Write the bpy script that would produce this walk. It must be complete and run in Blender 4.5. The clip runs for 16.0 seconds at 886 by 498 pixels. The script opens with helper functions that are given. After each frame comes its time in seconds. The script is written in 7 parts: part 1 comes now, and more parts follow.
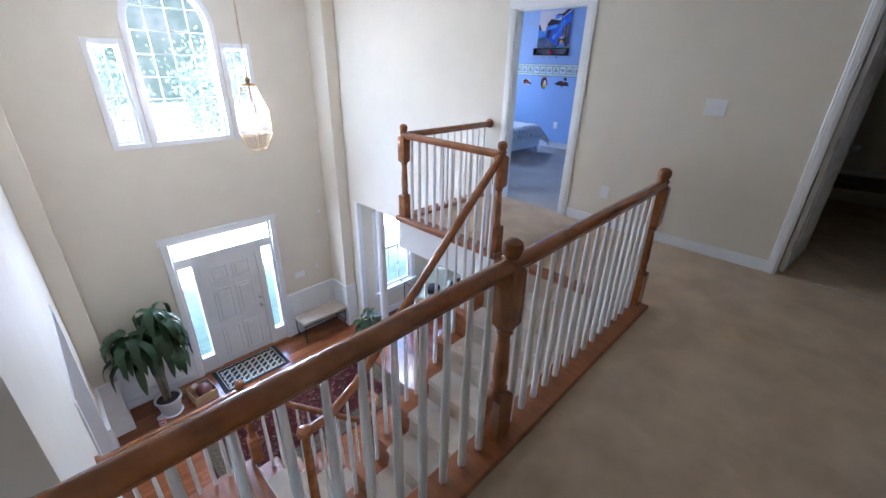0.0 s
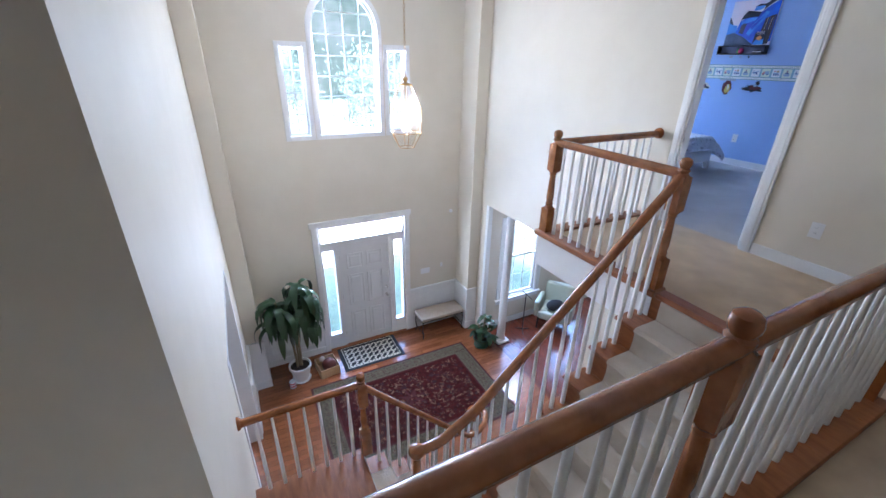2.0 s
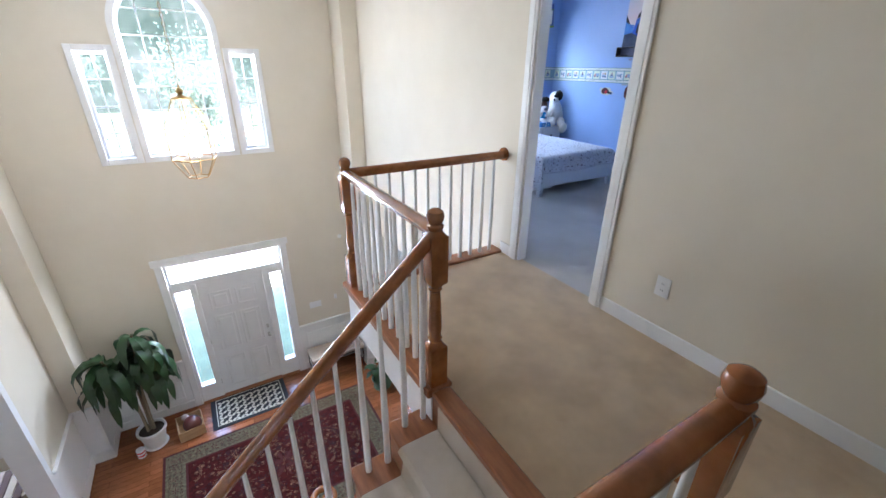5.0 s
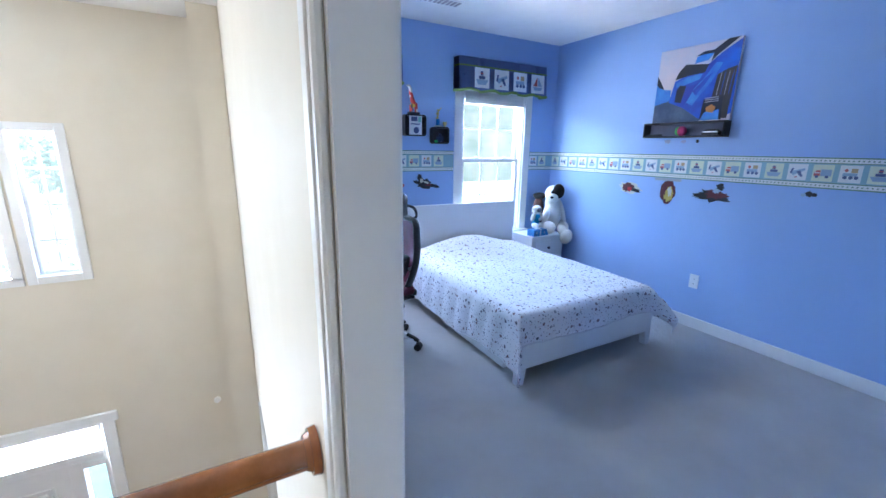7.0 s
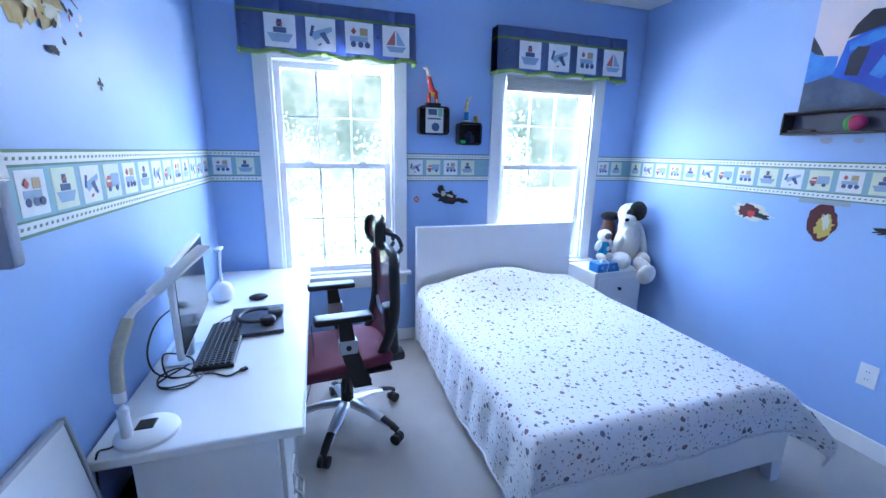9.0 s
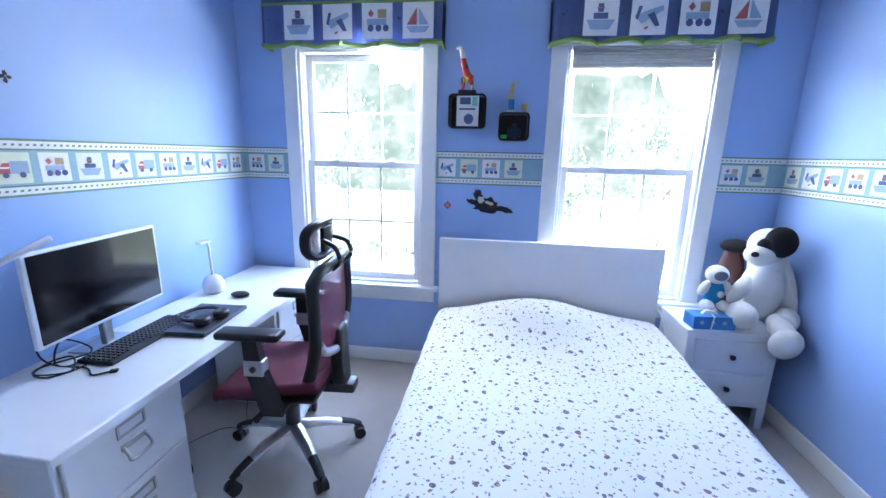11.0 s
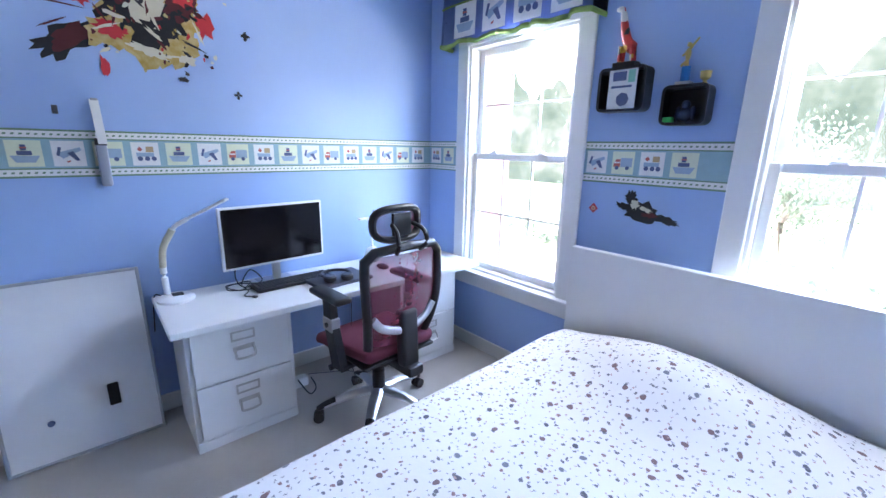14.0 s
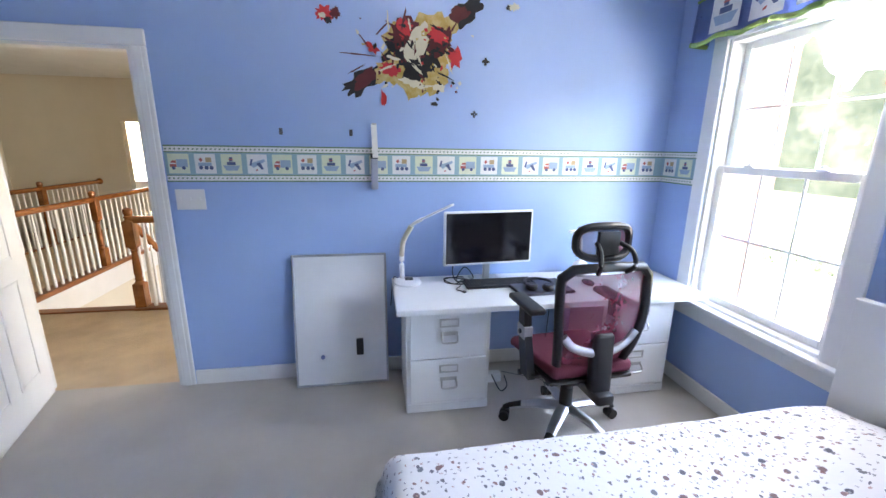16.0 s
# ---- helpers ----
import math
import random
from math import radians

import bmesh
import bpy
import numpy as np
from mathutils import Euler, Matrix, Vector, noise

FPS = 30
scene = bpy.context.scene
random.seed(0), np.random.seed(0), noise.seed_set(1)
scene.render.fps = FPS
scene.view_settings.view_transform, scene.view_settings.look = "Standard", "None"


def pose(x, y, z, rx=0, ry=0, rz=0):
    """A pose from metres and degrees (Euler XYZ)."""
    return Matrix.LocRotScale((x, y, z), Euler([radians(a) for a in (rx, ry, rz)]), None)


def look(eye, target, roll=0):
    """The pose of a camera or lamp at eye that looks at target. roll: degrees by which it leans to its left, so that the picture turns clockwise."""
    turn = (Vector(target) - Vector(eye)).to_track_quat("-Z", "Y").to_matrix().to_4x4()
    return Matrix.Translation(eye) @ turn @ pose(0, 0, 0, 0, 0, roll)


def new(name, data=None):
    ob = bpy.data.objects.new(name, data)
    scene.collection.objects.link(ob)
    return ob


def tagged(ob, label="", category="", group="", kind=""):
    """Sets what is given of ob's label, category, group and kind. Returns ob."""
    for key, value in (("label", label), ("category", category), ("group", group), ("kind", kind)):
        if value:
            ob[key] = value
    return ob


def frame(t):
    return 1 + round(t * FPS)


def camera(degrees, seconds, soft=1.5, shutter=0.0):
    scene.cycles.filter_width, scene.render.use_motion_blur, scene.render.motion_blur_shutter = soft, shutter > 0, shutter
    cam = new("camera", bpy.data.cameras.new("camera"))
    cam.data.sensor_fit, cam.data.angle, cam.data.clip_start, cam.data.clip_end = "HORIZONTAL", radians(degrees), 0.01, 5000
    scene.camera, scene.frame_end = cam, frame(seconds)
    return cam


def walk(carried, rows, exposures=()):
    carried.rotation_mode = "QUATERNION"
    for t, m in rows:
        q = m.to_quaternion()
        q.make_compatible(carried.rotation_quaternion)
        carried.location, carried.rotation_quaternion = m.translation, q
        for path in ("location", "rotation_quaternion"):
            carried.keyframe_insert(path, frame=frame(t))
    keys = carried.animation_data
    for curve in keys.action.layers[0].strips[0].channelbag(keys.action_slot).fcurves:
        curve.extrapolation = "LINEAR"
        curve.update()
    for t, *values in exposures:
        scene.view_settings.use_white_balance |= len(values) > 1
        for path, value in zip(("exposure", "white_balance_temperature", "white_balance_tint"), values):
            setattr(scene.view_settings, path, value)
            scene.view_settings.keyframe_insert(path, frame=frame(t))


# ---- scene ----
cam = camera(95.2, 16.0)
PATH = [
    (0, (-3.993, -2.46, 1.516), (-2.684, -1.203, 0.677), 1.3),
    (0.5, (-3.958, -2.401, 1.505), (-2.845, -0.968, 0.665), 1.2),
    (1, (-3.95, -2.287, 1.499), (-2.977, -0.757, 0.655), 1.3),
    (1.5, (-3.95, -2.177, 1.499), (-3.059, -0.599, 0.653), 1.3),
    (2, (-3.926, -2.123, 1.49), (-3.082, -0.518, 0.647), 1.2),
    (2.5, (-3.917, -2.108, 1.499), (-3.136, -0.47, 0.658), 1.2),
    (3, (-3.905, -2.106, 1.496), (-3.154, -0.451, 0.66), 1.3),
    (3.5, (-3.897, -2.107, 1.505), (-3.16, -0.444, 0.672), 1.3),
    (4, (-3.515, -2.112, 1.487), (-2.776, -0.453, 0.65), 0.9),
    (4.5, (-2.915, -2.025, 1.5), (-2.063, -0.42, 0.665), 0.8),
    (5, (-2.184, -1.969, 1.515), (-1.232, -0.415, 0.692), 0.7),
    (5.2, (-1.869, -1.942, 1.52), (-0.893, -0.388, 0.724), 0.8),
    (7.3, (-0.017, 0.02, 1.535), (0.939, 1.718, 1.085), 1.0),
    (7.5, (0.064, 0.098, 1.533), (1.021, 1.796, 1.084), 1.0),
    (8, (0.247, 0.26, 1.532), (1.191, 1.966, 1.085), 1.1),
    (8.5, (0.509, 0.401, 1.535), (1.299, 2.182, 1.084), 1.1),
    (9, (0.76, 0.566, 1.533), (1.344, 2.422, 1.068), 1.1),
    (11.3, (1.979, 1.019, 1.481), (1.597, 2.928, 1.027), 1.0),
    (11.5, (2.072, 1.047, 1.466), (1.602, 2.939, 1.019), 0.8),
    (12, (2.26, 1.166, 1.466), (1.583, 2.992, 1.011), 1.0),
    (12.5, (2.422, 1.275, 1.469), (1.555, 3.018, 1.014), 1.0),
    (13, (2.602, 1.362, 1.494), (1.518, 2.978, 1.031), 1.0),
    (13.5, (2.649, 1.466, 1.482), (1.372, 2.932, 1.013), 1.1),
    (14, (2.623, 1.587, 1.474), (1.162, 2.865, 0.989), 1.1),
    (14.5, (2.626, 1.671, 1.483), (0.999, 2.729, 0.999), 1.1),
    (15, (2.656, 1.699, 1.531), (0.907, 2.533, 1.036), 1.1),
    (15.5, (2.672, 1.689, 1.543), (0.827, 2.28, 1.045), 1.1),
    (16, (2.689, 1.651, 1.524), (0.776, 1.979, 1.04), 0.8),
]
GAP = [
    (5.7, pose(-1.12, -2.0, 1.52, 68.5, -0.3, -29)),
    (6.2, pose(-0.64, -1.32, 1.53, 71.5, -0.5, -26)),
    (6.7, pose(-0.29, -0.52, 1.535, 74.5, -0.6, -28)),
]
ROWS = sorted([(t, look(eye, target, roll)) for t, eye, target, roll in PATH] + GAP, key=lambda row: row[0])
walk(cam, ROWS, exposures=[(0, 5.40, 5450, 16), (3.5, 5.30, 5400, 16), (4.5, 5.4, 5450, 15), (5.2, 5.45, 6000, 13), (7.3, 5.75, 5650, 11), (9, 5.84, 5650, 12), (11.5, 5.78, 6350, 16), (13.5, 5.76, 6550, 16), (14.5, 5.8, 7050, 16), (16, 5.93, 7900, 15)])

# ---- world and sun ----
world = bpy.data.worlds.new("world")
scene.world = world
world.use_nodes = True
wn = world.node_tree.nodes
sky = wn.new("ShaderNodeTexSky")
sky.sky_type, sky.sun_disc = "NISHITA", False
sky.sun_elevation, sky.sun_rotation = radians(55), radians(200)
sky.air_density, sky.dust_density, sky.ozone_density = 1.0, 3.0, 1.0
wn["Background"].inputs["Strength"].default_value = 0.15
world.node_tree.links.new(sky.outputs[0], wn["Background"].inputs["Color"])
sun = new("sun", bpy.data.lights.new("sun", "SUN"))
sun.data.energy, sun.data.angle, sun.data.color = 1.2, radians(14), (1, 0.96, 0.9)
sun.matrix_world = look((3, -9, 14), (0, 0, 0))



def daylight(name, at, size, watts, tilt, turn=0):
    """The sky's light at a window: an area lamp in the opening, facing the room (tilt 90: level, less: downwards)."""
    ob = new(name, bpy.data.lights.new(name, "AREA"))
    ob.data.shape, ob.data.size, ob.data.size_y, ob.data.energy = "RECTANGLE", size[0], size[1], watts
    ob.data.color = (0.80, 0.90, 1.0)
    ob.matrix_world = pose(*at, -tilt, 0, turn)
    return ob


# bedroom windows, foyer windows, front door, lower rooms
daylight("daylight_window_1", (0.915, 3.70, 2.06), (0.76, 0.09), 0.42, 62, 46)
daylight("daylight_window_2", (2.62, 3.70, 2.06), (0.76, 0.09), 0.52, 64)
daylight("daylight_arch_left", (-2.63, 4.41, 1.15), (0.07, 1.35), 1.2, 88, 12)
daylight("daylight_arch_right", (-1.75, 4.41, 1.15), (0.07, 1.35), 1.2, 88, -12)
daylight("daylight_side_left", (-2.96, 4.41, 1.59), (0.28, 0.06), 0.2, 65)
daylight("daylight_side_right", (-1.41, 4.41, 1.59), (0.28, 0.06), 0.2, 65)
daylight("daylight_transom", (-2.125, 4.40, -1.14), (1.4, 0.05), 1.7, 60)
daylight("daylight_dining", (0.90, 3.70, -1.32), (0.8, 0.08), 1.0, 60)
daylight("daylight_study", (-5.235, 4.10, -1.27), (1.1, 0.08), 0.7, 60)

# ---- materials ----
def material(name, colour, rough=0.6, metal=0.0, second=None, scale=8.0, mix=0.5, bump=0.0, bump_scale=60.0, stretch=(1, 1, 1), coat=0.0, sheen=0.0, vary=0.0):
    """A surface of two mottled colours, fine relief and, with vary, a shade of its own for each object."""
    m = bpy.data.materials.new(name)
    m.use_nodes = True
    n, l = m.node_tree.nodes, m.node_tree.links
    b = n["Principled BSDF"]
    b.inputs["Metallic"].default_value = metal
    b.inputs["Coat Weight"].default_value = coat
    b.inputs["Coat Roughness"].default_value = 0.15
    b.inputs["Sheen Weight"].default_value = sheen
    tc, mp = n.new("ShaderNodeTexCoord"), n.new("ShaderNodeMapping")
    mp.inputs["Scale"].default_value = stretch
    l.new(tc.outputs["Object"], mp.inputs["Vector"])
    tex = n.new("ShaderNodeTexNoise")
    tex.inputs["Scale"].default_value, tex.inputs["Detail"].default_value, tex.inputs["Roughness"].default_value = scale, 5, 0.6
    l.new(mp.outputs[0], tex.inputs["Vector"])
    ramp = n.new("ShaderNodeMapRange")
    ramp.inputs[1].default_value, ramp.inputs[2].default_value = 0.35, 0.65
    ramp.inputs[4].default_value = mix
    l.new(tex.outputs[0], ramp.inputs[0])
    blend = n.new("ShaderNodeMix")
    blend.data_type = "RGBA"
    blend.inputs[6].default_value = (*colour, 1)
    blend.inputs[7].default_value = (*(second or [c * 0.82 for c in colour]), 1)
    l.new(ramp.outputs[0], blend.inputs[0])
    out = blend.outputs[2]
    if vary:
        info, hsv, span = n.new("ShaderNodeObjectInfo"), n.new("ShaderNodeHueSaturation"), n.new("ShaderNodeMapRange")
        span.inputs[3].default_value, span.inputs[4].default_value = 1 - vary, 1 + vary
        l.new(info.outputs["Random"], span.inputs[0])
        l.new(span.outputs[0], hsv.inputs["Value"])
        l.new(out, hsv.inputs["Color"])
        out = hsv.outputs[0]
    l.new(out, b.inputs["Base Color"])
    rr = n.new("ShaderNodeMapRange")
    rr.inputs[3].default_value, rr.inputs[4].default_value = max(rough - 0.07, 0.02), min(rough + 0.07, 1)
    l.new(tex.outputs[0], rr.inputs[0])
    l.new(rr.outputs[0], b.inputs["Roughness"])
    if bump:
        t2, bp = n.new("ShaderNodeTexNoise"), n.new("ShaderNodeBump")
        t2.inputs["Scale"].default_value, t2.inputs["Detail"].default_value = bump_scale, 4
        bp.inputs["Strength"].default_value, bp.inputs["Distance"].default_value = bump, 0.01
        l.new(mp.outputs[0], t2.inputs["Vector"])
        l.new(t2.outputs[0], bp.inputs["Height"])
        l.new(bp.outputs[0], b.inputs["Normal"])
    return m


def glass(name, tint=(1, 1, 1), rough=0.0):
    m = bpy.data.materials.new(name)
    m.use_nodes = True
    n, l = m.node_tree.nodes, m.node_tree.links
    n.remove(n["Principled BSDF"])
    clear, gloss, mix, fr = n.new("ShaderNodeBsdfTransparent"), n.new("ShaderNodeBsdfGlossy"), n.new("ShaderNodeMixShader"), n.new("ShaderNodeLayerWeight")
    clear.inputs[0].default_value = (*tint, 1)
    gloss.inputs["Roughness"].default_value = rough
    curve = n.new("ShaderNodeMath")
    curve.operation, curve.inputs[1].default_value = "POWER", 4.0
    span = n.new("ShaderNodeMapRange")
    span.inputs[3].default_value, span.inputs[4].default_value = 0.03, 0.6
    l.new(fr.outputs["Facing"], curve.inputs[0])
    l.new(curve.outputs[0], span.inputs[0])
    l.new(span.outputs[0], mix.inputs[0])
    l.new(clear.outputs[0], mix.inputs[1])
    l.new(gloss.outputs[0], mix.inputs[2])
    l.new(mix.outputs[0], n["Material Output"].inputs[0])
    return m


def glow(name, colour, strength):
    m = bpy.data.materials.new(name)
    m.use_nodes = True
    b = m.node_tree.nodes["Principled BSDF"]
    b.inputs["Base Color"].default_value = (*colour, 1)
    b.inputs["Emission Color"].default_value = (*colour, 1)
    b.inputs["Emission Strength"].default_value = strength
    return m


BEIGE = material("cream_wall_paint", (0.70, 0.64, 0.53), 0.62, second=(0.66, 0.60, 0.49), scale=3, bump=0.06, bump_scale=220)
BLUE = material("periwinkle_wall_paint", (0.325, 0.47, 0.76), 0.5, second=(0.30, 0.44, 0.73), scale=3, bump=0.06, bump_scale=220)
WHITE = material("white_ceiling_paint", (0.80, 0.79, 0.77), 0.75, scale=4, mix=0.25, bump=0.08, bump_scale=180)
TRIM = material("white_gloss_trim_paint", (0.80, 0.80, 0.79), 0.33, scale=6, mix=0.2, bump=0.02, bump_scale=90)
CARPET = material("beige_cut_pile_carpet", (0.80, 0.61, 0.395), 0.95, second=(0.59, 0.42, 0.25), scale=3.2, mix=0.85, bump=0.9, bump_scale=420, sheen=0.3)
GREYCARPET = material("pale_grey_bedroom_carpet", (0.62, 0.575, 0.53), 0.95, second=(0.50, 0.455, 0.415), scale=1.8, mix=0.75, bump=0.9, bump_scale=420, sheen=0.3)
STAIRCARPET = material("pale_stair_carpet", (0.70, 0.60, 0.48), 0.95, second=(0.54, 0.44, 0.32), scale=4, mix=0.7, bump=0.9, bump_scale=380, sheen=0.3)
OAK = material("honey_oak_varnish", (0.35, 0.125, 0.034), 0.21, second=(0.22, 0.068, 0.017), scale=5, mix=0.9, bump=0.05, bump_scale=40, stretch=(2, 2, 2), coat=0.5)
OAKX = material("honey_oak_tread", (0.33, 0.115, 0.035), 0.3, second=(0.21, 0.066, 0.017), scale=6, mix=0.9, bump=0.05, bump_scale=30, stretch=(6, 1, 6), coat=0.25)
BALUSTER = material("white_baluster_paint", (0.82, 0.81, 0.78), 0.38, scale=9, mix=0.2)


def plank_material(name, base, dark, along, wide, gloss):
    """Strip floor: boards by a brick pattern, grain stretched along them."""
    m = material(name, base, gloss, second=dark, scale=7, mix=0.9, bump=0.04, bump_scale=25, stretch=(1.2, 14, 1) if along == "x" else (14, 1.2, 1), coat=0.3)
    n, l = m.node_tree.nodes, m.node_tree.links
    br, tc, mp = n.new("ShaderNodeTexBrick"), n.new("ShaderNodeTexCoord"), n.new("ShaderNodeMapping")
    mp.inputs["Rotation"].default_value = (0, 0, 0 if along == "x" else radians(90))
    br.inputs["Scale"].default_value = 1
    br.inputs["Brick Width"].default_value, br.inputs["Row Height"].default_value, br.inputs["Mortar Size"].default_value = 0.9, wide, 0.0022
    br.inputs["Color1"].default_value, br.inputs["Color2"].default_value, br.inputs["Mortar"].default_value = (1, 1, 1, 1), (0.62, 0.58, 0.55, 1), (0.25, 0.2, 0.18, 1)
    l.new(tc.outputs["Object"], mp.inputs[0])
    l.new(mp.outputs[0], br.inputs["Vector"])
    mul = n.new("ShaderNodeMix")
    mul.data_type, mul.blend_type = "RGBA", "MULTIPLY"
    mul.inputs[0].default_value = 1
    b = n["Principled BSDF"]
    src = b.inputs["Base Color"].links[0].from_socket
    l.new(src, mul.inputs[6])
    l.new(br.outputs[0], mul.inputs[7])
    l.new(mul.outputs[2], b.inputs["Base Color"])
    return m


WOODFLOOR = plank_material("oak_strip_floor", (0.36, 0.13, 0.05), (0.23, 0.075, 0.028), "x", 0.083, 0.22)
DARKFLOOR = plank_material("cherry_strip_floor", (0.20, 0.05, 0.025), (0.13, 0.03, 0.015), "y", 0.083, 0.2)
PANE = glass("window_glass")
BLACK = material("black_plastic", (0.012, 0.012, 0.014), 0.4, scale=20)
CHROME = material("polished_aluminium", (0.80, 0.80, 0.82), 0.32, 1.0, scale=12)
WHITEPLASTIC = material("white_plastic", (0.8, 0.8, 0.8), 0.35, scale=10, mix=0.15)
WHITELAC = material("white_lacquered_board", (0.78, 0.78, 0.77), 0.35, scale=5, mix=0.2, bump=0.02, bump_scale=70)
BRASS = material("aged_brass", (0.45, 0.28, 0.10), 0.3, 1.0, scale=15)
NICKEL = material("brushed_nickel", (0.55, 0.53, 0.5), 0.3, 1.0, scale=15)


# ---- shapes ----
def mesh_object(name, bm, mat, parent=None, smooth=False):
    me = bpy.data.meshes.new(name)
    bmesh.ops.recalc_face_normals(bm, faces=bm.faces)
    bm.to_mesh(me)
    bm.free()
    for m in mat if isinstance(mat, (list, tuple)) else [mat]:
        me.materials.append(m)
    if smooth:
        me.polygons.foreach_set("use_smooth", [True] * len(me.polygons))
        me.set_sharp_from_angle(angle=radians(40))
    ob = new(name, me)
    ob.parent = parent
    return ob


def part(name, bm, mat, parent, label="", smooth=False):
    ob = mesh_object(name, bm, mat, parent, smooth)
    return tagged(ob, label)


def thing(name, label, category, at=(0, 0, 0), turn=0, group=""):
    e = new(name)
    e.matrix_world = pose(*at, 0, 0, turn)
    return tagged(e, label, category, group)


def structure(name, bm, mat, label="", smooth=False):
    return tagged(mesh_object(name, bm, mat, None, smooth), label, name.split("_")[0], kind="structure")


def box(bm, lo, hi, bevel=0.0, segments=1, turn=None, slot=0):
    c = [(a + b) / 2 for a, b in zip(lo, hi)]
    s = [abs(b - a) for a, b in zip(lo, hi)]
    g = bmesh.ops.create_cube(bm, size=1, matrix=(turn or Matrix()) @ Matrix.Translation(c) @ Matrix.Diagonal((*s, 1)))
    fs = {f for v in g["verts"] for f in v.link_faces}
    if bevel:
        es = {e for v in g["verts"] for e in v.link_edges}
        r = bmesh.ops.bevel(bm, geom=list(es), offset=min(bevel, min(s) * 0.45), segments=segments, affect="EDGES", profile=0.5)
        fs = set(r["faces"]) | {f for f in fs if f.is_valid}
    for f in fs:
        f.material_index = slot
    return bm


def boxed(lo, hi, bevel=0.0, segments=1, turn=None):
    return box(bmesh.new(), lo, hi, bevel, segments, turn)


def rod(bm, p, q, r0, r1=None, seg=10, slot=0):
    p, q = Vector(p), Vector(q)
    d = q - p
    m = Matrix.Translation((p + q) / 2) @ d.to_track_quat("Z", "Y").to_matrix().to_4x4()
    g = bmesh.ops.create_cone(bm, cap_ends=True, segments=seg, radius1=r0, radius2=r0 if r1 is None else r1, depth=d.length, matrix=m)
    for f in {f for v in g["verts"] for f in v.link_faces}:
        f.material_index = slot
    return bm


def ball(bm, c, r, seg=14, turn=None, slot=0):
    r = (r, r, r) if isinstance(r, (int, float)) else r
    m = Matrix.Translation(c) @ (turn or Matrix()) @ Matrix.Diagonal((*r, 1))
    g = bmesh.ops.create_uvsphere(bm, u_segments=seg, v_segments=max(6, seg * 2 // 3), radius=1, matrix=m)
    for f in {f for v in g["verts"] for f in v.link_faces}:
        f.material_index = slot
    return bm


def lathe(bm, profile, at=(0, 0, 0), seg=14, squares=(), slot=0):
    """A turned shape from (radius, height) pairs; rings whose index is in squares are square."""
    rings = []
    for i, (r, z) in enumerate(profile):
        ring = []
        for k in range(seg):
            a = 2 * math.pi * (k + 0.5) / seg
            f = 1.0
            if i in squares:
                f = 1 / max(abs(math.cos(a)), abs(math.sin(a)))
            ring.append(bm.verts.new((at[0] + r * f * math.cos(a), at[1] + r * f * math.sin(a), at[2] + z)))
        rings.append(ring)
    for lo, hi in zip(rings, rings[1:]):
        for k in range(seg):
            bm.faces.new((lo[k], lo[(k + 1) % seg], hi[(k + 1) % seg], hi[k])).material_index = slot
    bm.faces.new(rings[0][::-1]).material_index = slot
    bm.faces.new(rings[-1]).material_index = slot
    return bm


def tube(bm, points, r, seg=8, slot=0, flat=1.0, up=(0, 0, 1)):
    """A bent bar through the points; r may be a list; flat squeezes it upright."""
    pts = [Vector(p) for p in points]
    rings = []
    for i, p in enumerate(pts):
        d = (pts[min(i + 1, len(pts) - 1)] - pts[max(i - 1, 0)]).normalized()
        side = d.cross(Vector(up))
        if side.length < 1e-4:
            side = Vector((1, 0, 0))
        side.normalize()
        over = side.cross(d)
        rr = r[i] if isinstance(r, (list, tuple)) else r
        rings.append([bm.verts.new(p + side * rr * math.cos(2 * math.pi * (k + 0.5) / seg) + over * rr * flat * math.sin(2 * math.pi * (k + 0.5) / seg)) for k in range(seg)])
    for a, b in zip(rings, rings[1:]):
        for k in range(seg):
            bm.faces.new((a[k], a[(k + 1) % seg], b[(k + 1) % seg], b[k])).material_index = slot
    bm.faces.new(rings[0][::-1]).material_index = slot
    bm.faces.new(rings[-1]).material_index = slot
    return bm


def prism(bm, outline, place, depth, slot=0):
    """An outline of 2D points, put into the world by place(u, v, w), from w=0 to w=depth."""
    a = [bm.verts.new(place(u, v, 0)) for u, v in outline]
    b = [bm.verts.new(place(u, v, depth)) for u, v in outline]
    n = len(a)
    fs = [bm.faces.new(a[::-1]), bm.faces.new(b)] + [bm.faces.new((a[k], a[(k + 1) % n], b[(k + 1) % n], b[k])) for k in range(n)]
    for f in fs:
        f.material_index = slot
    return bm


def spline(points, n=8):
    """More points on a smooth line through the given ones."""
    p = [Vector(q) for q in points]
    p = [2 * p[0] - p[1]] + p + [2 * p[-1] - p[-2]]
    out = []
    for i in range(1, len(p) - 2):
        for k in range(n):
            t = k / n
            out.append(0.5 * (2 * p[i] + (p[i + 1] - p[i - 1]) * t + (2 * p[i - 1] - 5 * p[i] + 4 * p[i + 1] - p[i + 2]) * t * t + (3 * p[i] - p[i - 1] - 3 * p[i + 1] + p[i + 2]) * t ** 3))
    return out + [p[-2]]


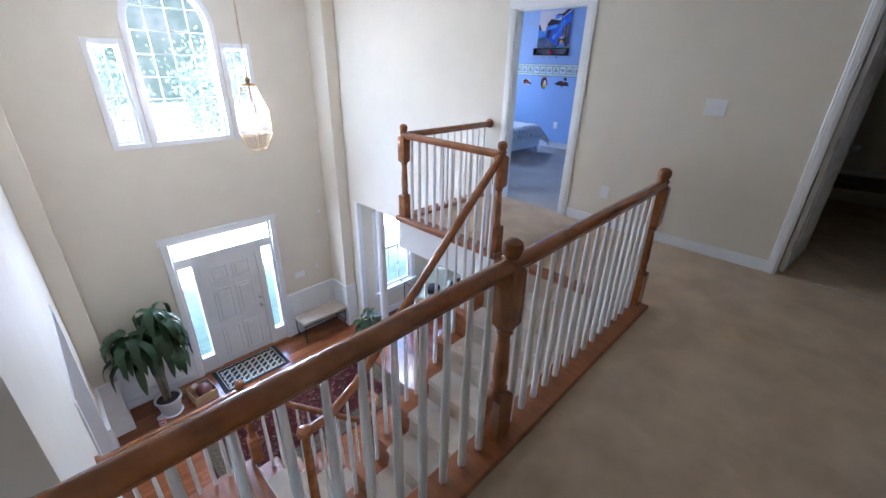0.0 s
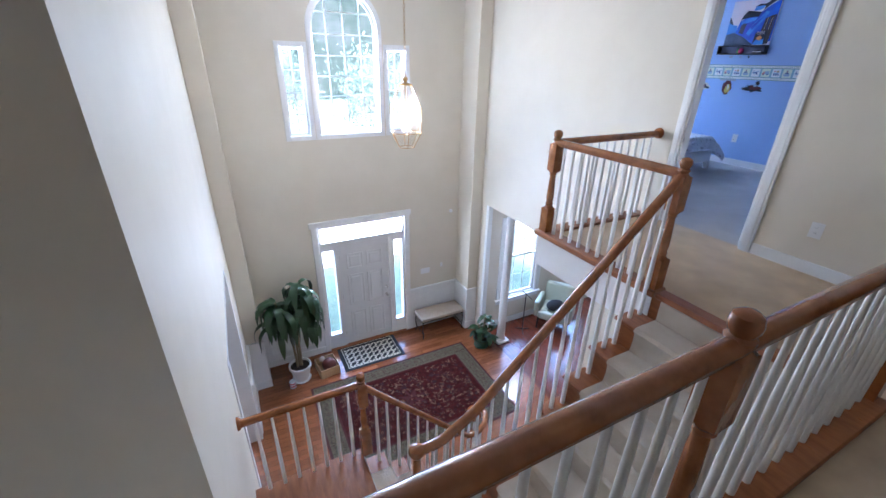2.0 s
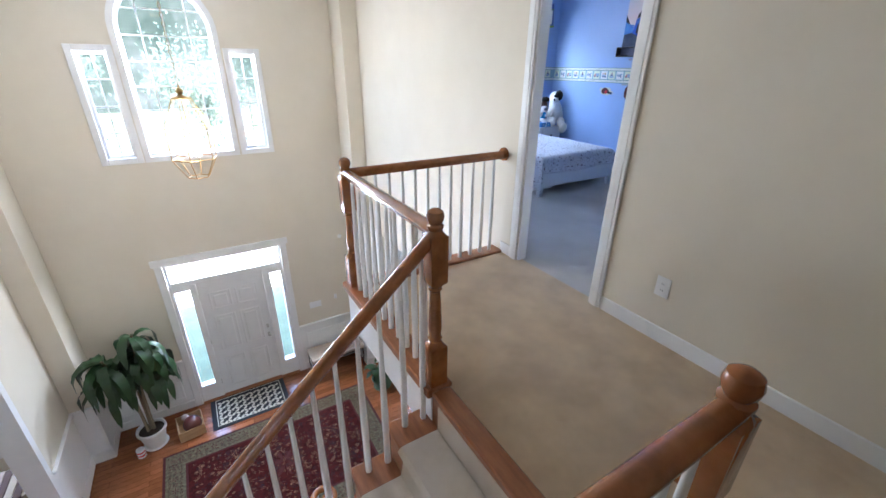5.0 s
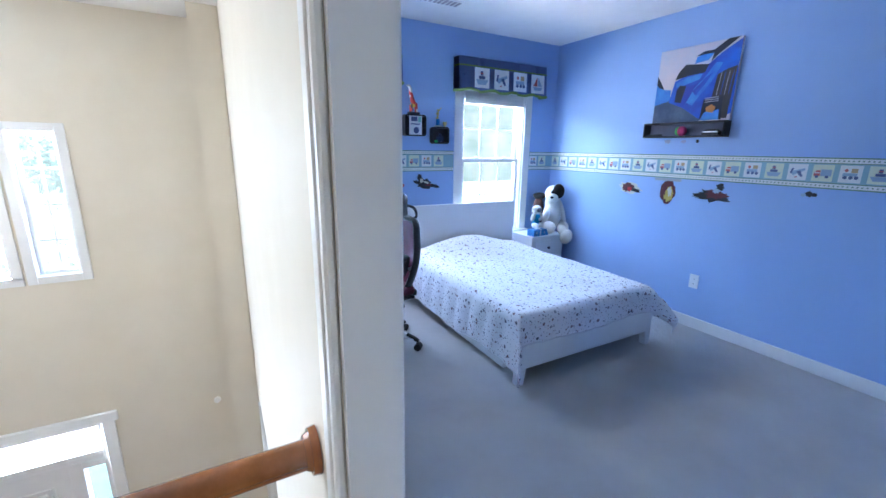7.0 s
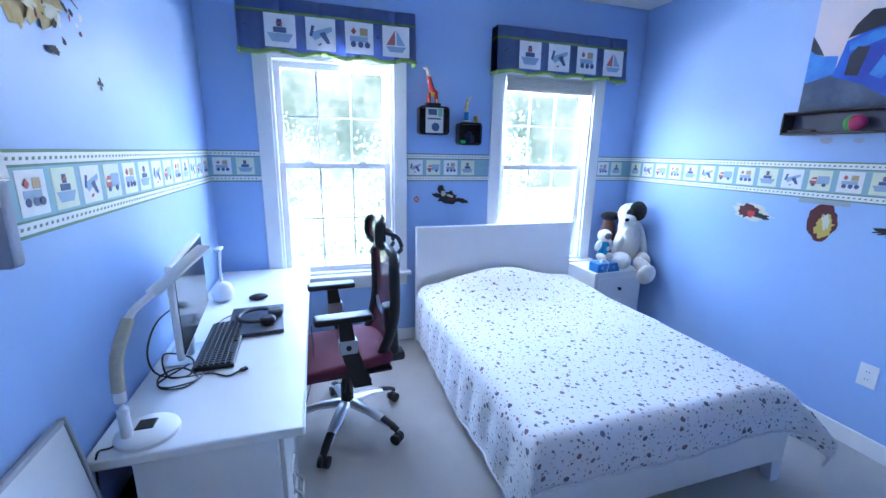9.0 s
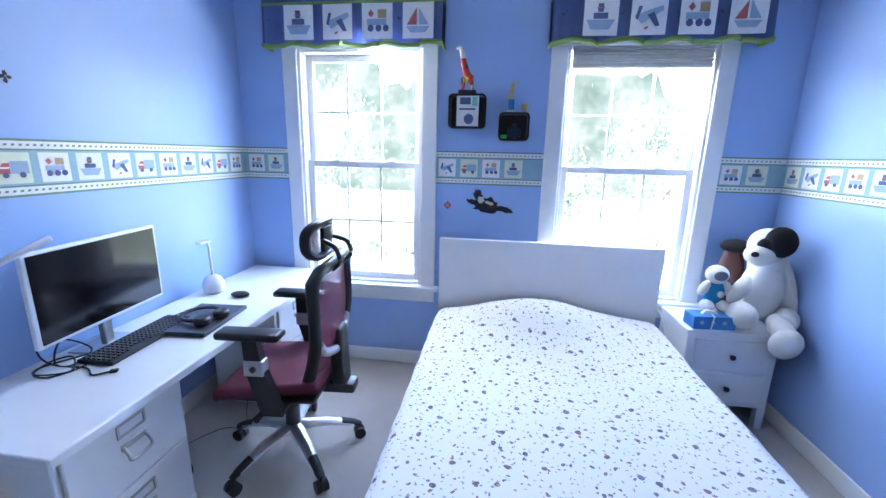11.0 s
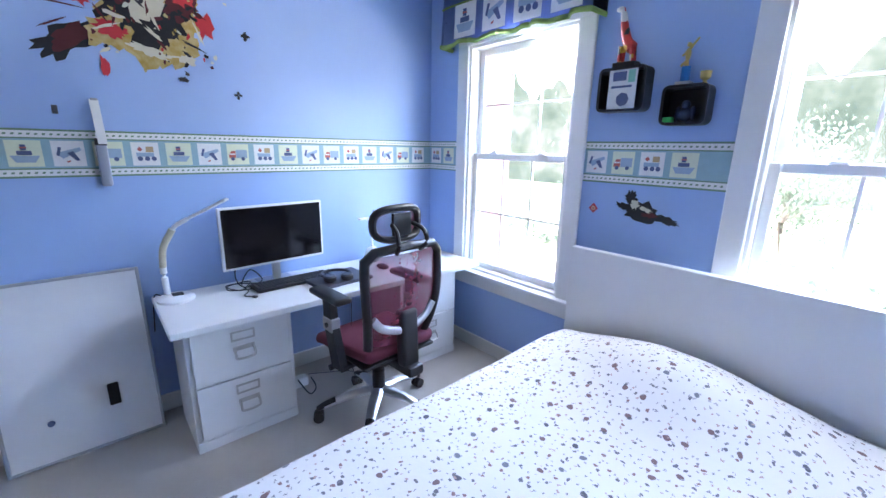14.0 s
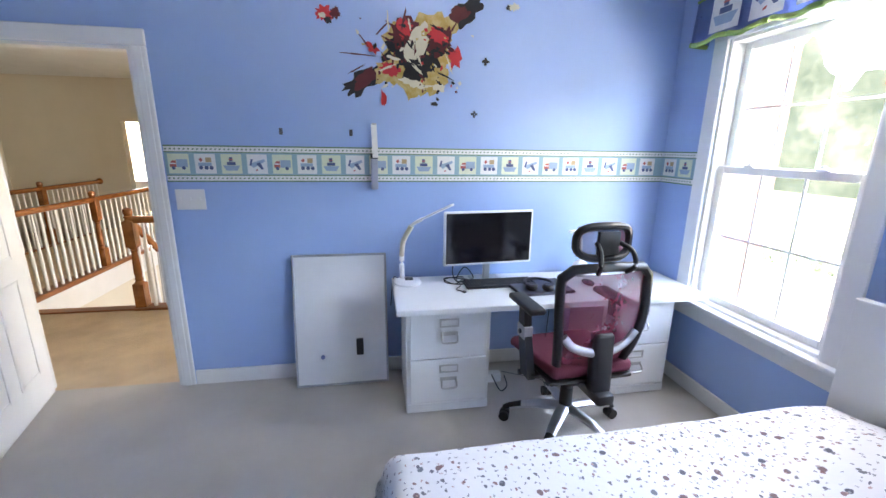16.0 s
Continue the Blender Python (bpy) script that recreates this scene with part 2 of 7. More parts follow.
def wall_mesh(axis, lo, hi, u0, u1, z0, z1, holes=()):
    """A wall from lo to hi across, u0 to u1 along (axis: the way it runs) and z0 to z1 high, with holes (u0, u1, z0, z1) through it."""
    us = sorted({u0, u1, *[min(max(h[k], u0), u1) for h in holes for k in (0, 1)]})
    zs = sorted({z0, z1, *[min(max(h[k], z0), z1) for h in holes for k in (2, 3)]})
    solid = lambda i, j: 0 <= i < len(us) - 1 and 0 <= j < len(zs) - 1 and not any(h[0] < (us[i] + us[i + 1]) / 2 < h[1] and h[2] < (zs[j] + zs[j + 1]) / 2 < h[3] for h in holes)
    bm, seen = bmesh.new(), {}

    def v(u, w, z):
        key = (u, w, z)
        if key not in seen:
            seen[key] = bm.verts.new((u, w, z) if axis == "x" else (w, u, z))
        return seen[key]
    for i in range(len(us) - 1):
        for j in range(len(zs) - 1):
            if not solid(i, j):
                continue
            a, b, c, d = us[i], us[i + 1], zs[j], zs[j + 1]
            for w in (lo, hi):
                bm.faces.new((v(a, w, c), v(b, w, c), v(b, w, d), v(a, w, d)))
            for near, pts in ((solid(i - 1, j), ((a, c), (a, d))), (solid(i + 1, j), ((b, c), (b, d))), (solid(i, j - 1), ((a, c), (b, c))), (solid(i, j + 1), ((a, d), (b, d)))):
                if not near:
                    (p, q), (r, s) = pts
                    bm.faces.new((v(p, lo, q), v(r, lo, s), v(r, hi, s), v(p, hi, q)))
    return bm


# ---- the plan ----
ZF = -3.58            # foyer floor; the hall upstairs is 0
NORTH, BNORTH = 4.34, 3.65
WEST, EAST = -4.27, 3.5
CEIL, BCEIL = 2.62, 2.72
SOUTH = -0.55         # bedroom south wall
STAIR_E = -1.38       # top nosing
RISE, RUN = 0.199, 0.2145
LAND_X, LAND_Z = STAIR_E - 9 * RUN, -10 * RISE
RAIL_N, RAIL_M, RAIL_S = 0.64, -0.55, -1.74

WIN_1, WIN_2 = (0.50, 1.33, 0.60, 2.14), (2.20, 3.04, 0.60, 2.14)
LOWWIN = (0.45, 1.35, -2.95, -1.25)

# outer front walls
structure("wall_foyer_north", wall_mesh("x", NORTH, NORTH + 0.16, WEST - 0.2, 0.0, ZF, 3.2, [
    (-3.12, -2.80, 0.42, 1.64), (-2.68, -1.70, 0.42, 2.36), (-1.57, -1.25, 0.42, 1.64),
    (-2.90, -1.35, ZF, -1.06)]), BEIGE, "cream painted front wall of the tall foyer")
structure("wall_bedroom_north", wall_mesh("x", BNORTH, BNORTH + 0.16, 0.09, EAST + 0.15, 0.0, BCEIL, [WIN_1, WIN_2]), BLUE, "periwinkle painted wall with two sash windows")
structure("wall_bedroom_west", wall_mesh("y", 0.05, 0.09, SOUTH - 0.1, BNORTH + 0.16, 0.0, BCEIL, [(-0.412, 0.385, 0.0, 2.03)]), BLUE, "periwinkle painted wall with the doorway to the hall")
structure("wall_hall_east", wall_mesh("y", 0.0, 0.05, -4.6, NORTH + 0.16, ZF, CEIL, [
    (-0.412, 0.385, -0.31, 2.03), (-3.26, -2.385, -0.01, 2.03), (1.0, 3.59, ZF, -0.85)]), BEIGE, "cream painted wall with the bedroom doorway")
structure("wall_bedroom_east", wall_mesh("y", EAST, EAST + 0.15, SOUTH - 0.1, BNORTH, 0.0, BCEIL), BLUE, "periwinkle painted wall with a picture border")
structure("wall_bedroom_south", wall_mesh("x", SOUTH - 0.1, SOUTH, 0.09, EAST, 0.0, BCEIL), BLUE, "periwinkle painted plain wall")
structure("ceiling_bedroom", boxed((0.05, SOUTH - 0.1, BCEIL), (EAST + 0.15, BNORTH + 0.16, BCEIL + 0.1)), WHITE, "flat white painted ceiling")
structure("floor_bedroom", boxed((0.05, SOUTH - 0.1, -0.30), (EAST + 0.15, BNORTH + 0.16, 0.0)), GREYCARPET, "pale cut-pile carpet with soft footmarks")
structure("wall_foyer_west", wall_mesh("y", WEST - 0.2, WEST, -0.638, NORTH, ZF, CEIL, [(1.10, 2.78, ZF, -0.86)]), BEIGE, "cream painted wall with an opening to a side room")
structure("wall_stair_alcove", wall_mesh("x", -0.638, -0.45, -5.6, WEST - 0.2, ZF, CEIL), BEIGE, "cream painted wall beside the stair landing")
structure("wall_hall_west", wall_mesh("y", -5.75, -5.6, -4.6, -0.45, ZF, CEIL, [(-2.72, -1.95, 0.0, 1.90)]), BEIGE, "cream painted end wall of the hall")
structure("floor_west_room", boxed((-7.9, -4.75, -0.2), (-5.6, -0.45, 0.0)), CARPET, "beige carpet of the room at the hall end")
structure("ceiling_west_room", boxed((-7.9, -4.75, 2.5), (-5.75, -0.45, 2.6)), WHITE, "flat white ceiling of the room at the hall end")
structure("wall_west_room_far", wall_mesh("y", -7.9, -7.75, -4.75, -0.45, 0.0, 2.5, [(-3.95, -3.45, 0.7, 2.2)]), BEIGE, "cream painted wall with a bright window")
structure("wall_west_room_north", wall_mesh("x", -0.638, -0.45, -7.75, -5.75, 0.0, 2.5), BEIGE, "cream painted plain wall")
structure("wall_west_room_south", wall_mesh("x", -4.75, -4.6, -7.75, -5.75, 0.0, 2.5), BEIGE, "cream painted plain wall")
structure("wall_hall_south", wall_mesh("x", -4.75, -4.6, -5.75, 0.0, ZF, CEIL), BEIGE, "cream painted wall beyond the hall railing")
structure("ceiling_hall", boxed((-5.75, -4.75, CEIL), (0.049, NORTH + 0.16, CEIL + 0.1)), WHITE, "flat white painted ceiling over hall and foyer")
structure("floor_foyer", boxed((WEST - 0.2, -4.75, ZF - 0.1), (0.05, NORTH + 0.16, ZF)), WOODFLOOR, "polished reddish oak strip floor")
structure("floor_dining_room", boxed((0.05, -0.6, ZF - 0.1), (EAST + 0.15, BNORTH + 0.16, ZF)), DARKFLOOR, "polished dark cherry strip floor")
structure("floor_study", boxed((-7.6, -0.45, ZF - 0.1), (WEST - 0.2, NORTH + 0.16, ZF)), DARKFLOOR, "polished reddish cherry strip floor")
structure("floor_hall", box(box(boxed((STAIR_E, RAIL_S - 0.05, -0.30), (0.0, RAIL_N + 0.03, 0.0)), (-5.6, -3.25, -0.30), (0.0, RAIL_S - 0.05, 0.0)), (0.0, -0.412, -0.3), (0.05, 0.385, 0.0)), CARPET, "beige cut-pile carpet with worn paths")
structure("wall_stair_south", wall_mesh("x", RAIL_S - 0.10, RAIL_S - 0.055, -5.6, STAIR_E, ZF, -0.30), BEIGE, "cream painted wall below the hall railing")
structure("trim_hall_fascia", box(box(boxed((STAIR_E - 0.02, RAIL_M - 0.04, -0.34), (STAIR_E, RAIL_N + 0.05, -0.03)), (STAIR_E, RAIL_N + 0.03, -0.34), (0.0, RAIL_N + 0.05, -0.03)), (-5.6, RAIL_S - 0.05, -0.34), (STAIR_E, RAIL_S - 0.035, -0.03)), TRIM, "white painted board under the hall floor edge")
structure("trim_hall_nosing", box(box(box(boxed((STAIR_E - 0.05, RAIL_M - 0.06, -0.03), (STAIR_E + 0.10, RAIL_N + 0.08, 0.022), 0.008), (STAIR_E + 0.10, RAIL_N - 0.07, -0.03), (0.0, RAIL_N + 0.08, 0.022), 0.008), (-5.6, RAIL_S - 0.10, -0.03), (STAIR_E + 0.10, RAIL_S + 0.06, 0.022), 0.008), (STAIR_E - 0.03, RAIL_S + 0.06, -0.03), (STAIR_E + 0.08, RAIL_M - 0.06, 0.014), 0.008), OAKX, "varnished oak nosing along the hall floor edge")

# lower rooms beyond the foyer
structure("ceiling_dining_room", boxed((0.05, -0.6, -0.5), (EAST + 0.15, BNORTH + 0.16, -0.42)), WHITE, "flat white painted ceiling")
structure("wall_dining_north", wall_mesh("x", BNORTH, BNORTH + 0.16, 0.05, EAST + 0.15, ZF, 0.0, [LOWWIN, (2.2, 3.05, -2.95, -1.25)]), BEIGE, "cream painted wall with tall windows")
structure("wall_dining_east", wall_mesh("y", EAST, EAST + 0.15, -0.6, BNORTH, ZF, -0.5), BEIGE, "cream painted plain wall")
structure("wall_dining_south", wall_mesh("x", -0.7, -0.6, 0.05, EAST + 0.15, ZF, -0.5), BEIGE, "cream painted plain wall")
structure("wall_study_north", wall_mesh("x", BNORTH + 0.4, BNORTH + 0.56, -7.6, WEST - 0.2, ZF, 0.0, [(-5.85, -4.62, -3.02, -1.2)]), BEIGE, "cream painted wall with a window")
structure("wall_study_west", wall_mesh("y", -7.75, -7.6, -0.5, NORTH, ZF, 0.0), BEIGE, "cream painted plain wall")
structure("wall_study_south", wall_mesh("x", -0.45, -0.40, -7.6, WEST - 0.2, ZF, 0.0), BEIGE, "cream painted plain wall")
structure("ceiling_study", boxed((-7.75, -0.45, -0.5), (WEST - 0.2, NORTH + 0.16, -0.42)), WHITE, "flat white painted ceiling")
# room behind the second doorway
structure("floor_east_room", boxed((0.05, -4.6, -0.2), (3.2, -0.66, 0.0)), CARPET, "beige carpet of the unlit room")
structure("ceiling_east_room", boxed((0.05, -4.6, 2.5), (3.2, -0.66, 2.6)), WHITE, "flat white ceiling of the unlit room")
structure("wall_east_room_far", wall_mesh("y", 3.2, 3.3, -4.75, -0.65, -0.2, 2.6), BEIGE, "cream painted wall of the unlit room")
structure("wall_east_room_south", wall_mesh("x", -4.75, -4.6, 0.0, 3.2, -0.2, 2.6), BEIGE, "cream painted wall of the unlit room")
structure("wall_east_room_north", wall_mesh("x", -0.66, -0.652, 0.05, 3.2, -0.2, 2.6), BEIGE, "cream painted wall of the unlit room")

# foyer corner piers
structure("trim_pier_east", boxed((-0.22, 3.85, ZF), (-0.002, NORTH - 0.002, CEIL)), BEIGE, "cream painted square corner pier")
structure("trim_pier_west", boxed((WEST + 0.002, 3.85, ZF), (WEST + 0.24, NORTH - 0.002, CEIL)), BEIGE, "cream painted square corner pier")

# ---- stairs ----
SKIRT = material("white_riser_paint", (0.78, 0.77, 0.74), 0.4, scale=6, mix=0.2)
stairs = thing("staircase", "oak U-shaped staircase with a pale carpet runner", "staircase", (STAIR_E, RAIL_M, 0))
stairs.matrix_world = Matrix()
RISE2 = (LAND_Z - ZF) / 8
for i in range(1, 10):
    x1 = STAIR_E - (i - 1) * RUN
    part("riser", boxed((x1 - 0.012, RAIL_S - 0.03, -i * RISE - 0.02), (x1, RAIL_M + 0.03, -(i - 1) * RISE - 0.03)), OAKX, stairs)
    part("tread", boxed((x1 - RUN - 0.025, RAIL_S - 0.03, -i * RISE - 0.028), (x1 - 0.012, RAIL_M + 0.065, -i * RISE), 0.01, 2), OAKX, stairs)
part("riser", boxed((LAND_X - 0.012, RAIL_S - 0.03, LAND_Z - 0.02), (LAND_X, RAIL_M + 0.03, LAND_Z + RISE - 0.03)), OAKX, stairs)
outline = [(STAIR_E, -0.03)]
for i in range(1, 10):
    outline += [(STAIR_E - (i - 1) * RUN, -i * RISE - 0.028), (STAIR_E - i * RUN, -i * RISE - 0.028)]
outline += [(LAND_X, LAND_Z), (LAND_X, LAND_Z - 0.25), (STAIR_E, -0.5)]
part("stringer", prism(bmesh.new(), outline, lambda u, v, w: (u, RAIL_M + 0.005 + w, v), 0.04), OAKX, stairs, "varnished stepped oak stringer")
part("wall_stringer", prism(bmesh.new(), [(STAIR_E, 0.0), (STAIR_E, -0.3), (LAND_X, LAND_Z - 0.05), (LAND_X, LAND_Z + 0.42), (STAIR_E - 0.1, 0.0)], lambda u, v, w: (u, RAIL_S - 0.03 + w, v), 0.012), SKIRT, stairs, "white painted skirt board")


def runner(i0, steps, x, z, run, rise, sign, y0, y1, name):
    """Carpet draped over the steps, rounded over each nosing."""
    line = [(x - sign * (run - 0.032), z + 0.014)]
    for i in range(steps):
        xa, za = x + sign * i * run, z - i * rise
        line += [(xa + sign * 0.028, za - rise * 0.93), (xa + sign * 0.014, za - rise * 0.5), (xa + sign * 0.022, za - 0.035), (xa + sign * 0.040, za - 0.012), (xa + sign * 0.02, za + 0.012), (xa - sign * 0.03, za + 0.014)][::-1]
    pts = line + [(px - sign * 0.008, pz - 0.010) for px, pz in line[::-1]]
    bm = prism(bmesh.new(), pts, lambda u, v, w: (u, y0 + w, v), y1 - y0)
    bmesh.ops.recalc_face_normals(bm, faces=bm.faces[:])
    return part(name, bm, STAIRCARPET, stairs, "pale beige carpet runner with mottled wear")


part("top_riser_carpet", boxed((STAIR_E - 0.030, RAIL_S, -RISE + 0.012), (STAIR_E - 0.0125, RAIL_M - 0.12, -0.032), 0.004), STAIRCARPET, stairs)
runner(0, 9, STAIR_E - RUN, -RISE, RUN, RISE, -1, RAIL_S + 0.0, RAIL_M - 0.12, "carpet_runner")
part("landing", box(boxed((WEST, RAIL_S - 0.05, LAND_Z - 0.25), (LAND_X, RAIL_N + 0.06, LAND_Z), 0.004), (-5.6, RAIL_S - 0.05, LAND_Z - 0.25), (WEST, -0.64, LAND_Z)), OAKX, stairs, "varnished oak stair landing")
for i in range(1, 8):
    x0 = LAND_X + (i - 1) * RUN
    part("riser", boxed((x0, RAIL_M + 0.05, LAND_Z - i * RISE2 - 0.02), (x0 + 0.012, RAIL_N + 0.02, LAND_Z - (i - 1) * RISE2 - 0.03)), SKIRT, stairs)
    part("tread", boxed((x0 + 0.012, RAIL_M + 0.05, LAND_Z - i * RISE2 - 0.028), (x0 + RUN + 0.025, RAIL_N + 0.08 + (0.3 if i == 7 else 0), LAND_Z - i * RISE2), 0.01, 2), OAKX, stairs)
x0 = LAND_X + 7 * RUN
part("riser", boxed((x0, RAIL_M + 0.05, ZF), (x0 + 0.012, RAIL_N + 0.02, LAND_Z - 7 * RISE2 - 0.03)), SKIRT, stairs)
outline = [(LAND_X, LAND_Z - 0.03)]
for i in range(1, 8):
    outline += [(LAND_X + (i - 1) * RUN, LAND_Z - i * RISE2 - 0.028), (LAND_X + i * RUN, LAND_Z - i * RISE2 - 0.028)]
outline += [(LAND_X + 7 * RUN, ZF), (LAND_X, ZF)]
part("stringer", prism(bmesh.new(), outline, lambda u, v, w: (u, RAIL_N - 0.02 + w, v), 0.04), SKIRT, stairs)
runner(0, 7, LAND_X + RUN, LAND_Z - RISE2, RUN, RISE2, 1, RAIL_M + 0.17, RAIL_N - 0.12, "carpet_runner")
structure("wall_under_landing", wall_mesh("x", RAIL_N, RAIL_N + 0.05, WEST, LAND_X, ZF, LAND_Z - 0.25), BEIGE, "cream painted wall under the stair landing")


# ---- railings ----
def newel_mesh(bm, at, h, base=0.26, block=(0.60, 0.86)):
    """A turned oak post: square foot and block, turned shaft, ringed ball on top."""
    s = h / 0.985
    p = [(0.046, 0), (0.046, base - 0.01), (0.040, base), (0.030, base + 0.02), (0.036, base + 0.035), (0.028, base + 0.05), (0.034, base + 0.10), (0.028, h - 0.46), (0.024, h - 0.405), (0.034, h - 0.395), (0.026, h - 0.385), (0.039, h - 0.37), (0.043, h - 0.355), (0.043, h - 0.125), (0.037, h - 0.112), (0.030, h - 0.10), (0.038, h - 0.088), (0.038, h - 0.078), (0.028, h - 0.070), (0.037, h - 0.054), (0.040, h - 0.036), (0.035, h - 0.015), (0.020, h - 0.004), (0.006, h)]
    return lathe(bm, p, at, 20, squares=(0, 1, 12, 13))


def baluster_mesh(h):
    return lathe(bmesh.new(), [(0.0165, 0), (0.0165, 0.20), (0.0135, 0.215), (0.0185, 0.225), (0.0165, 0.235), (0.0175, 0.30), (0.0135, 0.55), (0.0095, max(h, 0.62))], seg=10)


BALS = {}


def baluster(parent, x, y, z, h):
    key = round(h, 2)
    if key not in BALS:
        ob = part("baluster", baluster_mesh(key), BALUSTER, parent, smooth=True)
        BALS[key] = ob.data
    else:
        ob = new("baluster", BALS[key])
        ob.parent = parent
    ob.location = (x, y, z)


def handrail(parent, points, name="handrail"):
    bm = tube(bmesh.new(), points, 0.033, 16, flat=0.86)
    tube(bm, [Vector(p) - Vector((0, 0, 0.020)) for p in points], 0.026, 12, flat=0.72)
    return part(name, bm, OAK, parent, smooth=True)


def rosette(parent, at, way):
    bm = bmesh.new()
    a = Vector(at)
    rod(bm, a, a + Vector(way) * 0.018, 0.055, 0.052, 20)
    rod(bm, a + Vector(way) * 0.018, a + Vector(way) * 0.03, 0.045, 0.038, 20)
    return part("rosette", bm, OAK, parent, smooth=True)


HR = 0.862
NEWEL_X = STAIR_E + 0.025


def newel(parent, x, y, z, h, **k):
    return part("newel", newel_mesh(bmesh.new(), (x, y, z), h, **k), OAK, parent, "turned oak newel post with a ball cap", smooth=True)


def level_run(parent, a, b, z, step=0.108):
    a, b = Vector(a), Vector(b)
    n = max(2, round((b - a).length / step))
    for k in range(1, n):
        p = a + (b - a) * k / n
        baluster(parent, p.x, p.y, z + 0.02, HR - 0.045)


rail_n = thing("balcony_railing", "oak balcony railing with turned white balusters", "railing")
newel(rail_n, NEWEL_X, RAIL_N, 0.0, 0.965)
newel(rail_n, NEWEL_X, RAIL_M, 0.0, 0.965)
handrail(rail_n, [(NEWEL_X, RAIL_N, HR), (-0.02, RAIL_N, HR)])
handrail(rail_n, [(NEWEL_X, RAIL_N, HR), (NEWEL_X, RAIL_M, HR)])
rosette(rail_n, (-0.002, RAIL_N, HR), (-1, 0, 0))
level_run(rail_n, (NEWEL_X, RAIL_N), (0.0, RAIL_N), 0.0)
level_run(rail_n, (NEWEL_X, RAIL_M), (NEWEL_X, RAIL_N), 0.0)

rail_s = thing("hall_railing", "long level oak hall railing with turned white balusters", "railing")
NB, NC = (-2.888, RAIL_S), (-1.315, RAIL_S)
newel(rail_s, *NB, 0.0, 0.965)
newel(rail_s, *NC, 0.0, 0.965)
handrail(rail_s, [(NC[0], RAIL_S, HR), (NB[0], RAIL_S, HR)])
handrail(rail_s, [(NB[0], RAIL_S, HR), (-5.58, RAIL_S, HR)])
rosette(rail_s, (-5.598, RAIL_S, HR), (1, 0, 0))
level_run(rail_s, (NB[0], RAIL_S), (NC[0], RAIL_S), 0.0)
level_run(rail_s, (-5.6, RAIL_S), (NB[0], RAIL_S), 0.0)

rail_far = thing("bridge_railing", "level oak railing along the far side of the hall", "railing")
FAR_Y = -3.22
for x in (-4.24, -2.4):
    newel(rail_far, x, FAR_Y, 0.0, 0.965)
handrail(rail_far, [(-2.4, FAR_Y, HR), (-5.58, FAR_Y, HR)])
rosette(rail_far, (-5.598, FAR_Y, HR), (1, 0, 0))
level_run(rail_far, (-5.6, FAR_Y), (-4.24, FAR_Y), 0.0)
level_run(rail_far, (-4.24, FAR_Y), (-2.4, FAR_Y), 0.0)
structure("trim_bridge_nosing", boxed((-5.6, FAR_Y - 0.07, -0.03), (-2.3, FAR_Y + 0.05, 0.022), 0.008), OAKX, "varnished oak nosing along the hall floor edge")

# upper flight handrail
rail_1 = thing("upper_stair_railing", "sloping oak stair handrail with white balusters", "railing")
MX = LAND_X + 0.06
slope = RISE / RUN
hx = lambda x: 0.86 + (x - NEWEL_X) * slope
ease = MX + 0.30
line = [(NEWEL_X, RAIL_M, HR - 0.01)] + [(x, RAIL_M, hx(x)) for x in (NEWEL_X - 0.3, -2.2, ease + 0.25)]
line += spline([(ease + 0.1, RAIL_M, hx(ease + 0.1)), (ease - 0.03, RAIL_M, hx(ease) + 0.02), (ease - 0.14, RAIL_M, hx(ease) - 0.035), (MX - 0.02, RAIL_M, hx(ease) - 0.045)], 5)
handrail(rail_1, line)
part("rail_cap", lathe(bmesh.new(), [(0.03, -0.03), (0.048, -0.015), (0.052, 0.005), (0.044, 0.03), (0.02, 0.042)], (MX, RAIL_M, hx(ease) - 0.045), 18), OAK, rail_1, smooth=True)
lower = hx(ease) - 0.07 - LAND_Z
part("newel", lathe(bmesh.new(), [(0.046, 0), (0.046, 0.4), (0.04, 0.41), (0.03, 0.43), (0.036, 0.45), (0.028, 0.47), (0.036, 0.55), (0.026, lower)], (MX, RAIL_M, LAND_Z), 20, squares=(0, 1)), OAK, rail_1, "turned oak newel under the handrail end", smooth=True)
for i in range(1, 10):
    for f in (0.22, 0.72):
        x = STAIR_E - (i - 1) * RUN - f * RUN
        top = hx(x) if x > ease else hx(ease) - 0.03
        if x < NEWEL_X - 0.06 and x > MX + 0.05:
            baluster(rail_1, x, RAIL_M, -i * RISE, top - 0.02 + i * RISE)

# lower flight handrail and landing guard
rail_2 = thing("lower_stair_railing", "lower oak stair railing ending in a volute", "railing")
LX, LY = LAND_X + 0.04, 0.64
newel(rail_2, LX, LY, LAND_Z, 0.975, base=0.30)
handrail(rail_2, [(WEST + 0.02, LY, LAND_Z + HR), (LX, LY, LAND_Z + HR)])
rosette(rail_2, (WEST + 0.002, LY, LAND_Z + HR), (1, 0, 0))
level_run(rail_2, (WEST, LY), (LX, LY), LAND_Z, 0.125)
s2 = RISE2 / RUN
VX, VY, VZ = -1.80, 0.96, ZF + 1.08
zz = lambda x: LAND_Z + 0.84 - (x - LX) * (LAND_Z + 0.84 - VZ) / (VX - 0.2 - LX)
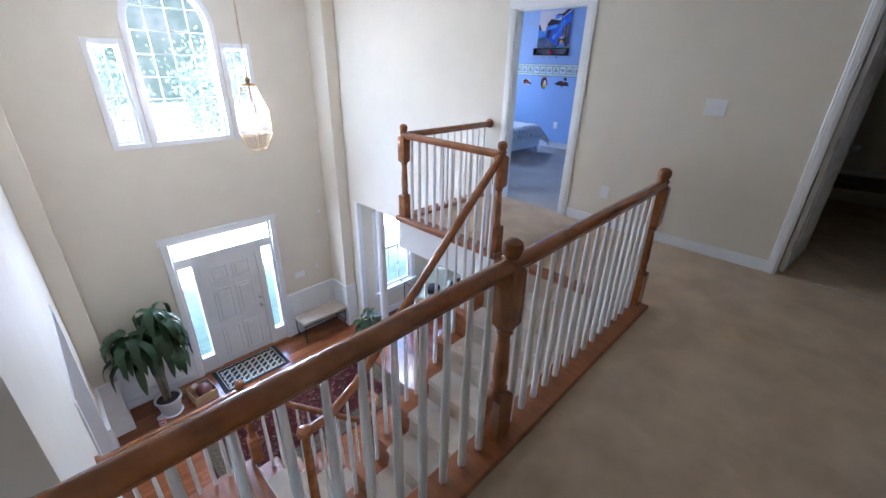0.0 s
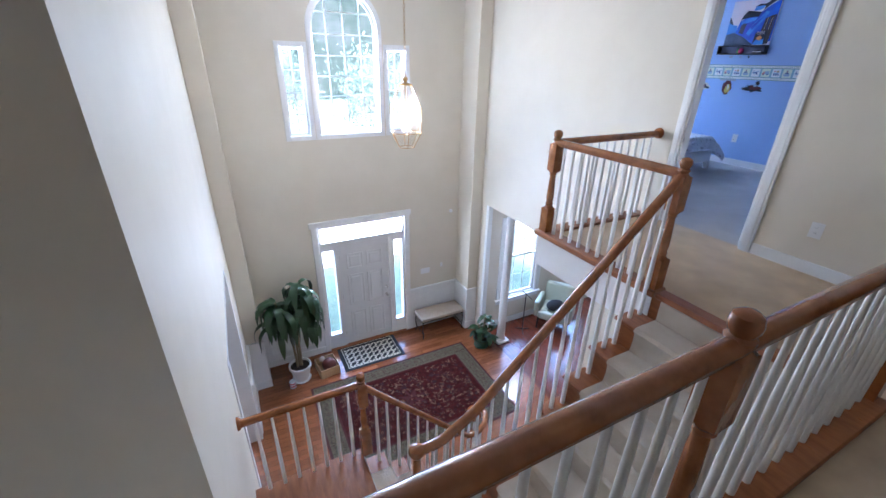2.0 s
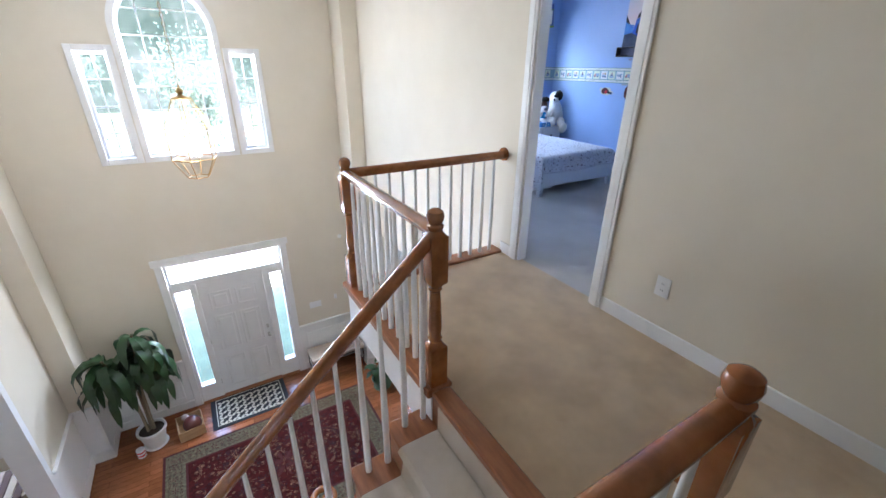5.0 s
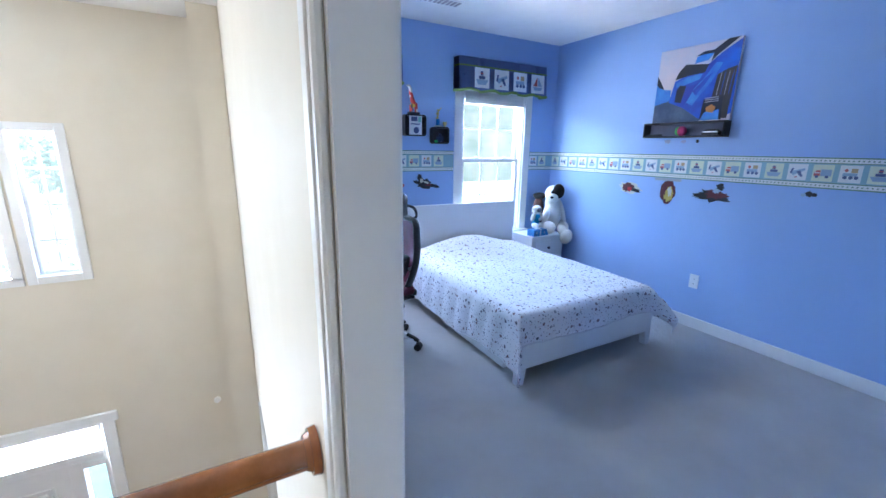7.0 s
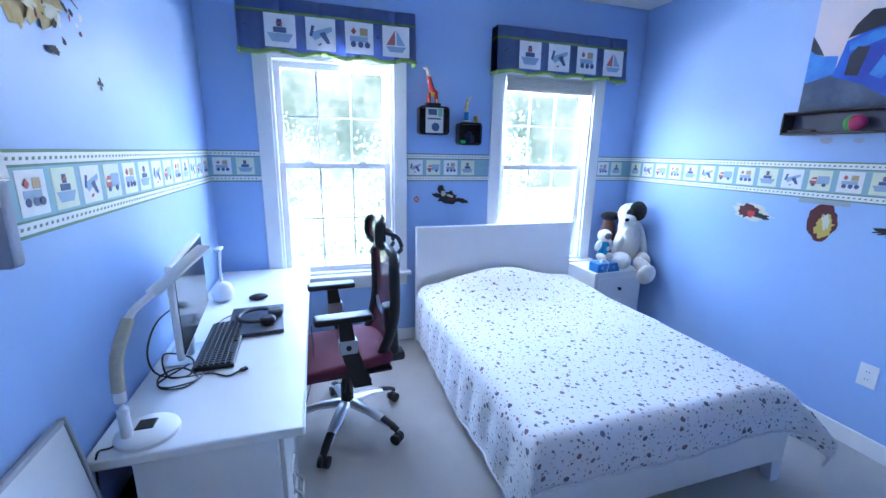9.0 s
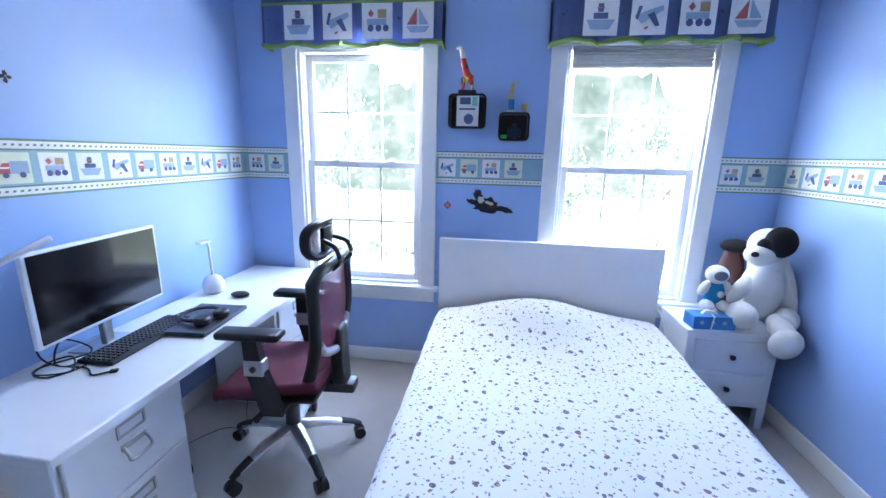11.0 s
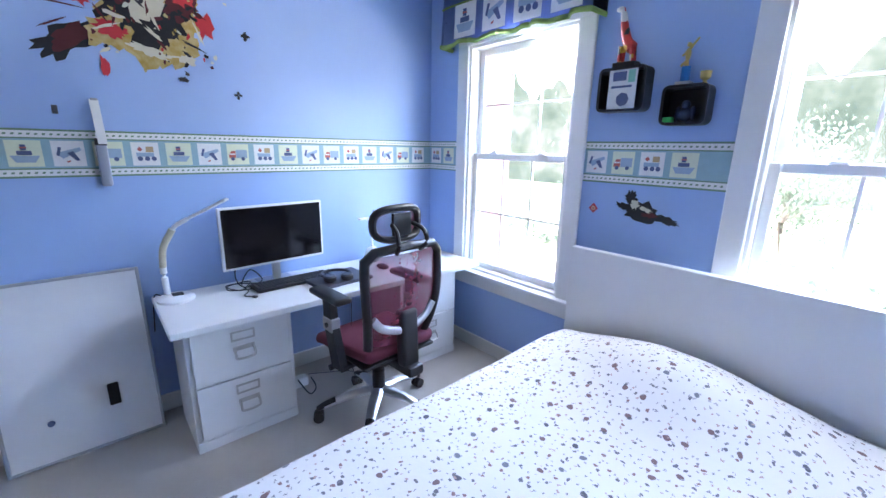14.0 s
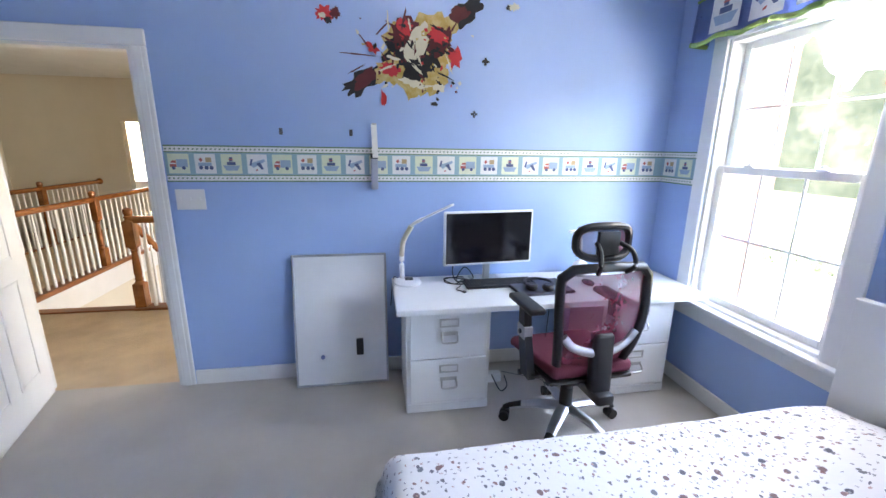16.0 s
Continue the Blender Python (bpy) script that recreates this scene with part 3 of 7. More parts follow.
line = [(LX, LY, LAND_Z + 0.84), (-2.6, LY, zz(-2.6)), (-2.25, LY, zz(-2.25))] + spline([(-2.1, LY + 0.01, zz(-2.1)), (-1.95, LY + 0.06, VZ + 0.02), (-1.78, LY + 0.15, VZ), (-1.68, VY - 0.03, VZ), (-1.71, VY + 0.07, VZ), (-1.80, VY + 0.10, VZ), (-1.87, VY + 0.04, VZ), (-1.86, VY - 0.05, VZ), (-1.79, VY - 0.06, VZ), (-1.76, VY, VZ)], 5)
handrail(rail_2, line)
for i in range(1, 7):
    for f in (0.25, 0.75):
        x = LAND_X + (i - 1) * RUN + f * RUN
        if x > LX + 0.06:
            baluster(rail_2, x, LY, LAND_Z - i * RISE2, zz(x) - 0.025 - LAND_Z + i * RISE2)
for k in range(6):
    a = 2 * math.pi * k / 6
    baluster(rail_2, VX + 0.02 + 0.085 * math.cos(a), VY + 0.02 + 0.085 * math.sin(a), ZF + RISE2, VZ - 0.03 - ZF - RISE2)
part("newel", lathe(bmesh.new(), [(0.04, 0), (0.04, 0.25), (0.028, 0.28), (0.03, 0.5), (0.022, VZ - ZF - RISE2 - 0.03)], (VX + 0.03, VY, ZF + RISE2), 16), OAK, rail_2, smooth=True)


# ---- openings ----
def bars(bm, xs, zs, x0, x1, z0, z1, y0, y1, w):
    for x in xs:
        box(bm, (x - w, y0, z0), (x + w, y1, z1))
    for z in zs:
        box(bm, (x0, y0 + 0.001, z - w), (x1, y1 - 0.001, z + w))
    return bm


def frame_box(bm, x0, x1, z0, z1, y0, y1, w, bevel=0.004):
    box(bm, (x0, y0, z0), (x0 + w, y1, z1), bevel)
    box(bm, (x1 - w, y0, z0), (x1, y1, z1), bevel)
    box(bm, (x0 + w, y0 + 0.001, z1 - w), (x1 - w, y1 - 0.001, z1), bevel)
    box(bm, (x0 + w, y0 + 0.001, z0), (x1 - w, y1 - 0.001, z0 + w), bevel)
    return bm


def pane(parent, x0, x1, z0, z1, y, name="pane"):
    ob = part(name, boxed((x0, y, z0), (x1, y + 0.004, z1)), PANE, parent)
    ob.visible_shadow = False
    return ob


def sash(w, name, x0, x1, z0, z1, y, cols=3, rows=2):
    s = part(name, frame_box(bmesh.new(), x0, x1, z0, z1, y, y + 0.035, 0.042), TRIM, w, "white painted window sash")
    xs = [x0 + 0.042 + (x1 - x0 - 0.084) * k / cols for k in range(1, cols)]
    zs = [z0 + 0.042 + (z1 - z0 - 0.084) * k / rows for k in range(1, rows)]
    part("muntin", bars(bmesh.new(), xs, zs, x0 + 0.04, x1 - 0.04, z0 + 0.04, z1 - 0.04, y + 0.014, y + 0.024, 0.006), TRIM, s)
    ob = pane(s, x0 + 0.04, x1 - 0.04, z0 + 0.04, z1 - 0.04, y + 0.025)


def sash_window(name, span, y, label):
    x0, x1, z0, z1 = span
    w = tagged(new(name), label, "window", kind="structure")
    bm = bmesh.new()
    c = 0.095
    for a, b in ((x0 - c, x0 + 0.004), (x1 - 0.004, x1 + c)):
        box(bm, (a, y - 0.018, z0), (b, y, z1), 0.004)
    box(bm, (x0 - c, y - 0.020, z1 - 0.004), (x1 + c, y, z1 + c), 0.004)
    part("casing", bm, TRIM, w)
    part("jamb", frame_box(bmesh.new(), x0, x1, z0, z1, y, y + 0.15, 0.022), TRIM, w)
    part("window_sill", boxed((x0 - c - 0.03, y - 0.055, z0 - 0.024), (x1 + c + 0.03, y + 0.10, z0 + 0.004), 0.006, 2), TRIM, w)
    part("apron", boxed((x0 - c, y - 0.016, z0 - 0.115), (x1 + c, y, z0 - 0.024), 0.004), TRIM, w)
    mid = z0 + (z1 - z0) * 0.535
    sash(w, "lower_sash", x0 + 0.022, x1 - 0.022, z0 + 0.024, mid + 0.02, y + 0.045)
    sash(w, "upper_sash", x0 + 0.022, x1 - 0.022, mid - 0.02, z1 - 0.022, y + 0.085)
    bm = bmesh.new()
    for f in (0.27, 0.73):
        x = x0 + (x1 - x0) * f
        box(bm, (x - 0.03, y + 0.035, mid + 0.018), (x + 0.03, y + 0.07, mid + 0.032), 0.004)
        rod(bm, (x, y + 0.05, mid + 0.03), (x, y + 0.05, mid + 0.042), 0.012)
    part("latch", bm, WHITEPLASTIC, w)
    return w


sash_window("window_1", WIN_1, BNORTH, "white double-hung sash window with grilles")
sash_window("window_2", WIN_2, BNORTH, "white double-hung sash window with a raised blind")
sash_window("window_3", LOWWIN, BNORTH, "white sash window of the room below")
sash_window("window_4", (-5.85, -4.62, -3.02, -1.2), BNORTH + 0.4, "white sash window of the side room")


def fixed_window(name, x0, x1, z0, z1, cols, rows, arch=False):
    w = tagged(new(name), "white arched foyer window with grilles" if arch else "narrow white foyer window with grilles", "window", kind="structure")
    y = NORTH
    r = (x1 - x0) / 2
    cx, spring = (x0 + x1) / 2, z1 - r
    def rim(outer, inner, ya, yb):
        bm = bmesh.new()
        top = lambda k, off: (cx + (r + off) * math.cos(math.pi * k / 24), spring + (r + off) * math.sin(math.pi * k / 24)) if arch else None
        if arch:
            ring = [[(x1 + outer, z0)] + [top(k, outer) for k in range(25)] + [(x0 - outer, z0)], [(x1 - inner, z0)] + [top(k, -inner) for k in range(25)] + [(x0 + inner, z0)]]
            vs = [[[bm.verts.new((u, yy, v)) for u, v in line] for line in ring] for yy in (ya, yb)]
            for k in range(len(ring[0]) - 1):
                a, b = vs
                for q in ((a[0][k], a[0][k + 1], a[1][k + 1], a[1][k]), (b[0][k], b[0][k + 1], b[1][k + 1], b[1][k]), (a[0][k], a[0][k + 1], b[0][k + 1], b[0][k]), (a[1][k], a[1][k + 1], b[1][k + 1], b[1][k])):
                    bm.faces.new(q)
            box(bm, (x0 - outer, ya, z0 - outer), (x1 + outer, yb, z0 + inner))
        else:
            frame_box(bm, x0 - outer, x1 + outer, z0 - outer, z1 + outer, ya, yb, outer + inner)
        return bm
    part("casing", rim(0.055, 0.012, y - 0.02, y + 0.10), TRIM, w)
    part("window_frame", rim(-0.012, 0.045, y + 0.06, y + 0.10), TRIM, w)
    xs = [x0 + (x1 - x0) * k / cols for k in range(1, cols)]
    zs = [z0 + (z1 - z0) * k / rows for k in range(1, rows)]
    part("muntin", bars(bmesh.new(), xs, zs, x0 + 0.03, x1 - 0.03, z0, z1 - (0.02 if arch else 0), y + 0.075, y + 0.090, 0.008), TRIM, w)
    pane(w, x0, x1, z0, z1, y + 0.092)
    if arch:
        bm = bmesh.new()
        for s in (-1, 1):
            pts = [(cx + s * r, z1), (cx, z1)] + [(cx + s * r * math.sin(math.pi / 2 * k / 14), spring + r * math.cos(math.pi / 2 * k / 14)) for k in range(1, 15)]
            prism(bm, pts, lambda u, v, d: (u, NORTH + d, v), 0.16)
        structure("wall_arch_spandrel", bm, BEIGE, "cream painted wall around the arched window")


fixed_window("window_5", -2.68, -1.70, 0.42, 2.36, 4, 7, True)
fixed_window("window_6", -3.12, -2.80, 0.42, 1.64, 2, 4)
fixed_window("window_7", -1.57, -1.25, 0.42, 1.64, 2, 4)

# front door with sidelights and transom
fd = tagged(new("door_1"), "white six-panel front door with sidelights and transom", "door", kind="structure")
Y = NORTH
bm = bmesh.new()
for a, b in ((-3.0, -2.90), (-1.35, -1.25)):
    box(bm, (a, Y - 0.03, ZF), (b, Y, -1.0), 0.006)
box(bm, (-3.03, Y - 0.035, -1.06), (-1.22, Y, -0.96), 0.006)
part("casing", bm, TRIM, fd)
bm = bmesh.new()
for x0, x1, z0, z1 in ((-2.90, -2.86, ZF, -1.06), (-2.66, -2.575, ZF, -1.44), (-1.665, -1.56, ZF, -1.44), (-1.39, -1.35, ZF, -1.06), (-2.86, -1.39, -1.44, -1.36), (-2.86, -1.39, -1.10, -1.06), (-2.86, -2.66, ZF, -3.26), (-1.56, -1.39, ZF, -3.26), (-2.86, -2.66, -1.52, -1.44), (-1.56, -1.39, -1.52, -1.44)):
    box(bm, (x0, Y + 0.005, z0), (x1, Y + 0.12, z1), 0.003)
part("door_frame", bm, TRIM, fd)
part("threshold", boxed((-2.9, Y - 0.05, ZF), (-1.35, Y + 0.14, ZF + 0.02), 0.005), OAKX, fd)
leaf = part("door_leaf", boxed((-2.572, Y + 0.03, ZF + 0.022), (-1.668, Y + 0.075, -1.443), 0.003), TRIM, fd, "white six-panel door leaf")
dx0, dx1, dz0, dz1 = -2.572, -1.668, ZF + 0.022, -1.443
for c in range(2):
    xa = dx0 + 0.12 + c * 0.36
    for za, zb in ((0.12, 0.72), (0.86, 1.50), (1.62, 1.92)):
        part("panel", frame_box(box(bmesh.new(), (xa + 0.055, Y + 0.010, dz0 + za + 0.055), (xa + 0.245, Y + 0.031, dz0 + zb - 0.055), 0.016), xa, xa + 0.30, dz0 + za, dz0 + zb, Y + 0.012, Y + 0.031, 0.026, 0.008), TRIM, leaf)
for z, r in ((ZF + 0.95, 0.028), (ZF + 1.12, 0.022)):
    bm = rod(rod(bmesh.new(), (-1.73, Y + 0.03, z), (-1.73, Y + 0.02, z), r, r * 0.9, 14), (-1.73, Y + 0.02, z), (-1.73, Y - 0.01, z), 0.010)
    ball(bm, (-1.73, Y - 0.025, z), r * 0.95)
    part("door_knob", bm, NICKEL, leaf, "round brushed nickel knob", smooth=True)
for z in (ZF + 0.25, ZF + 1.05, ZF + 1.85):
    part("hinge", rod(bmesh.new(), (-2.574, Y + 0.024, z), (-2.574, Y + 0.024, z + 0.09), 0.007), NICKEL, leaf)
pane(fd, -2.86, -2.66, -3.26, -1.52, Y + 0.06)
pane(fd, -1.56, -1.39, -3.26, -1.52, Y + 0.06)
pane(fd, -2.86, -1.39, -1.36, -1.10, Y + 0.06)


def casing(name, plane, face, u0, u1, z1, thick, mat=TRIM, w=0.085):
    """Door casing on a wall running along y, standing proud by thick (signed)."""
    bm = bmesh.new()
    a, b = sorted((plane, plane + thick))
    for p, q in ((u0 - w, u0), (u1, u1 + w)):
        box(bm, (a, p, face), (b, q, z1), 0.005)
        mid = (p + q) / 2
        box(bm, (a - (0.004 if thick < 0 else 0), mid - 0.02, face), (b + (0.004 if thick > 0 else 0), mid + 0.02, z1 - 0.002), 0.003)
    box(bm, (a, u0 - w, z1), (b, u1 + w, z1 + w), 0.005)
    return structure(name, bm, mat, "white painted door casing")


casing("trim_bedroom_casing_hall", 0.0, 0.0, -0.412, 0.385, 2.03, -0.018)
casing("trim_bedroom_casing_room", 0.09, 0.0, -0.412, 0.385, 2.03, 0.018)
casing("trim_second_casing", 0.0, 0.0, -3.26, -2.385, 2.03, -0.018, w=0.075)
structure("trim_bedroom_jamb", box(box(boxed((0.0, -0.412, 0.0), (0.09, -0.395, 2.03)), (0.0, 0.368, 0.0), (0.09, 0.385, 2.03)), (0.0, -0.395, 2.013), (0.09, 0.368, 2.03)), TRIM, "white painted door jamb")


def door_leaf(name, hinge, turn, label, w=0.76):
    d = tagged(new(name), label, "door", kind="structure")
    d.matrix_world = pose(*hinge, 0, 0, turn)
    leaf = part("door_leaf", boxed((0, 0, 0.012), (w, 0.035, 2.0), 0.002), TRIM, d)
    for c in range(2):
        xa = 0.11 + c * (w - 0.11) / 2
        for za, zb in ((0.20, 0.78), (0.90, 1.50), (1.62, 1.88)):
            for y0, y1 in ((0.034, 0.041), (-0.006, 0.001)):
                part("panel", frame_box(bmesh.new(), xa, xa + 0.225, za, zb, y0, y1, 0.02, 0.003), TRIM, leaf)
    for y, s in ((0.035, 1), (0.0, -1)):
        bm = rod(bmesh.new(), (w - 0.06, y, 0.95), (w - 0.06, y + s * 0.04, 0.95), 0.012)
        ball(bm, (w - 0.06, y + s * 0.052, 0.95), 0.027)
        part("door_knob", bm, NICKEL, leaf, "round brushed nickel knob", smooth=True)
    for z in (0.2, 1.0, 1.8):
        part("hinge", rod(bmesh.new(), (-0.004, 0.0, z), (-0.004, 0.0, z + 0.09), 0.007), NICKEL, leaf)
    return d


door_leaf("door_2", (0.085, -0.385, 0), 15, "white panelled bedroom door standing open")
door_leaf("door_3", (0.065, -2.425, 0), -6, "white panelled door standing open to an unlit room")


def skirting(name, runs, label="white painted baseboard"):
    bm = bmesh.new()
    for lo, hi in runs:
        box(bm, lo, hi, 0.004)
    return structure(name, bm, TRIM, label)


B = 0.014
skirting("baseboard_hall", [((-B, -2.312, 0), (0, -0.50, 0.10)), ((-B, 0.475, 0), (0, RAIL_N - 0.04, 0.10)), ((-B, -4.6, 0), (0, -3.35, 0.1))])
skirting("baseboard_bedroom", [((0.09, 0.475, 0), (0.09 + B, BNORTH, 0.10)), ((0.09 + B, BNORTH - B, 0), (EAST - B, BNORTH, 0.10)), ((EAST - B, SOUTH, 0), (EAST, BNORTH, 0.10)), ((0.09, SOUTH, 0), (EAST - B, SOUTH + B, 0.10))])
# panelled dado of the foyer
bm = bmesh.new()
D = ZF + 0.92
for lo, hi in (((-3.0 - 1.03, NORTH - 0.012, ZF), (-3.0, NORTH, D)), ((-1.25, NORTH - 0.012, ZF), (-0.22, NORTH, D))):
    box(bm, lo, hi)
    box(bm, (lo[0], lo[1] - 0.035, D - 0.02), (hi[0], hi[1], D + 0.02), 0.006)
    box(bm, (lo[0], lo[1] - 0.015, D - 0.09), (hi[0], hi[1], D - 0.02), 0.004)
    box(bm, (lo[0], lo[1] - 0.012, ZF), (hi[0], hi[1], ZF + 0.14), 0.005)
    frame_box(bm, lo[0] + 0.10, hi[0] - 0.10, ZF + 0.22, D - 0.16, lo[1] - 0.012, lo[1] + 0.001, 0.03)
for x0, x1 in ((-0.232, 0.0), (WEST, WEST + 0.252)):
    box(bm, (x0, 3.838, ZF), (x1, NORTH, D))
    box(bm, (x0 - 0.02, 3.818, D - 0.02), (x1 + 0.02, NORTH, D + 0.02), 0.006)
    box(bm, (x0 - 0.014, 3.824, ZF), (x1 + 0.014, NORTH, ZF + 0.16), 0.006)
for u0, u1 in ((2.87, 3.83),):
    box(bm, (WEST, u0, ZF), (WEST + 0.012, u1, D))
    box(bm, (WEST, u0, D - 0.02), (WEST + 0.045, u1, D + 0.02), 0.006)
    box(bm, (WEST, u0, ZF), (WEST + 0.026, u1, ZF + 0.14), 0.005)
structure("trim_foyer_dado", bm, TRIM, "white painted panelled dado with a moulded cap")
structure("trim_side_openings", box(box(box(boxed((WEST - 0.21, 2.774, ZF), (WEST + 0.012, 2.87, -0.865)), (WEST - 0.21, 1.02, ZF), (WEST + 0.012, 1.106, -0.865)), (-0.012, 3.58, ZF), (0.08, 3.66, -0.85), 0.004), (WEST - 0.21, 1.02, -0.864), (WEST + 0.006, 2.87, -0.83)), TRIM, "white painted linings of the side openings")

# ---- bedroom: wallpaper border ----
def flat(name, colour, rough=0.7):
    return material(name, colour, rough, scale=25, mix=0.35)


GREEN, TEAL, CREAM, PAPER = flat("border_green", (0.16, 0.27, 0.17)), flat("border_teal", (0.30, 0.47, 0.52)), flat("card_cream", (0.72, 0.76, 0.58)), flat("card_white", (0.80, 0.80, 0.78))
NAVY, SLATE, RED, TAN, GOLD = flat("print_navy", (0.09, 0.12, 0.24)), flat("print_slate_blue", (0.33, 0.44, 0.57)), flat("print_red", (0.52, 0.14, 0.12)), flat("print_tan", (0.5, 0.36, 0.2)), flat("print_gold", (0.55, 0.40, 0.08))
DENIM, LIME = material("slate_blue_valance_cotton", (0.17, 0.23, 0.45), 0.9, second=(0.12, 0.17, 0.36), scale=6, bump=0.4, bump_scale=300), material("lime_green_piping", (0.28, 0.42, 0.12), 0.85, scale=30)
PRINTS = [CREAM, PAPER, NAVY, SLATE, RED, TAN, GREEN]


def disc(c, r, n=10):
    return [(c[0] + r * math.cos(2 * math.pi * k / n), c[1] + r * math.sin(2 * math.pi * k / n)) for k in range(n)]


MOTIFS = {
    "boat": (0, [(3, [(-.42, -.08), (.42, -.08), (.26, -.34), (-.28, -.34)]), (2, [(-.22, -.06), (.2, -.06), (.2, .1), (-.22, .1)]), (2, [(-.1, .12), (.06, .12), (.06, .34), (-.1, .34)]), (4, [(-.12, .2), (.08, .2), (.08, .25), (-.12, .25)])]),
    "plane": (1, [(3, [(-.4, .02), (.36, .26), (.4, .14), (-.2, -.2)]), (2, [(-.05, .02), (.14, .1), (.32, -.26), (.2, -.28)]), (2, [(-.3, .26), (-.2, .24), (-.3, -.1), (-.38, -.06)]), (4, [(-.1, -.3), (.02, -.26), (.0, -.33), (-.1, -.36)])]),
    "truck": (0, [(3, [(-.1, -.18), (.42, -.18), (.42, .22), (-.1, .22)]), (4, [(-.42, -.18), (-.12, -.18), (-.12, .16), (-.3, .16), (-.42, 0)]), (1, [(-.4, -.02), (-.14, -.02), (-.14, .04), (-.4, .04)]), (2, disc((-.26, -.22), .09)), (2, disc((.22, -.22), .09))]),
    "train": (1, [(3, [(-.34, -.12), (.3, -.12), (.3, .06), (-.34, .06)]), (5, [(.02, .08), (.3, .08), (.3, .32), (.02, .32)]), (2, disc((-.22, -.2), .1)), (2, disc((.04, -.2), .1)), (2, disc((.28, -.2), .1)), (4, [(-.3, .2), (-.2, .32), (-.1, .2), (-.2, .1)])]),
    "sailboat": (1, [(3, [(-.38, -.16), (.38, -.16), (.24, -.34), (-.24, -.34)]), (4, [(-.04, -.12), (-.04, .36), (-.36, -.12)]), (3, [(.02, -.12), (.02, .36), (.34, -.12)])]),
}


def card_mesh(name, size, back=None):
    """A printed square with its motif in thin raised shapes."""
    bg, shapes = MOTIFS[name]
    bm = bmesh.new()
    h = size / 2
    prism(bm, [(-h, -h), (h, -h), (h, h), (-h, h)], lambda u, v, w: (u, -w, v), 0.0012, bg if back is None else back)
    for k, (slot, pts) in enumerate(shapes):
        prism(bm, [(u * size, v * size) for u, v in pts], lambda u, v, w: (u, -0.0012 - w, v), 0.0006 + 0.0003 * k, slot)
    me = bpy.data.meshes.new("picture_card")
    bmesh.ops.recalc_face_normals(bm, faces=bm.faces)
    bm.to_mesh(me)
    bm.free()
    for m in PRINTS:
        me.materials.append(m)
    return me


CARDS = [card_mesh(k, 0.112) for k in ("truck", "train", "boat", "plane")]
BZ0, BZ1 = 1.312, 1.522


def border(name, at, turn, length, first):
    """A strip of wallpaper border; local x runs along the wall, -y faces the room."""
    b = thing(name, "wallpaper border with small printed toy pictures", "wallpaper border", at, turn, "wallpaper border strips")
    for z0, z1, slot, d in ((0, .008, 0, .0016), (.008, .036, 1, .0010), (.036, .042, 0, .0016), (.042, .168, 2, .0010), (.168, .174, 0, .0016), (.174, .202, 1, .0010), (.202, .210, 0, .0016)):
        part("strip", boxed((0, -d, z0), (length, 0, z1)), (GREEN, PAPER, TEAL)[slot], b)
    bm = bmesh.new()
    for k in range(int(length / 0.024)):
        for z in (.022, .188):
            prism(bm, [(k * .024 + .004, z - .004), (k * .024 + .014, z - .004), (k * .024 + .017, z + .004), (k * .024 + .007, z + .004)], lambda u, v, w: (u, -.0010 - w, v), .0006)
    tagged(part("dash", bm, GREEN, b), kind="stuff")
    n = int(length / 0.142)
    for k in range(n + 1):
        x = 0.071 + 0.142 * k
        if x < length - 0.056:
            ob = new("picture_card", CARDS[(k + first) % 4])
            ob.parent = b
            ob.location = (x, -0.0010, 0.105)


border("wallpaper_border", (0.09, 0.475, BZ0), 90, BNORTH - 0.475, 0)
border("wallpaper_border", (0.095, BNORTH, BZ0), 0, 0.405 - 0.095, 1)
border("wallpaper_border", (1.425, BNORTH, BZ0), 0, 2.103 - 1.425, 3)
border("wallpaper_border", (3.137, BNORTH, BZ0), 0, EAST - 3.14, 1)
border("wallpaper_border", (EAST, BNORTH - 0.003, BZ0), -90, BNORTH + 0.5, 2)


# ---- bedroom: valances and blind ----
VCARDS = {k: card_mesh(k, 0.172, 1) for k in ("boat", "plane", "train", "sailboat")}


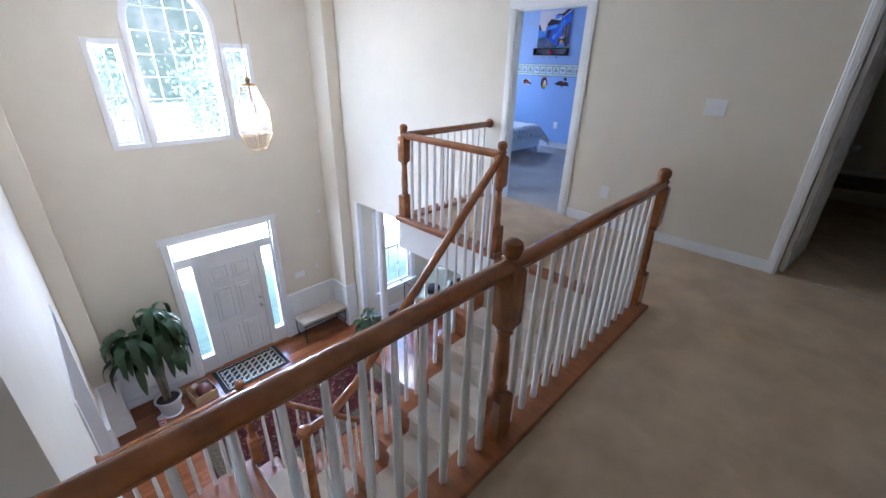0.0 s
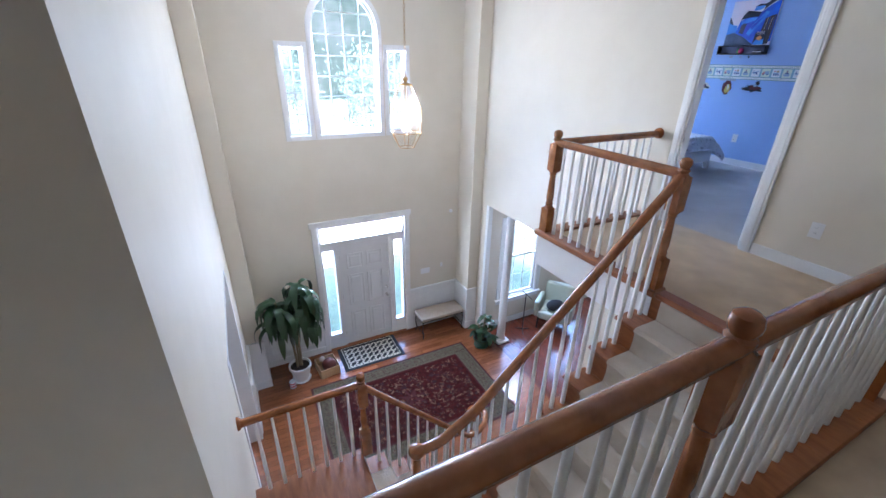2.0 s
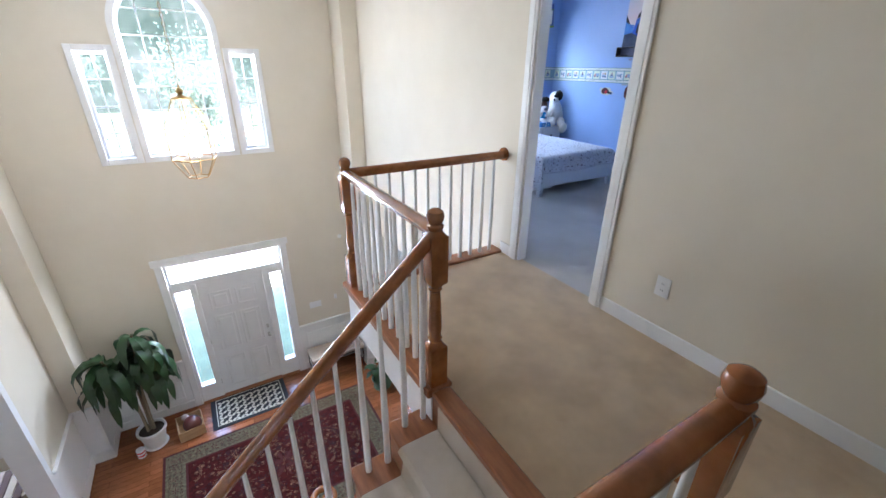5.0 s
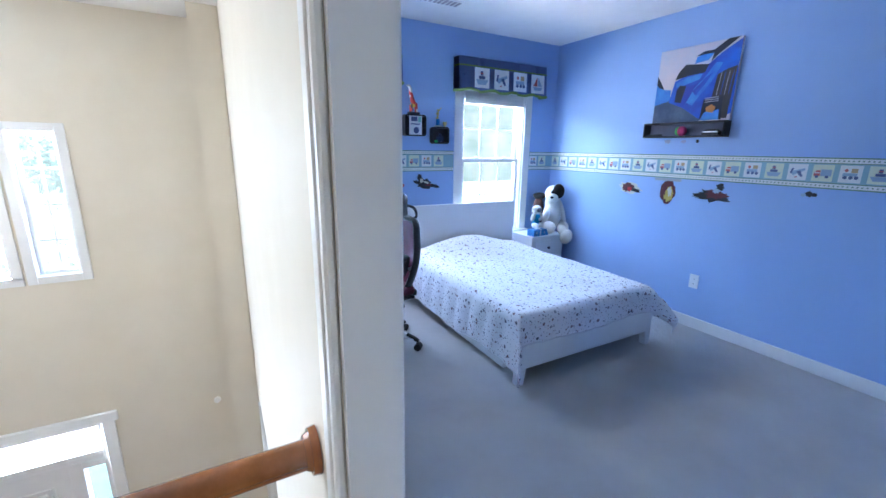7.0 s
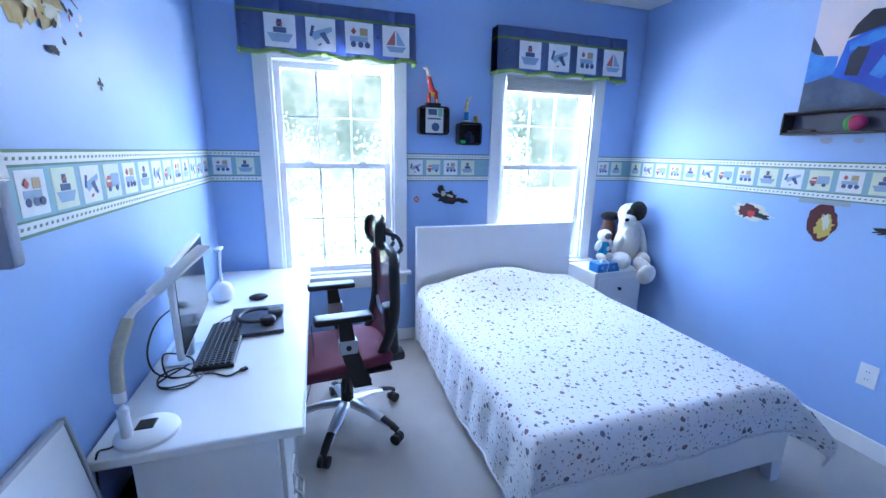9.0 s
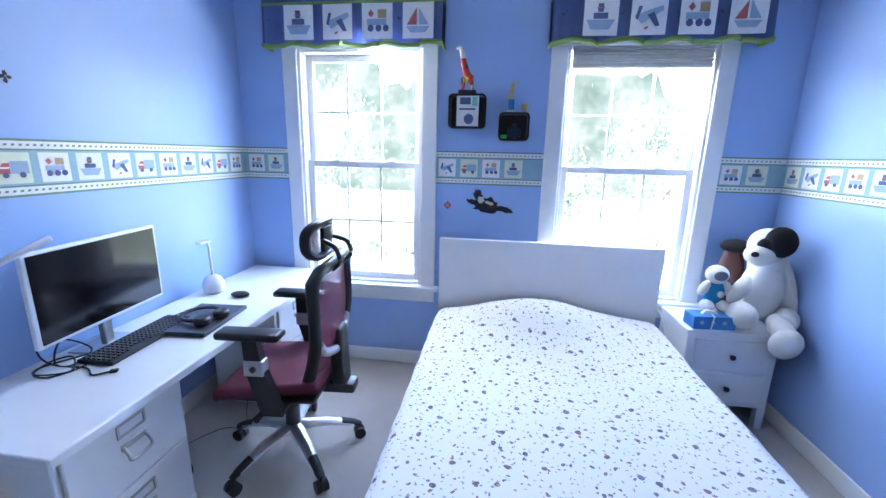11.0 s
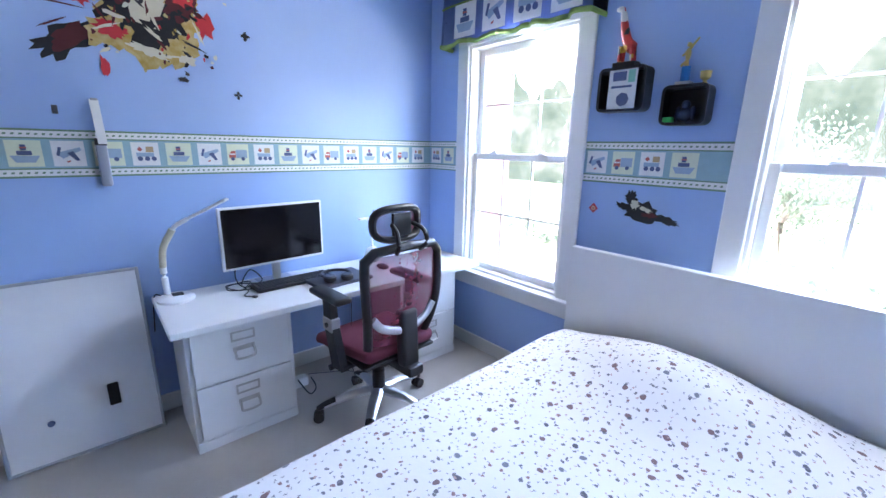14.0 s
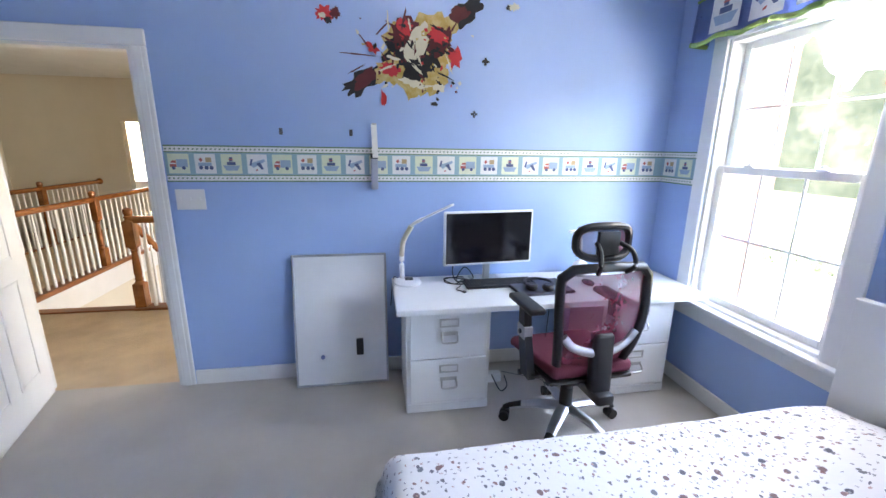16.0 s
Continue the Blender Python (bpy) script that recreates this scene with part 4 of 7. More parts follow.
def valance(x0, x1, z0, z1, y):
    v = thing("valance", "blue gathered window valance with printed toy squares", "valance", group="window valances")
    n = 120
    bm = bmesh.new()
    pitch = (x1 - x0 - 0.10) / 4.2

    def depth(x, f):
        u = ((x - x0 - 0.13) / pitch + 0.5) % 1.0
        d = min(u, 1 - u)
        return 0.024 * math.sin(math.pi * min(d / 0.16, 1) / 2) * (0.4 + 0.6 * f) + 0.004 * math.sin(x * 61) * f
    rows = []
    levels = [0, .05, .10, .3, .5, .7, .85, .95, 1]
    for f in levels:
        row = [bm.verts.new((x0, BNORTH, z1 - (z1 - z0) * f))]
        for k in range(n + 1):
            x = x0 + (x1 - x0) * k / n
            row.append(bm.verts.new((x, y - depth(x, f) - 0.012 * f, z1 - (z1 - z0) * f + 0.010 * math.sin(x * 23 + 1) * (f > 0.9))))
        row.append(bm.verts.new((x1, BNORTH, z1 - (z1 - z0) * f)))
        rows.append(row)
    for a, b in zip(rows, rows[1:]):
        for k in range(len(a) - 1):
            bm.faces.new((a[k], a[k + 1], b[k + 1], b[k]))
    bmesh.ops.solidify(bm, geom=bm.faces[:], thickness=0.004)
    part("fabric", bm, DENIM, v, smooth=True)
    for f0, z in ((1, z0 - 0.006), (0.24, z1 - (z1 - z0) * 0.27)):
        bm = bmesh.new()
        pts = [(x0 - 0.002, BNORTH - 0.01, z)] + [(x0 + (x1 - x0) * k / n, y - depth(x0 + (x1 - x0) * k / n, f0) - 0.012 * f0 - 0.005, z + 0.010 * math.sin((x0 + (x1 - x0) * k / n) * 23 + 1) * (f0 > .9)) for k in range(n + 1)] + [(x1 + 0.002, BNORTH - 0.01, z)]
        tube(bm, pts, 0.0075 if f0 == 1 else 0.004, 6, flat=1.8)
        part("piping", bm, LIME, v, "lime green edging", smooth=True)
    for k, name in enumerate(("boat", "plane", "train", "sailboat")):
        ob = new("printed_square", VCARDS[name])
        ob.parent = v
        ob.matrix_world = pose(x0 + 0.13 + pitch * (k + 0.5), y - 0.045, z0 + (z1 - z0) * 0.37, -2, 0, random.Random(k).uniform(-2, 2)) @ Matrix.Diagonal((1.06, 1, 1.12, 1))
    star = [(0.035 * (1 if k % 2 == 0 else 0.42) * math.sin(math.pi * k / 5), 0.035 * (1 if k % 2 == 0 else 0.42) * math.cos(math.pi * k / 5)) for k in range(10)]
    for k in range(5):
        x = x0 + 0.075 if k == 0 else x0 + 0.13 + pitch * k
        part("printed_star", prism(bmesh.new(), star if k == 0 else [(a * .6, b * .6) for a, b in star], lambda u, w, d: (x + u, y - 0.020 - d, z0 + (z1 - z0) * 0.42 + w), 0.003), NAVY, v)


valance(0.345, 1.465, 2.135, 2.445, BNORTH - 0.10)
valance(2.085, 3.225, 2.135, 2.445, BNORTH - 0.10)

BLIND = material("pale_bamboo_blind", (0.70, 0.69, 0.67), 0.6, second=(0.52, 0.51, 0.49), scale=4, mix=1, stretch=(1, 1, 60))
blind = thing("window_blind", "raised pale slatted window blind", "blind")
for k in range(11):
    z = 2.135 - 0.011 * k
    part("slat", boxed((WIN_2[0] + 0.03, BNORTH - 0.012 + 0.003 * (k % 3), z - 0.009), (WIN_2[1] - 0.03, BNORTH + 0.035, z), 0.003), BLIND, blind)


# ---- bedroom: bed ----
def duvet_material():
    m = bpy.data.materials.new("flowered_cotton_duvet")
    m.use_nodes = True
    n, l = m.node_tree.nodes, m.node_tree.links
    b = n["Principled BSDF"]
    b.inputs["Roughness"].default_value, b.inputs["Sheen Weight"].default_value = 0.9, 0.2
    tc = n.new("ShaderNodeTexCoord")
    col = None
    base = (0.74, 0.73, 0.745, 1)
    for scale, size, stops, seed in ((10, 0.118, ((0.03, 0.03, 0.06), (0.13, 0.05, 0.06), (0.10, 0.12, 0.16), (0.05, 0.05, 0.09)), 0.0), (19, 0.125, ((0.10, 0.10, 0.12), (0.22, 0.10, 0.10), (0.08, 0.08, 0.12), (0.35, 0.35, 0.36)), 3.7), (37, 0.15, ((0.35, 0.34, 0.36), (0.2, 0.2, 0.24), (0.45, 0.3, 0.28), (0.3, 0.3, 0.33)), 8.1)):
        mp, vo, lt, ra, mix = n.new("ShaderNodeMapping"), n.new("ShaderNodeTexVoronoi"), n.new("ShaderNodeMapRange"), n.new("ShaderNodeValToRGB"), n.new("ShaderNodeMix")
        wob, add = n.new("ShaderNodeTexNoise"), n.new("ShaderNodeMix")
        wob.inputs["Scale"].default_value = scale * 3
        mp.inputs["Location"].default_value = (seed, seed, seed)
        l.new(tc.outputs["UV"], mp.inputs[0])
        l.new(mp.outputs[0], wob.inputs["Vector"])
        add.data_type, add.blend_type = "RGBA", "LINEAR_LIGHT"
        add.inputs[0].default_value = 0.010
        l.new(mp.outputs[0], add.inputs[6])
        l.new(wob.outputs["Color"], add.inputs[7])
        vo.inputs["Scale"].default_value = scale
        vo.voronoi_dimensions = "2D"
        l.new(add.outputs[2], vo.inputs["Vector"])
        lt.inputs[1].default_value, lt.inputs[2].default_value = size * 0.8, size
        lt.inputs[3].default_value, lt.inputs[4].default_value = 0.9, 0
        l.new(vo.outputs["Distance"], lt.inputs[0])
        ra.color_ramp.interpolation = "CONSTANT"
        ra.color_ramp.elements[0].color = (*stops[0], 1)
        ra.color_ramp.elements[1].position, ra.color_ramp.elements[1].color = 0.3, (*stops[1], 1)
        for k in (2, 3):
            e = ra.color_ramp.elements.new(0.25 + 0.15 * k)
            e.color = (*stops[k], 1 if k == 2 else 0)
        l.new(vo.outputs["Color"], ra.inputs[0])
        mix.data_type = "RGBA"
        gate = n.new("ShaderNodeMath")
        gate.operation = "MULTIPLY"
        l.new(lt.outputs[0], gate.inputs[0])
        l.new(ra.outputs["Alpha"], gate.inputs[1])
        l.new(gate.outputs[0], mix.inputs[0])
        if col:
            l.new(col, mix.inputs[6])
        else:
            mix.inputs[6].default_value = base
        l.new(ra.outputs[0], mix.inputs[7])
        col = mix.outputs[2]
    l.new(col, b.inputs["Base Color"])
    nz, bp = n.new("ShaderNodeTexNoise"), n.new("ShaderNodeBump")
    nz.inputs["Scale"].default_value, nz.inputs["Detail"].default_value = 9, 6
    bp.inputs["Strength"].default_value, bp.inputs["Distance"].default_value = 0.25, 0.02
    l.new(tc.outputs["Object"], nz.inputs["Vector"])
    l.new(nz.outputs[0], bp.inputs["Height"])
    l.new(bp.outputs[0], b.inputs["Normal"])
    return m


BX0, BX1, BY0, BY1 = 1.475, 2.855, 1.668, 3.56
bed = thing("bed", "white wooden double bed with a tall plain headboard", "bed")
part("headboard", boxed((BX0, BY1 - 0.045, 0.0), (BX1, BY1, 0.972), 0.004, 2), WHITELAC, bed)
for x in (BX0, BX1 - 0.03):
    part("side_rail", boxed((x, BY0 + 0.03, 0.115), (x + 0.03, BY1 - 0.046, 0.37), 0.004), WHITELAC, bed)
part("footboard", boxed((BX0, BY0, 0.115), (BX1, BY0 + 0.03, 0.37), 0.004), WHITELAC, bed)
for x, s in ((BX0, 1), (BX1, -1)):
    part("leg", prism(bmesh.new(), [(x, 0.115), (x + s * 0.07, 0.115), (x + s * 0.05, 0.0), (x, 0.0)], lambda u, v, w: (u, BY0 + 0.001 + w, v), 0.05), WHITELAC, bed)
part("slat_base", boxed((BX0 + 0.03, BY0 + 0.03, 0.24), (BX1 - 0.03, BY1 - 0.05, 0.27)), WHITELAC, bed)
structure_mattress = thing("mattress", "white mattress lying in the bed frame", "mattress")
part("body", boxed((BX0 + 0.035, BY0 + 0.04, 0.27), (BX1 - 0.035, BY1 - 0.05, 0.47), 0.04, 3), material("mattress_ticking", (0.75, 0.74, 0.72), 0.9, bump=0.2), structure_mattress, smooth=True)
pillow = thing("pillow", "white pillow under the duvet", "pillow")
part("body", ball(bmesh.new(), (2.12, 3.28, 0.53), (0.36, 0.19, 0.11), 24), material("pillow_cotton", (0.8, 0.79, 0.78), 0.9, bump=0.2), pillow, smooth=True)
box_under = thing("storage_box", "low white storage box on the carpet beneath the bed", "box")
part("body", boxed((1.53, 1.9, 0.0), (1.95, 2.6, 0.105), 0.01), WHITELAC, box_under)


def duvet():
    bm = bmesh.new()
    uv = bm.loops.layers.uv.new("uv")
    cx, half, top = (BX0 + BX1) / 2, (BX1 - BX0) / 2 + 0.005, 0.505
    L, R, F = 0.37, 0.22, 0.19
    us = np.linspace(-half - L, half + R, 96)
    vs = np.linspace(BY0 - F, BY1 - 0.10, 100)
    r = 0.07

    def over(d):
        if d <= -r:
            return 0.0, 0.0
        a = min((d + r) / (r * 1.57), 1.57 / 1.57) * 1.5708
        if (d + r) < r * 1.5708:
            a = (d + r) / r
            return r * math.sin(a) - (d + r), r * (1 - math.cos(a))
        return r - r * 1.5708 - (d + r - r * 1.5708), r + (d + r - r * 1.5708)
    grid = []
    for v in vs:
        row = []
        for u in us:
            du = max(-half - u, u - half)
            side = -1 if u < 0 else 1
            dv = BY0 - v
            ox, zx = over(du)
            oy, zy = over(dv)
            drop = math.hypot(zx, zy) if zx and zy else zx + zy
            x = cx + u + side * ox
            y = v - oy
            fold = min(zx / 0.16, 1) * min(zy / 0.13, 1)
            x += fold * (0.22 if side > 0 else -0.02)
            y -= fold * 0.045
            drop += fold * (0.11 if side > 0 else 0.05)
            bulge = 0.165 * math.exp(-((cx + u - 2.10) / 0.46) ** 2 - ((v - 3.28) / 0.27) ** 2)
            edge = 0.012 * math.sin(v * 15 + u * 3) * min(zx / 0.12, 1) + 0.010 * math.sin(u * 17) * min(zy / 0.1, 1)
            w = noise.noise((u * 2.2, v * 2.2, 0.3)) * 0.014 + noise.noise((u * 6, v * 5, 4.0)) * 0.006
            hang = noise.noise((u * 1.3 + 5, v * 2.7, 1.0)) * 0.06 * min((zx + zy) / 0.2, 1)
            row.append((bm.verts.new((x + side * abs(edge) * (zx > 0), y - abs(edge) * (zy > 0), max(top + bulge + w - drop - hang * (drop > 0.1) * 0.5, 0.05))), u, v))
        grid.append(row)
    for j in range(len(grid) - 1):
        for i in range(len(grid[0]) - 1):
            q = (grid[j][i], grid[j][i + 1], grid[j + 1][i + 1], grid[j + 1][i])
            f = bm.faces.new([p[0] for p in q])
            for loop, p in zip(f.loops, q):
                loop[uv].uv = (p[1], p[2])
    edge = [row[0][0].co.copy() for row in grid[::-1]] + [p[0].co.copy() for p in grid[0][1:]] + [row[-1][0].co.copy() for row in grid[1:]]
    d = thing("duvet", "white cotton duvet printed with small dark flowers, draped over the bed", "duvet")
    ob = part("cover", bm, duvet_material(), d, smooth=True)
    mod = ob.modifiers.new("thick", "SOLIDIFY")
    mod.thickness, mod.offset = 0.012, -1
    part("hem", tube(bmesh.new(), edge[::2], 0.0055, 6), material("white_cotton_hem", (0.72, 0.71, 0.72), 0.9, bump=0.2), d, "stitched white hem", smooth=True)


duvet()

# ---- bedroom: desk ----
DZ = 0.685
worktop = thing("desk_worktop", "long white desk worktop resting on two filing cabinets", "desk")
part("top", boxed((0.106, 1.75, DZ - 0.034), (0.683, BNORTH - 0.02, DZ), 0.006, 2), WHITELAC, worktop)
part("front_edge", boxed((0.6832, 1.752, DZ - 0.033), (0.687, BNORTH - 0.022, DZ - 0.002), 0.0015), WHITEPLASTIC, worktop, "white edge band")


def filing_cabinet(y0, y1):
    c = thing("filing_cabinet", "white two-drawer filing cabinet with nickel pulls", "cabinet", group="cabinets under the desk")
    x0, x1, h = 0.195, 0.60, DZ - 0.035
    part("body", box(boxed((x0, y0, 0.05), (x1, y1, h), 0.003), (x0, y0 + 0.0, 0.0), (x1 + 0.006, y1, 0.055), 0.003), WHITELAC, c)
    for z0, z1 in ((0.075, 0.345), (0.352, h - 0.012)):
        d = part("drawer", boxed((x1, y0 + 0.022, z0), (x1 + 0.016, y1 - 0.022, z1), 0.003), WHITELAC, c)
        my, mz = (y0 + y1) / 2, (z0 + z1) / 2
        part("label_holder", box(box(box(boxed((x1 + .016, my - .055, mz + .05), (x1 + .021, my + .055, mz + .058)), (x1 + .016, my - .055, mz + .092), (x1 + .021, my + .055, mz + .10)), (x1 + .016, my - .055, mz + .058), (x1 + .021, my - .047, mz + .092)), (x1 + .016, my + .047, mz + .058), (x1 + .021, my + .055, mz + .092)), NICKEL, d, "nickel label frame")
        bm = bmesh.new()
        box(bm, (x1 + .016, my - .05, mz - .002), (x1 + .020, my + .05, mz + .022), .002)
        tube(bm, spline([(x1 + .02, my - .042, mz + .012), (x1 + .04, my - .044, mz - .01), (x1 + .045, my - .036, mz - .034), (x1 + .045, my + .036, mz - .034), (x1 + .04, my + .044, mz - .01), (x1 + .02, my + .042, mz + .012)], 4), .006, 8)
        part("handle", bm, NICKEL, d, "polished nickel bail pull", smooth=True)
    return c


filing_cabinet(1.805, 2.295)
filing_cabinet(3.00, 3.48)

SCREEN = material("black_glossy_screen", (0.006, 0.006, 0.008), 0.12, scale=30)
SILVERSTAND = material("satin_silver_stand", (0.55, 0.56, 0.58), 0.3, 0.8)
monitor = thing("monitor", "thin white computer monitor with a dark screen", "monitor", (0.26, 2.365, DZ), 5)
part("housing", boxed((-0.022, -0.298, 0.115), (0.0, 0.298, 0.462), 0.006, 2), WHITEPLASTIC, monitor)
part("screen", boxed((0.0, -0.284, 0.13), (0.0025, 0.284, 0.45)), SCREEN, monitor, "dark switched-off screen")
part("stand", box(boxed((-0.050, -0.022, 0.0), (-0.022, 0.022, 0.25), 0.004), (-0.12, -0.10, 0.0), (0.05, 0.10, 0.008), 0.004), SILVERSTAND, monitor, "silver stand foot and neck")
keyboard = thing("keyboard", "black computer keyboard on the desk", "keyboard", (0.33, 2.42, DZ), 2)
part("tray", boxed((-0.075, -0.225, 0.0), (0.075, 0.225, 0.018), 0.006, 2), BLACK, keyboard)
KEY = material("black_keycaps", (0.02, 0.02, 0.022), 0.5, scale=40)
km = bpy.data.meshes.new("key")
kb = boxed((-0.0078, -0.0078, 0), (0.0078, 0.0078, 0.007), 0.002)
kb.to_mesh(km)
kb.free()
km.materials.append(KEY)
for r in range(6):
    for c in range(22):
        if r == 5 and 4 < c < 10:
            continue
        ob = new("key", km)
        ob.parent = keyboard
        ob.location = (-0.055 + 0.0205 * (5 - r) - 0.001, -0.210 + 0.02 * c, 0.018)
        ob.location.x = 0.055 - 0.0205 * (5 - r)
laptop = thing("laptop", "closed grey laptop lying on the desk", "laptop", (0.445, 2.645, DZ), 4)
GREYMETAL = material("grey_anodised_aluminium", (0.12, 0.12, 0.14), 0.35, 0.8, scale=20)
part("base", boxed((-0.125, -0.175, 0.003), (0.125, 0.175, 0.013), 0.004, 2), GREYMETAL, laptop)
part("lid", boxed((-0.125, -0.175, 0.0135), (0.125, 0.175, 0.021), 0.004, 2), GREYMETAL, laptop)
head = thing("headphones", "black over-ear headphones lying on the laptop", "headphones", (0.455, 2.635, DZ + 0.021), -15)
part("band", tube(bmesh.new(), [(0.085 * math.cos(a) - 0.01, 0.085 * math.sin(a), 0.02) for a in np.linspace(0.5, 5.78, 20)], 0.011, 8, flat=0.8), BLACK, head, smooth=True)
for s in (-1, 1):
    cup = part("ear_cup", lathe(bmesh.new(), [(0.03, 0), (0.037, 0.008), (0.037, 0.028), (0.028, 0.036), (0.012, 0.036)], (0.062, s * 0.05, 0), 16), BLACK, head, smooth=True)
mouse = thing("computer_mouse", "black computer mouse on the desk", "mouse", (0.41, 2.99, DZ), 10)
part("shell", ball(bmesh.new(), (0, 0, 0.016), (0.052, 0.030, 0.018), 16), BLACK, mouse, smooth=True)


def desk_lamp(at, turn, r, points, head_at, label):
    lamp = thing("desk_lamp", label, "desk lamp", at, turn)
    part("base", lathe(bmesh.new(), [(r, 0), (r, 0.012), (r * 0.85, 0.022), (0.02, 0.026)], seg=24), WHITEPLASTIC, lamp, smooth=True)
    part("arm", tube(bmesh.new(), spline(points, 6), [0.0155 if k < 8 else 0.011 for k in range(6 * (len(points) - 1) + 1)], 10), WHITEPLASTIC, lamp, smooth=True)
    a, b = Vector(points[-1]), Vector(head_at)
    q = (b - a).to_track_quat("X", "Z").to_matrix().to_4x4()
    part("lamp_head", boxed((-0.01, -0.028, -0.006), ((b - a).length, 0.028, 0.007), 0.006, 2, Matrix.Translation(a) @ q), WHITEPLASTIC, lamp, smooth=True)
    return lamp


big = desk_lamp((0.235, 1.845, DZ), 0, 0.085, [(-0.04, -0.03, 0.02), (-0.04, -0.032, 0.16), (-0.035, -0.02, 0.27), (-0.01, 0.03, 0.37), (0.04, 0.09, 0.42)], (0.15, 0.255, 0.52), "white bendable desk lamp with a round base")
part("neck_sleeve", tube(bmesh.new(), spline([(-0.0405, -0.0325, 0.17), (-0.035, -0.02, 0.27), (-0.012, 0.027, 0.365)], 6), 0.0166, 10), material("tan_flexible_rubber", (0.58, 0.53, 0.40), 0.6, scale=60, bump=0.4, bump_scale=200), big, "tan flexible neck", smooth=True)
part("control_panel", boxed((-0.03, -0.015, 0.024), (0.02, 0.035, 0.029), 0.002), BLACK, big)
small = thing("small_lamp", "small white round-bodied lamp with a thin neck", "desk lamp", (0.22, 3.03, DZ))
part("body", lathe(bmesh.new(), [(0.035, 0), (0.055, 0.015), (0.06, 0.05), (0.045, 0.09), (0.018, 0.11)], seg=20), WHITEPLASTIC, small, smooth=True)
part("neck", tube(bmesh.new(), spline([(0, 0, 0.10), (0, -0.005, 0.2), (0.01, -0.02, 0.28), (0.02, -0.05, 0.315)], 6), 0.008, 8), WHITEPLASTIC, small, smooth=True)
part("lamp_head", boxed((0.0, -0.11, 0.308), (0.035, -0.03, 0.322), 0.004), WHITEPLASTIC, small)


def cable(points, label, r=0.0028, mat=BLACK):
    c = thing("cable", label, "cable")
    part("cord", tube(bmesh.new(), spline(points, 7), r, 6), mat, c, smooth=True)
    return c


z = DZ + 0.004
cable([(0.22, 2.34, z + 0.24), (0.16, 2.24, z + 0.20), (0.14, 2.17, z + 0.11), (0.17, 2.15, z + 0.03), (0.26, 2.17, z), (0.25, 2.27, z + 0.02), (0.17, 2.23, z + 0.07), (0.20, 2.17, z), (0.33, 2.17, z), (0.40, 2.13, z), (0.44, 2.16, z)], "black cable curling over the desk to a loose plug", 0.0034)
plug = thing("cable_plug", "small black plug at the end of the loose cable", "plug", (0.445, 2.163, DZ), 30)
part("shell", boxed((-0.006, -0.010, 0.0), (0.022, 0.010, 0.010), 0.003), BLACK, plug)
cable([(0.24, 2.27, z), (0.17, 2.14, z), (0.23, 2.08, z + 0.01), (0.30, 2.14, z), (0.23, 2.21, z + 0.015), (0.16, 2.19, z), (0.19, 2.10, z), (0.27, 2.09, z), (0.31, 2.18, z), (0.26, 2.27, z)], "tangle of black cable on the desk", 0.0034)
cable([(0.20, 1.87, z), (0.16, 1.80, z), (0.138, 1.76, z), (0.138, 1.74, 0.5)], "thin black lamp cable over the desk edge")
cable([(0.33, 2.53, z), (0.28, 2.6, z), (0.27, 2.7, z), (0.31, 2.77, z)], "thin grey cable from the laptop")
cable([(0.70, 2.60, DZ - 0.03), (0.70, 2.59, 0.45), (0.66, 2.60, 0.25), (0.60, 2.66, 0.10), (0.40, 2.72, 0.02), (0.25, 2.5, 0.01)], "thin black headphone cable hanging under the desk", 0.002)
power = thing("power_strip", "white power adapter lying under the desk", "power strip")
part("block", boxed((0.30, 2.36, 0.0), (0.36, 2.46, 0.06), 0.008, 2), WHITEPLASTIC, power)
part("cord", tube(bmesh.new(), spline([(0.34, 2.40, 0.05), (0.42, 2.38, 0.08), (0.47, 2.42, 0.01), (0.42, 2.48, 0.008), (0.3, 2.5, 0.01)], 6), 0.004, 6), BLACK, power, smooth=True)
# Dark box added to fill the dark gap between cabinet and wall.
gap_box = thing("dark_gap_box", "added dark box filling the gap between the cabinet and the wall", "bag")
part("body", boxed((0.107, 1.83, 0.0), (0.188, 2.16, 0.46), 0.025, 2), material("gap_charcoal", (0.03, 0.032, 0.04), 0.9, bump=0.3), gap_box, smooth=True)

# ---- bedroom: whiteboard ----
wbt = thing("whiteboard", "white dry-erase board with a grey frame leaning against the wall", "whiteboard")
M = pose(0.245, 1.125, 0.003, 0, -8.6, 0)
BOARD = material("whiteboard_enamel", (0.74, 0.74, 0.74), 0.25, second=(0.66, 0.66, 0.67), scale=2, mix=0.8)
part("panel", boxed((-0.012, 0.012, 0.012), (0.0, 0.578, 0.853), 0, 1, M), BOARD, wbt)
bm = bmesh.new()
for lo, hi in (((-0.016, 0, 0), (0.006, 0.014, 0.865)), ((-0.016, 0.576, 0), (0.006, 0.59, 0.865)), ((-0.016, 0.014, 0), (0.005, 0.576, 0.014)), ((-0.016, 0.014, 0.851), (0.005, 0.576, 0.865))):
    box(bm, lo, hi, 0.003, 1, M)
part("frame", bm, material("grey_plastic_frame", (0.35, 0.36, 0.38), 0.4), wbt)
er = thing("board_eraser", "black magnetic eraser stuck to the whiteboard", "eraser")
part("body", boxed((0.001, 0.385, 0.20), (0.022, 0.43, 0.31), 0.006, 2, M), BLACK, er)
mg = thing("magnet", "small round dark magnet on the whiteboard", "magnet")
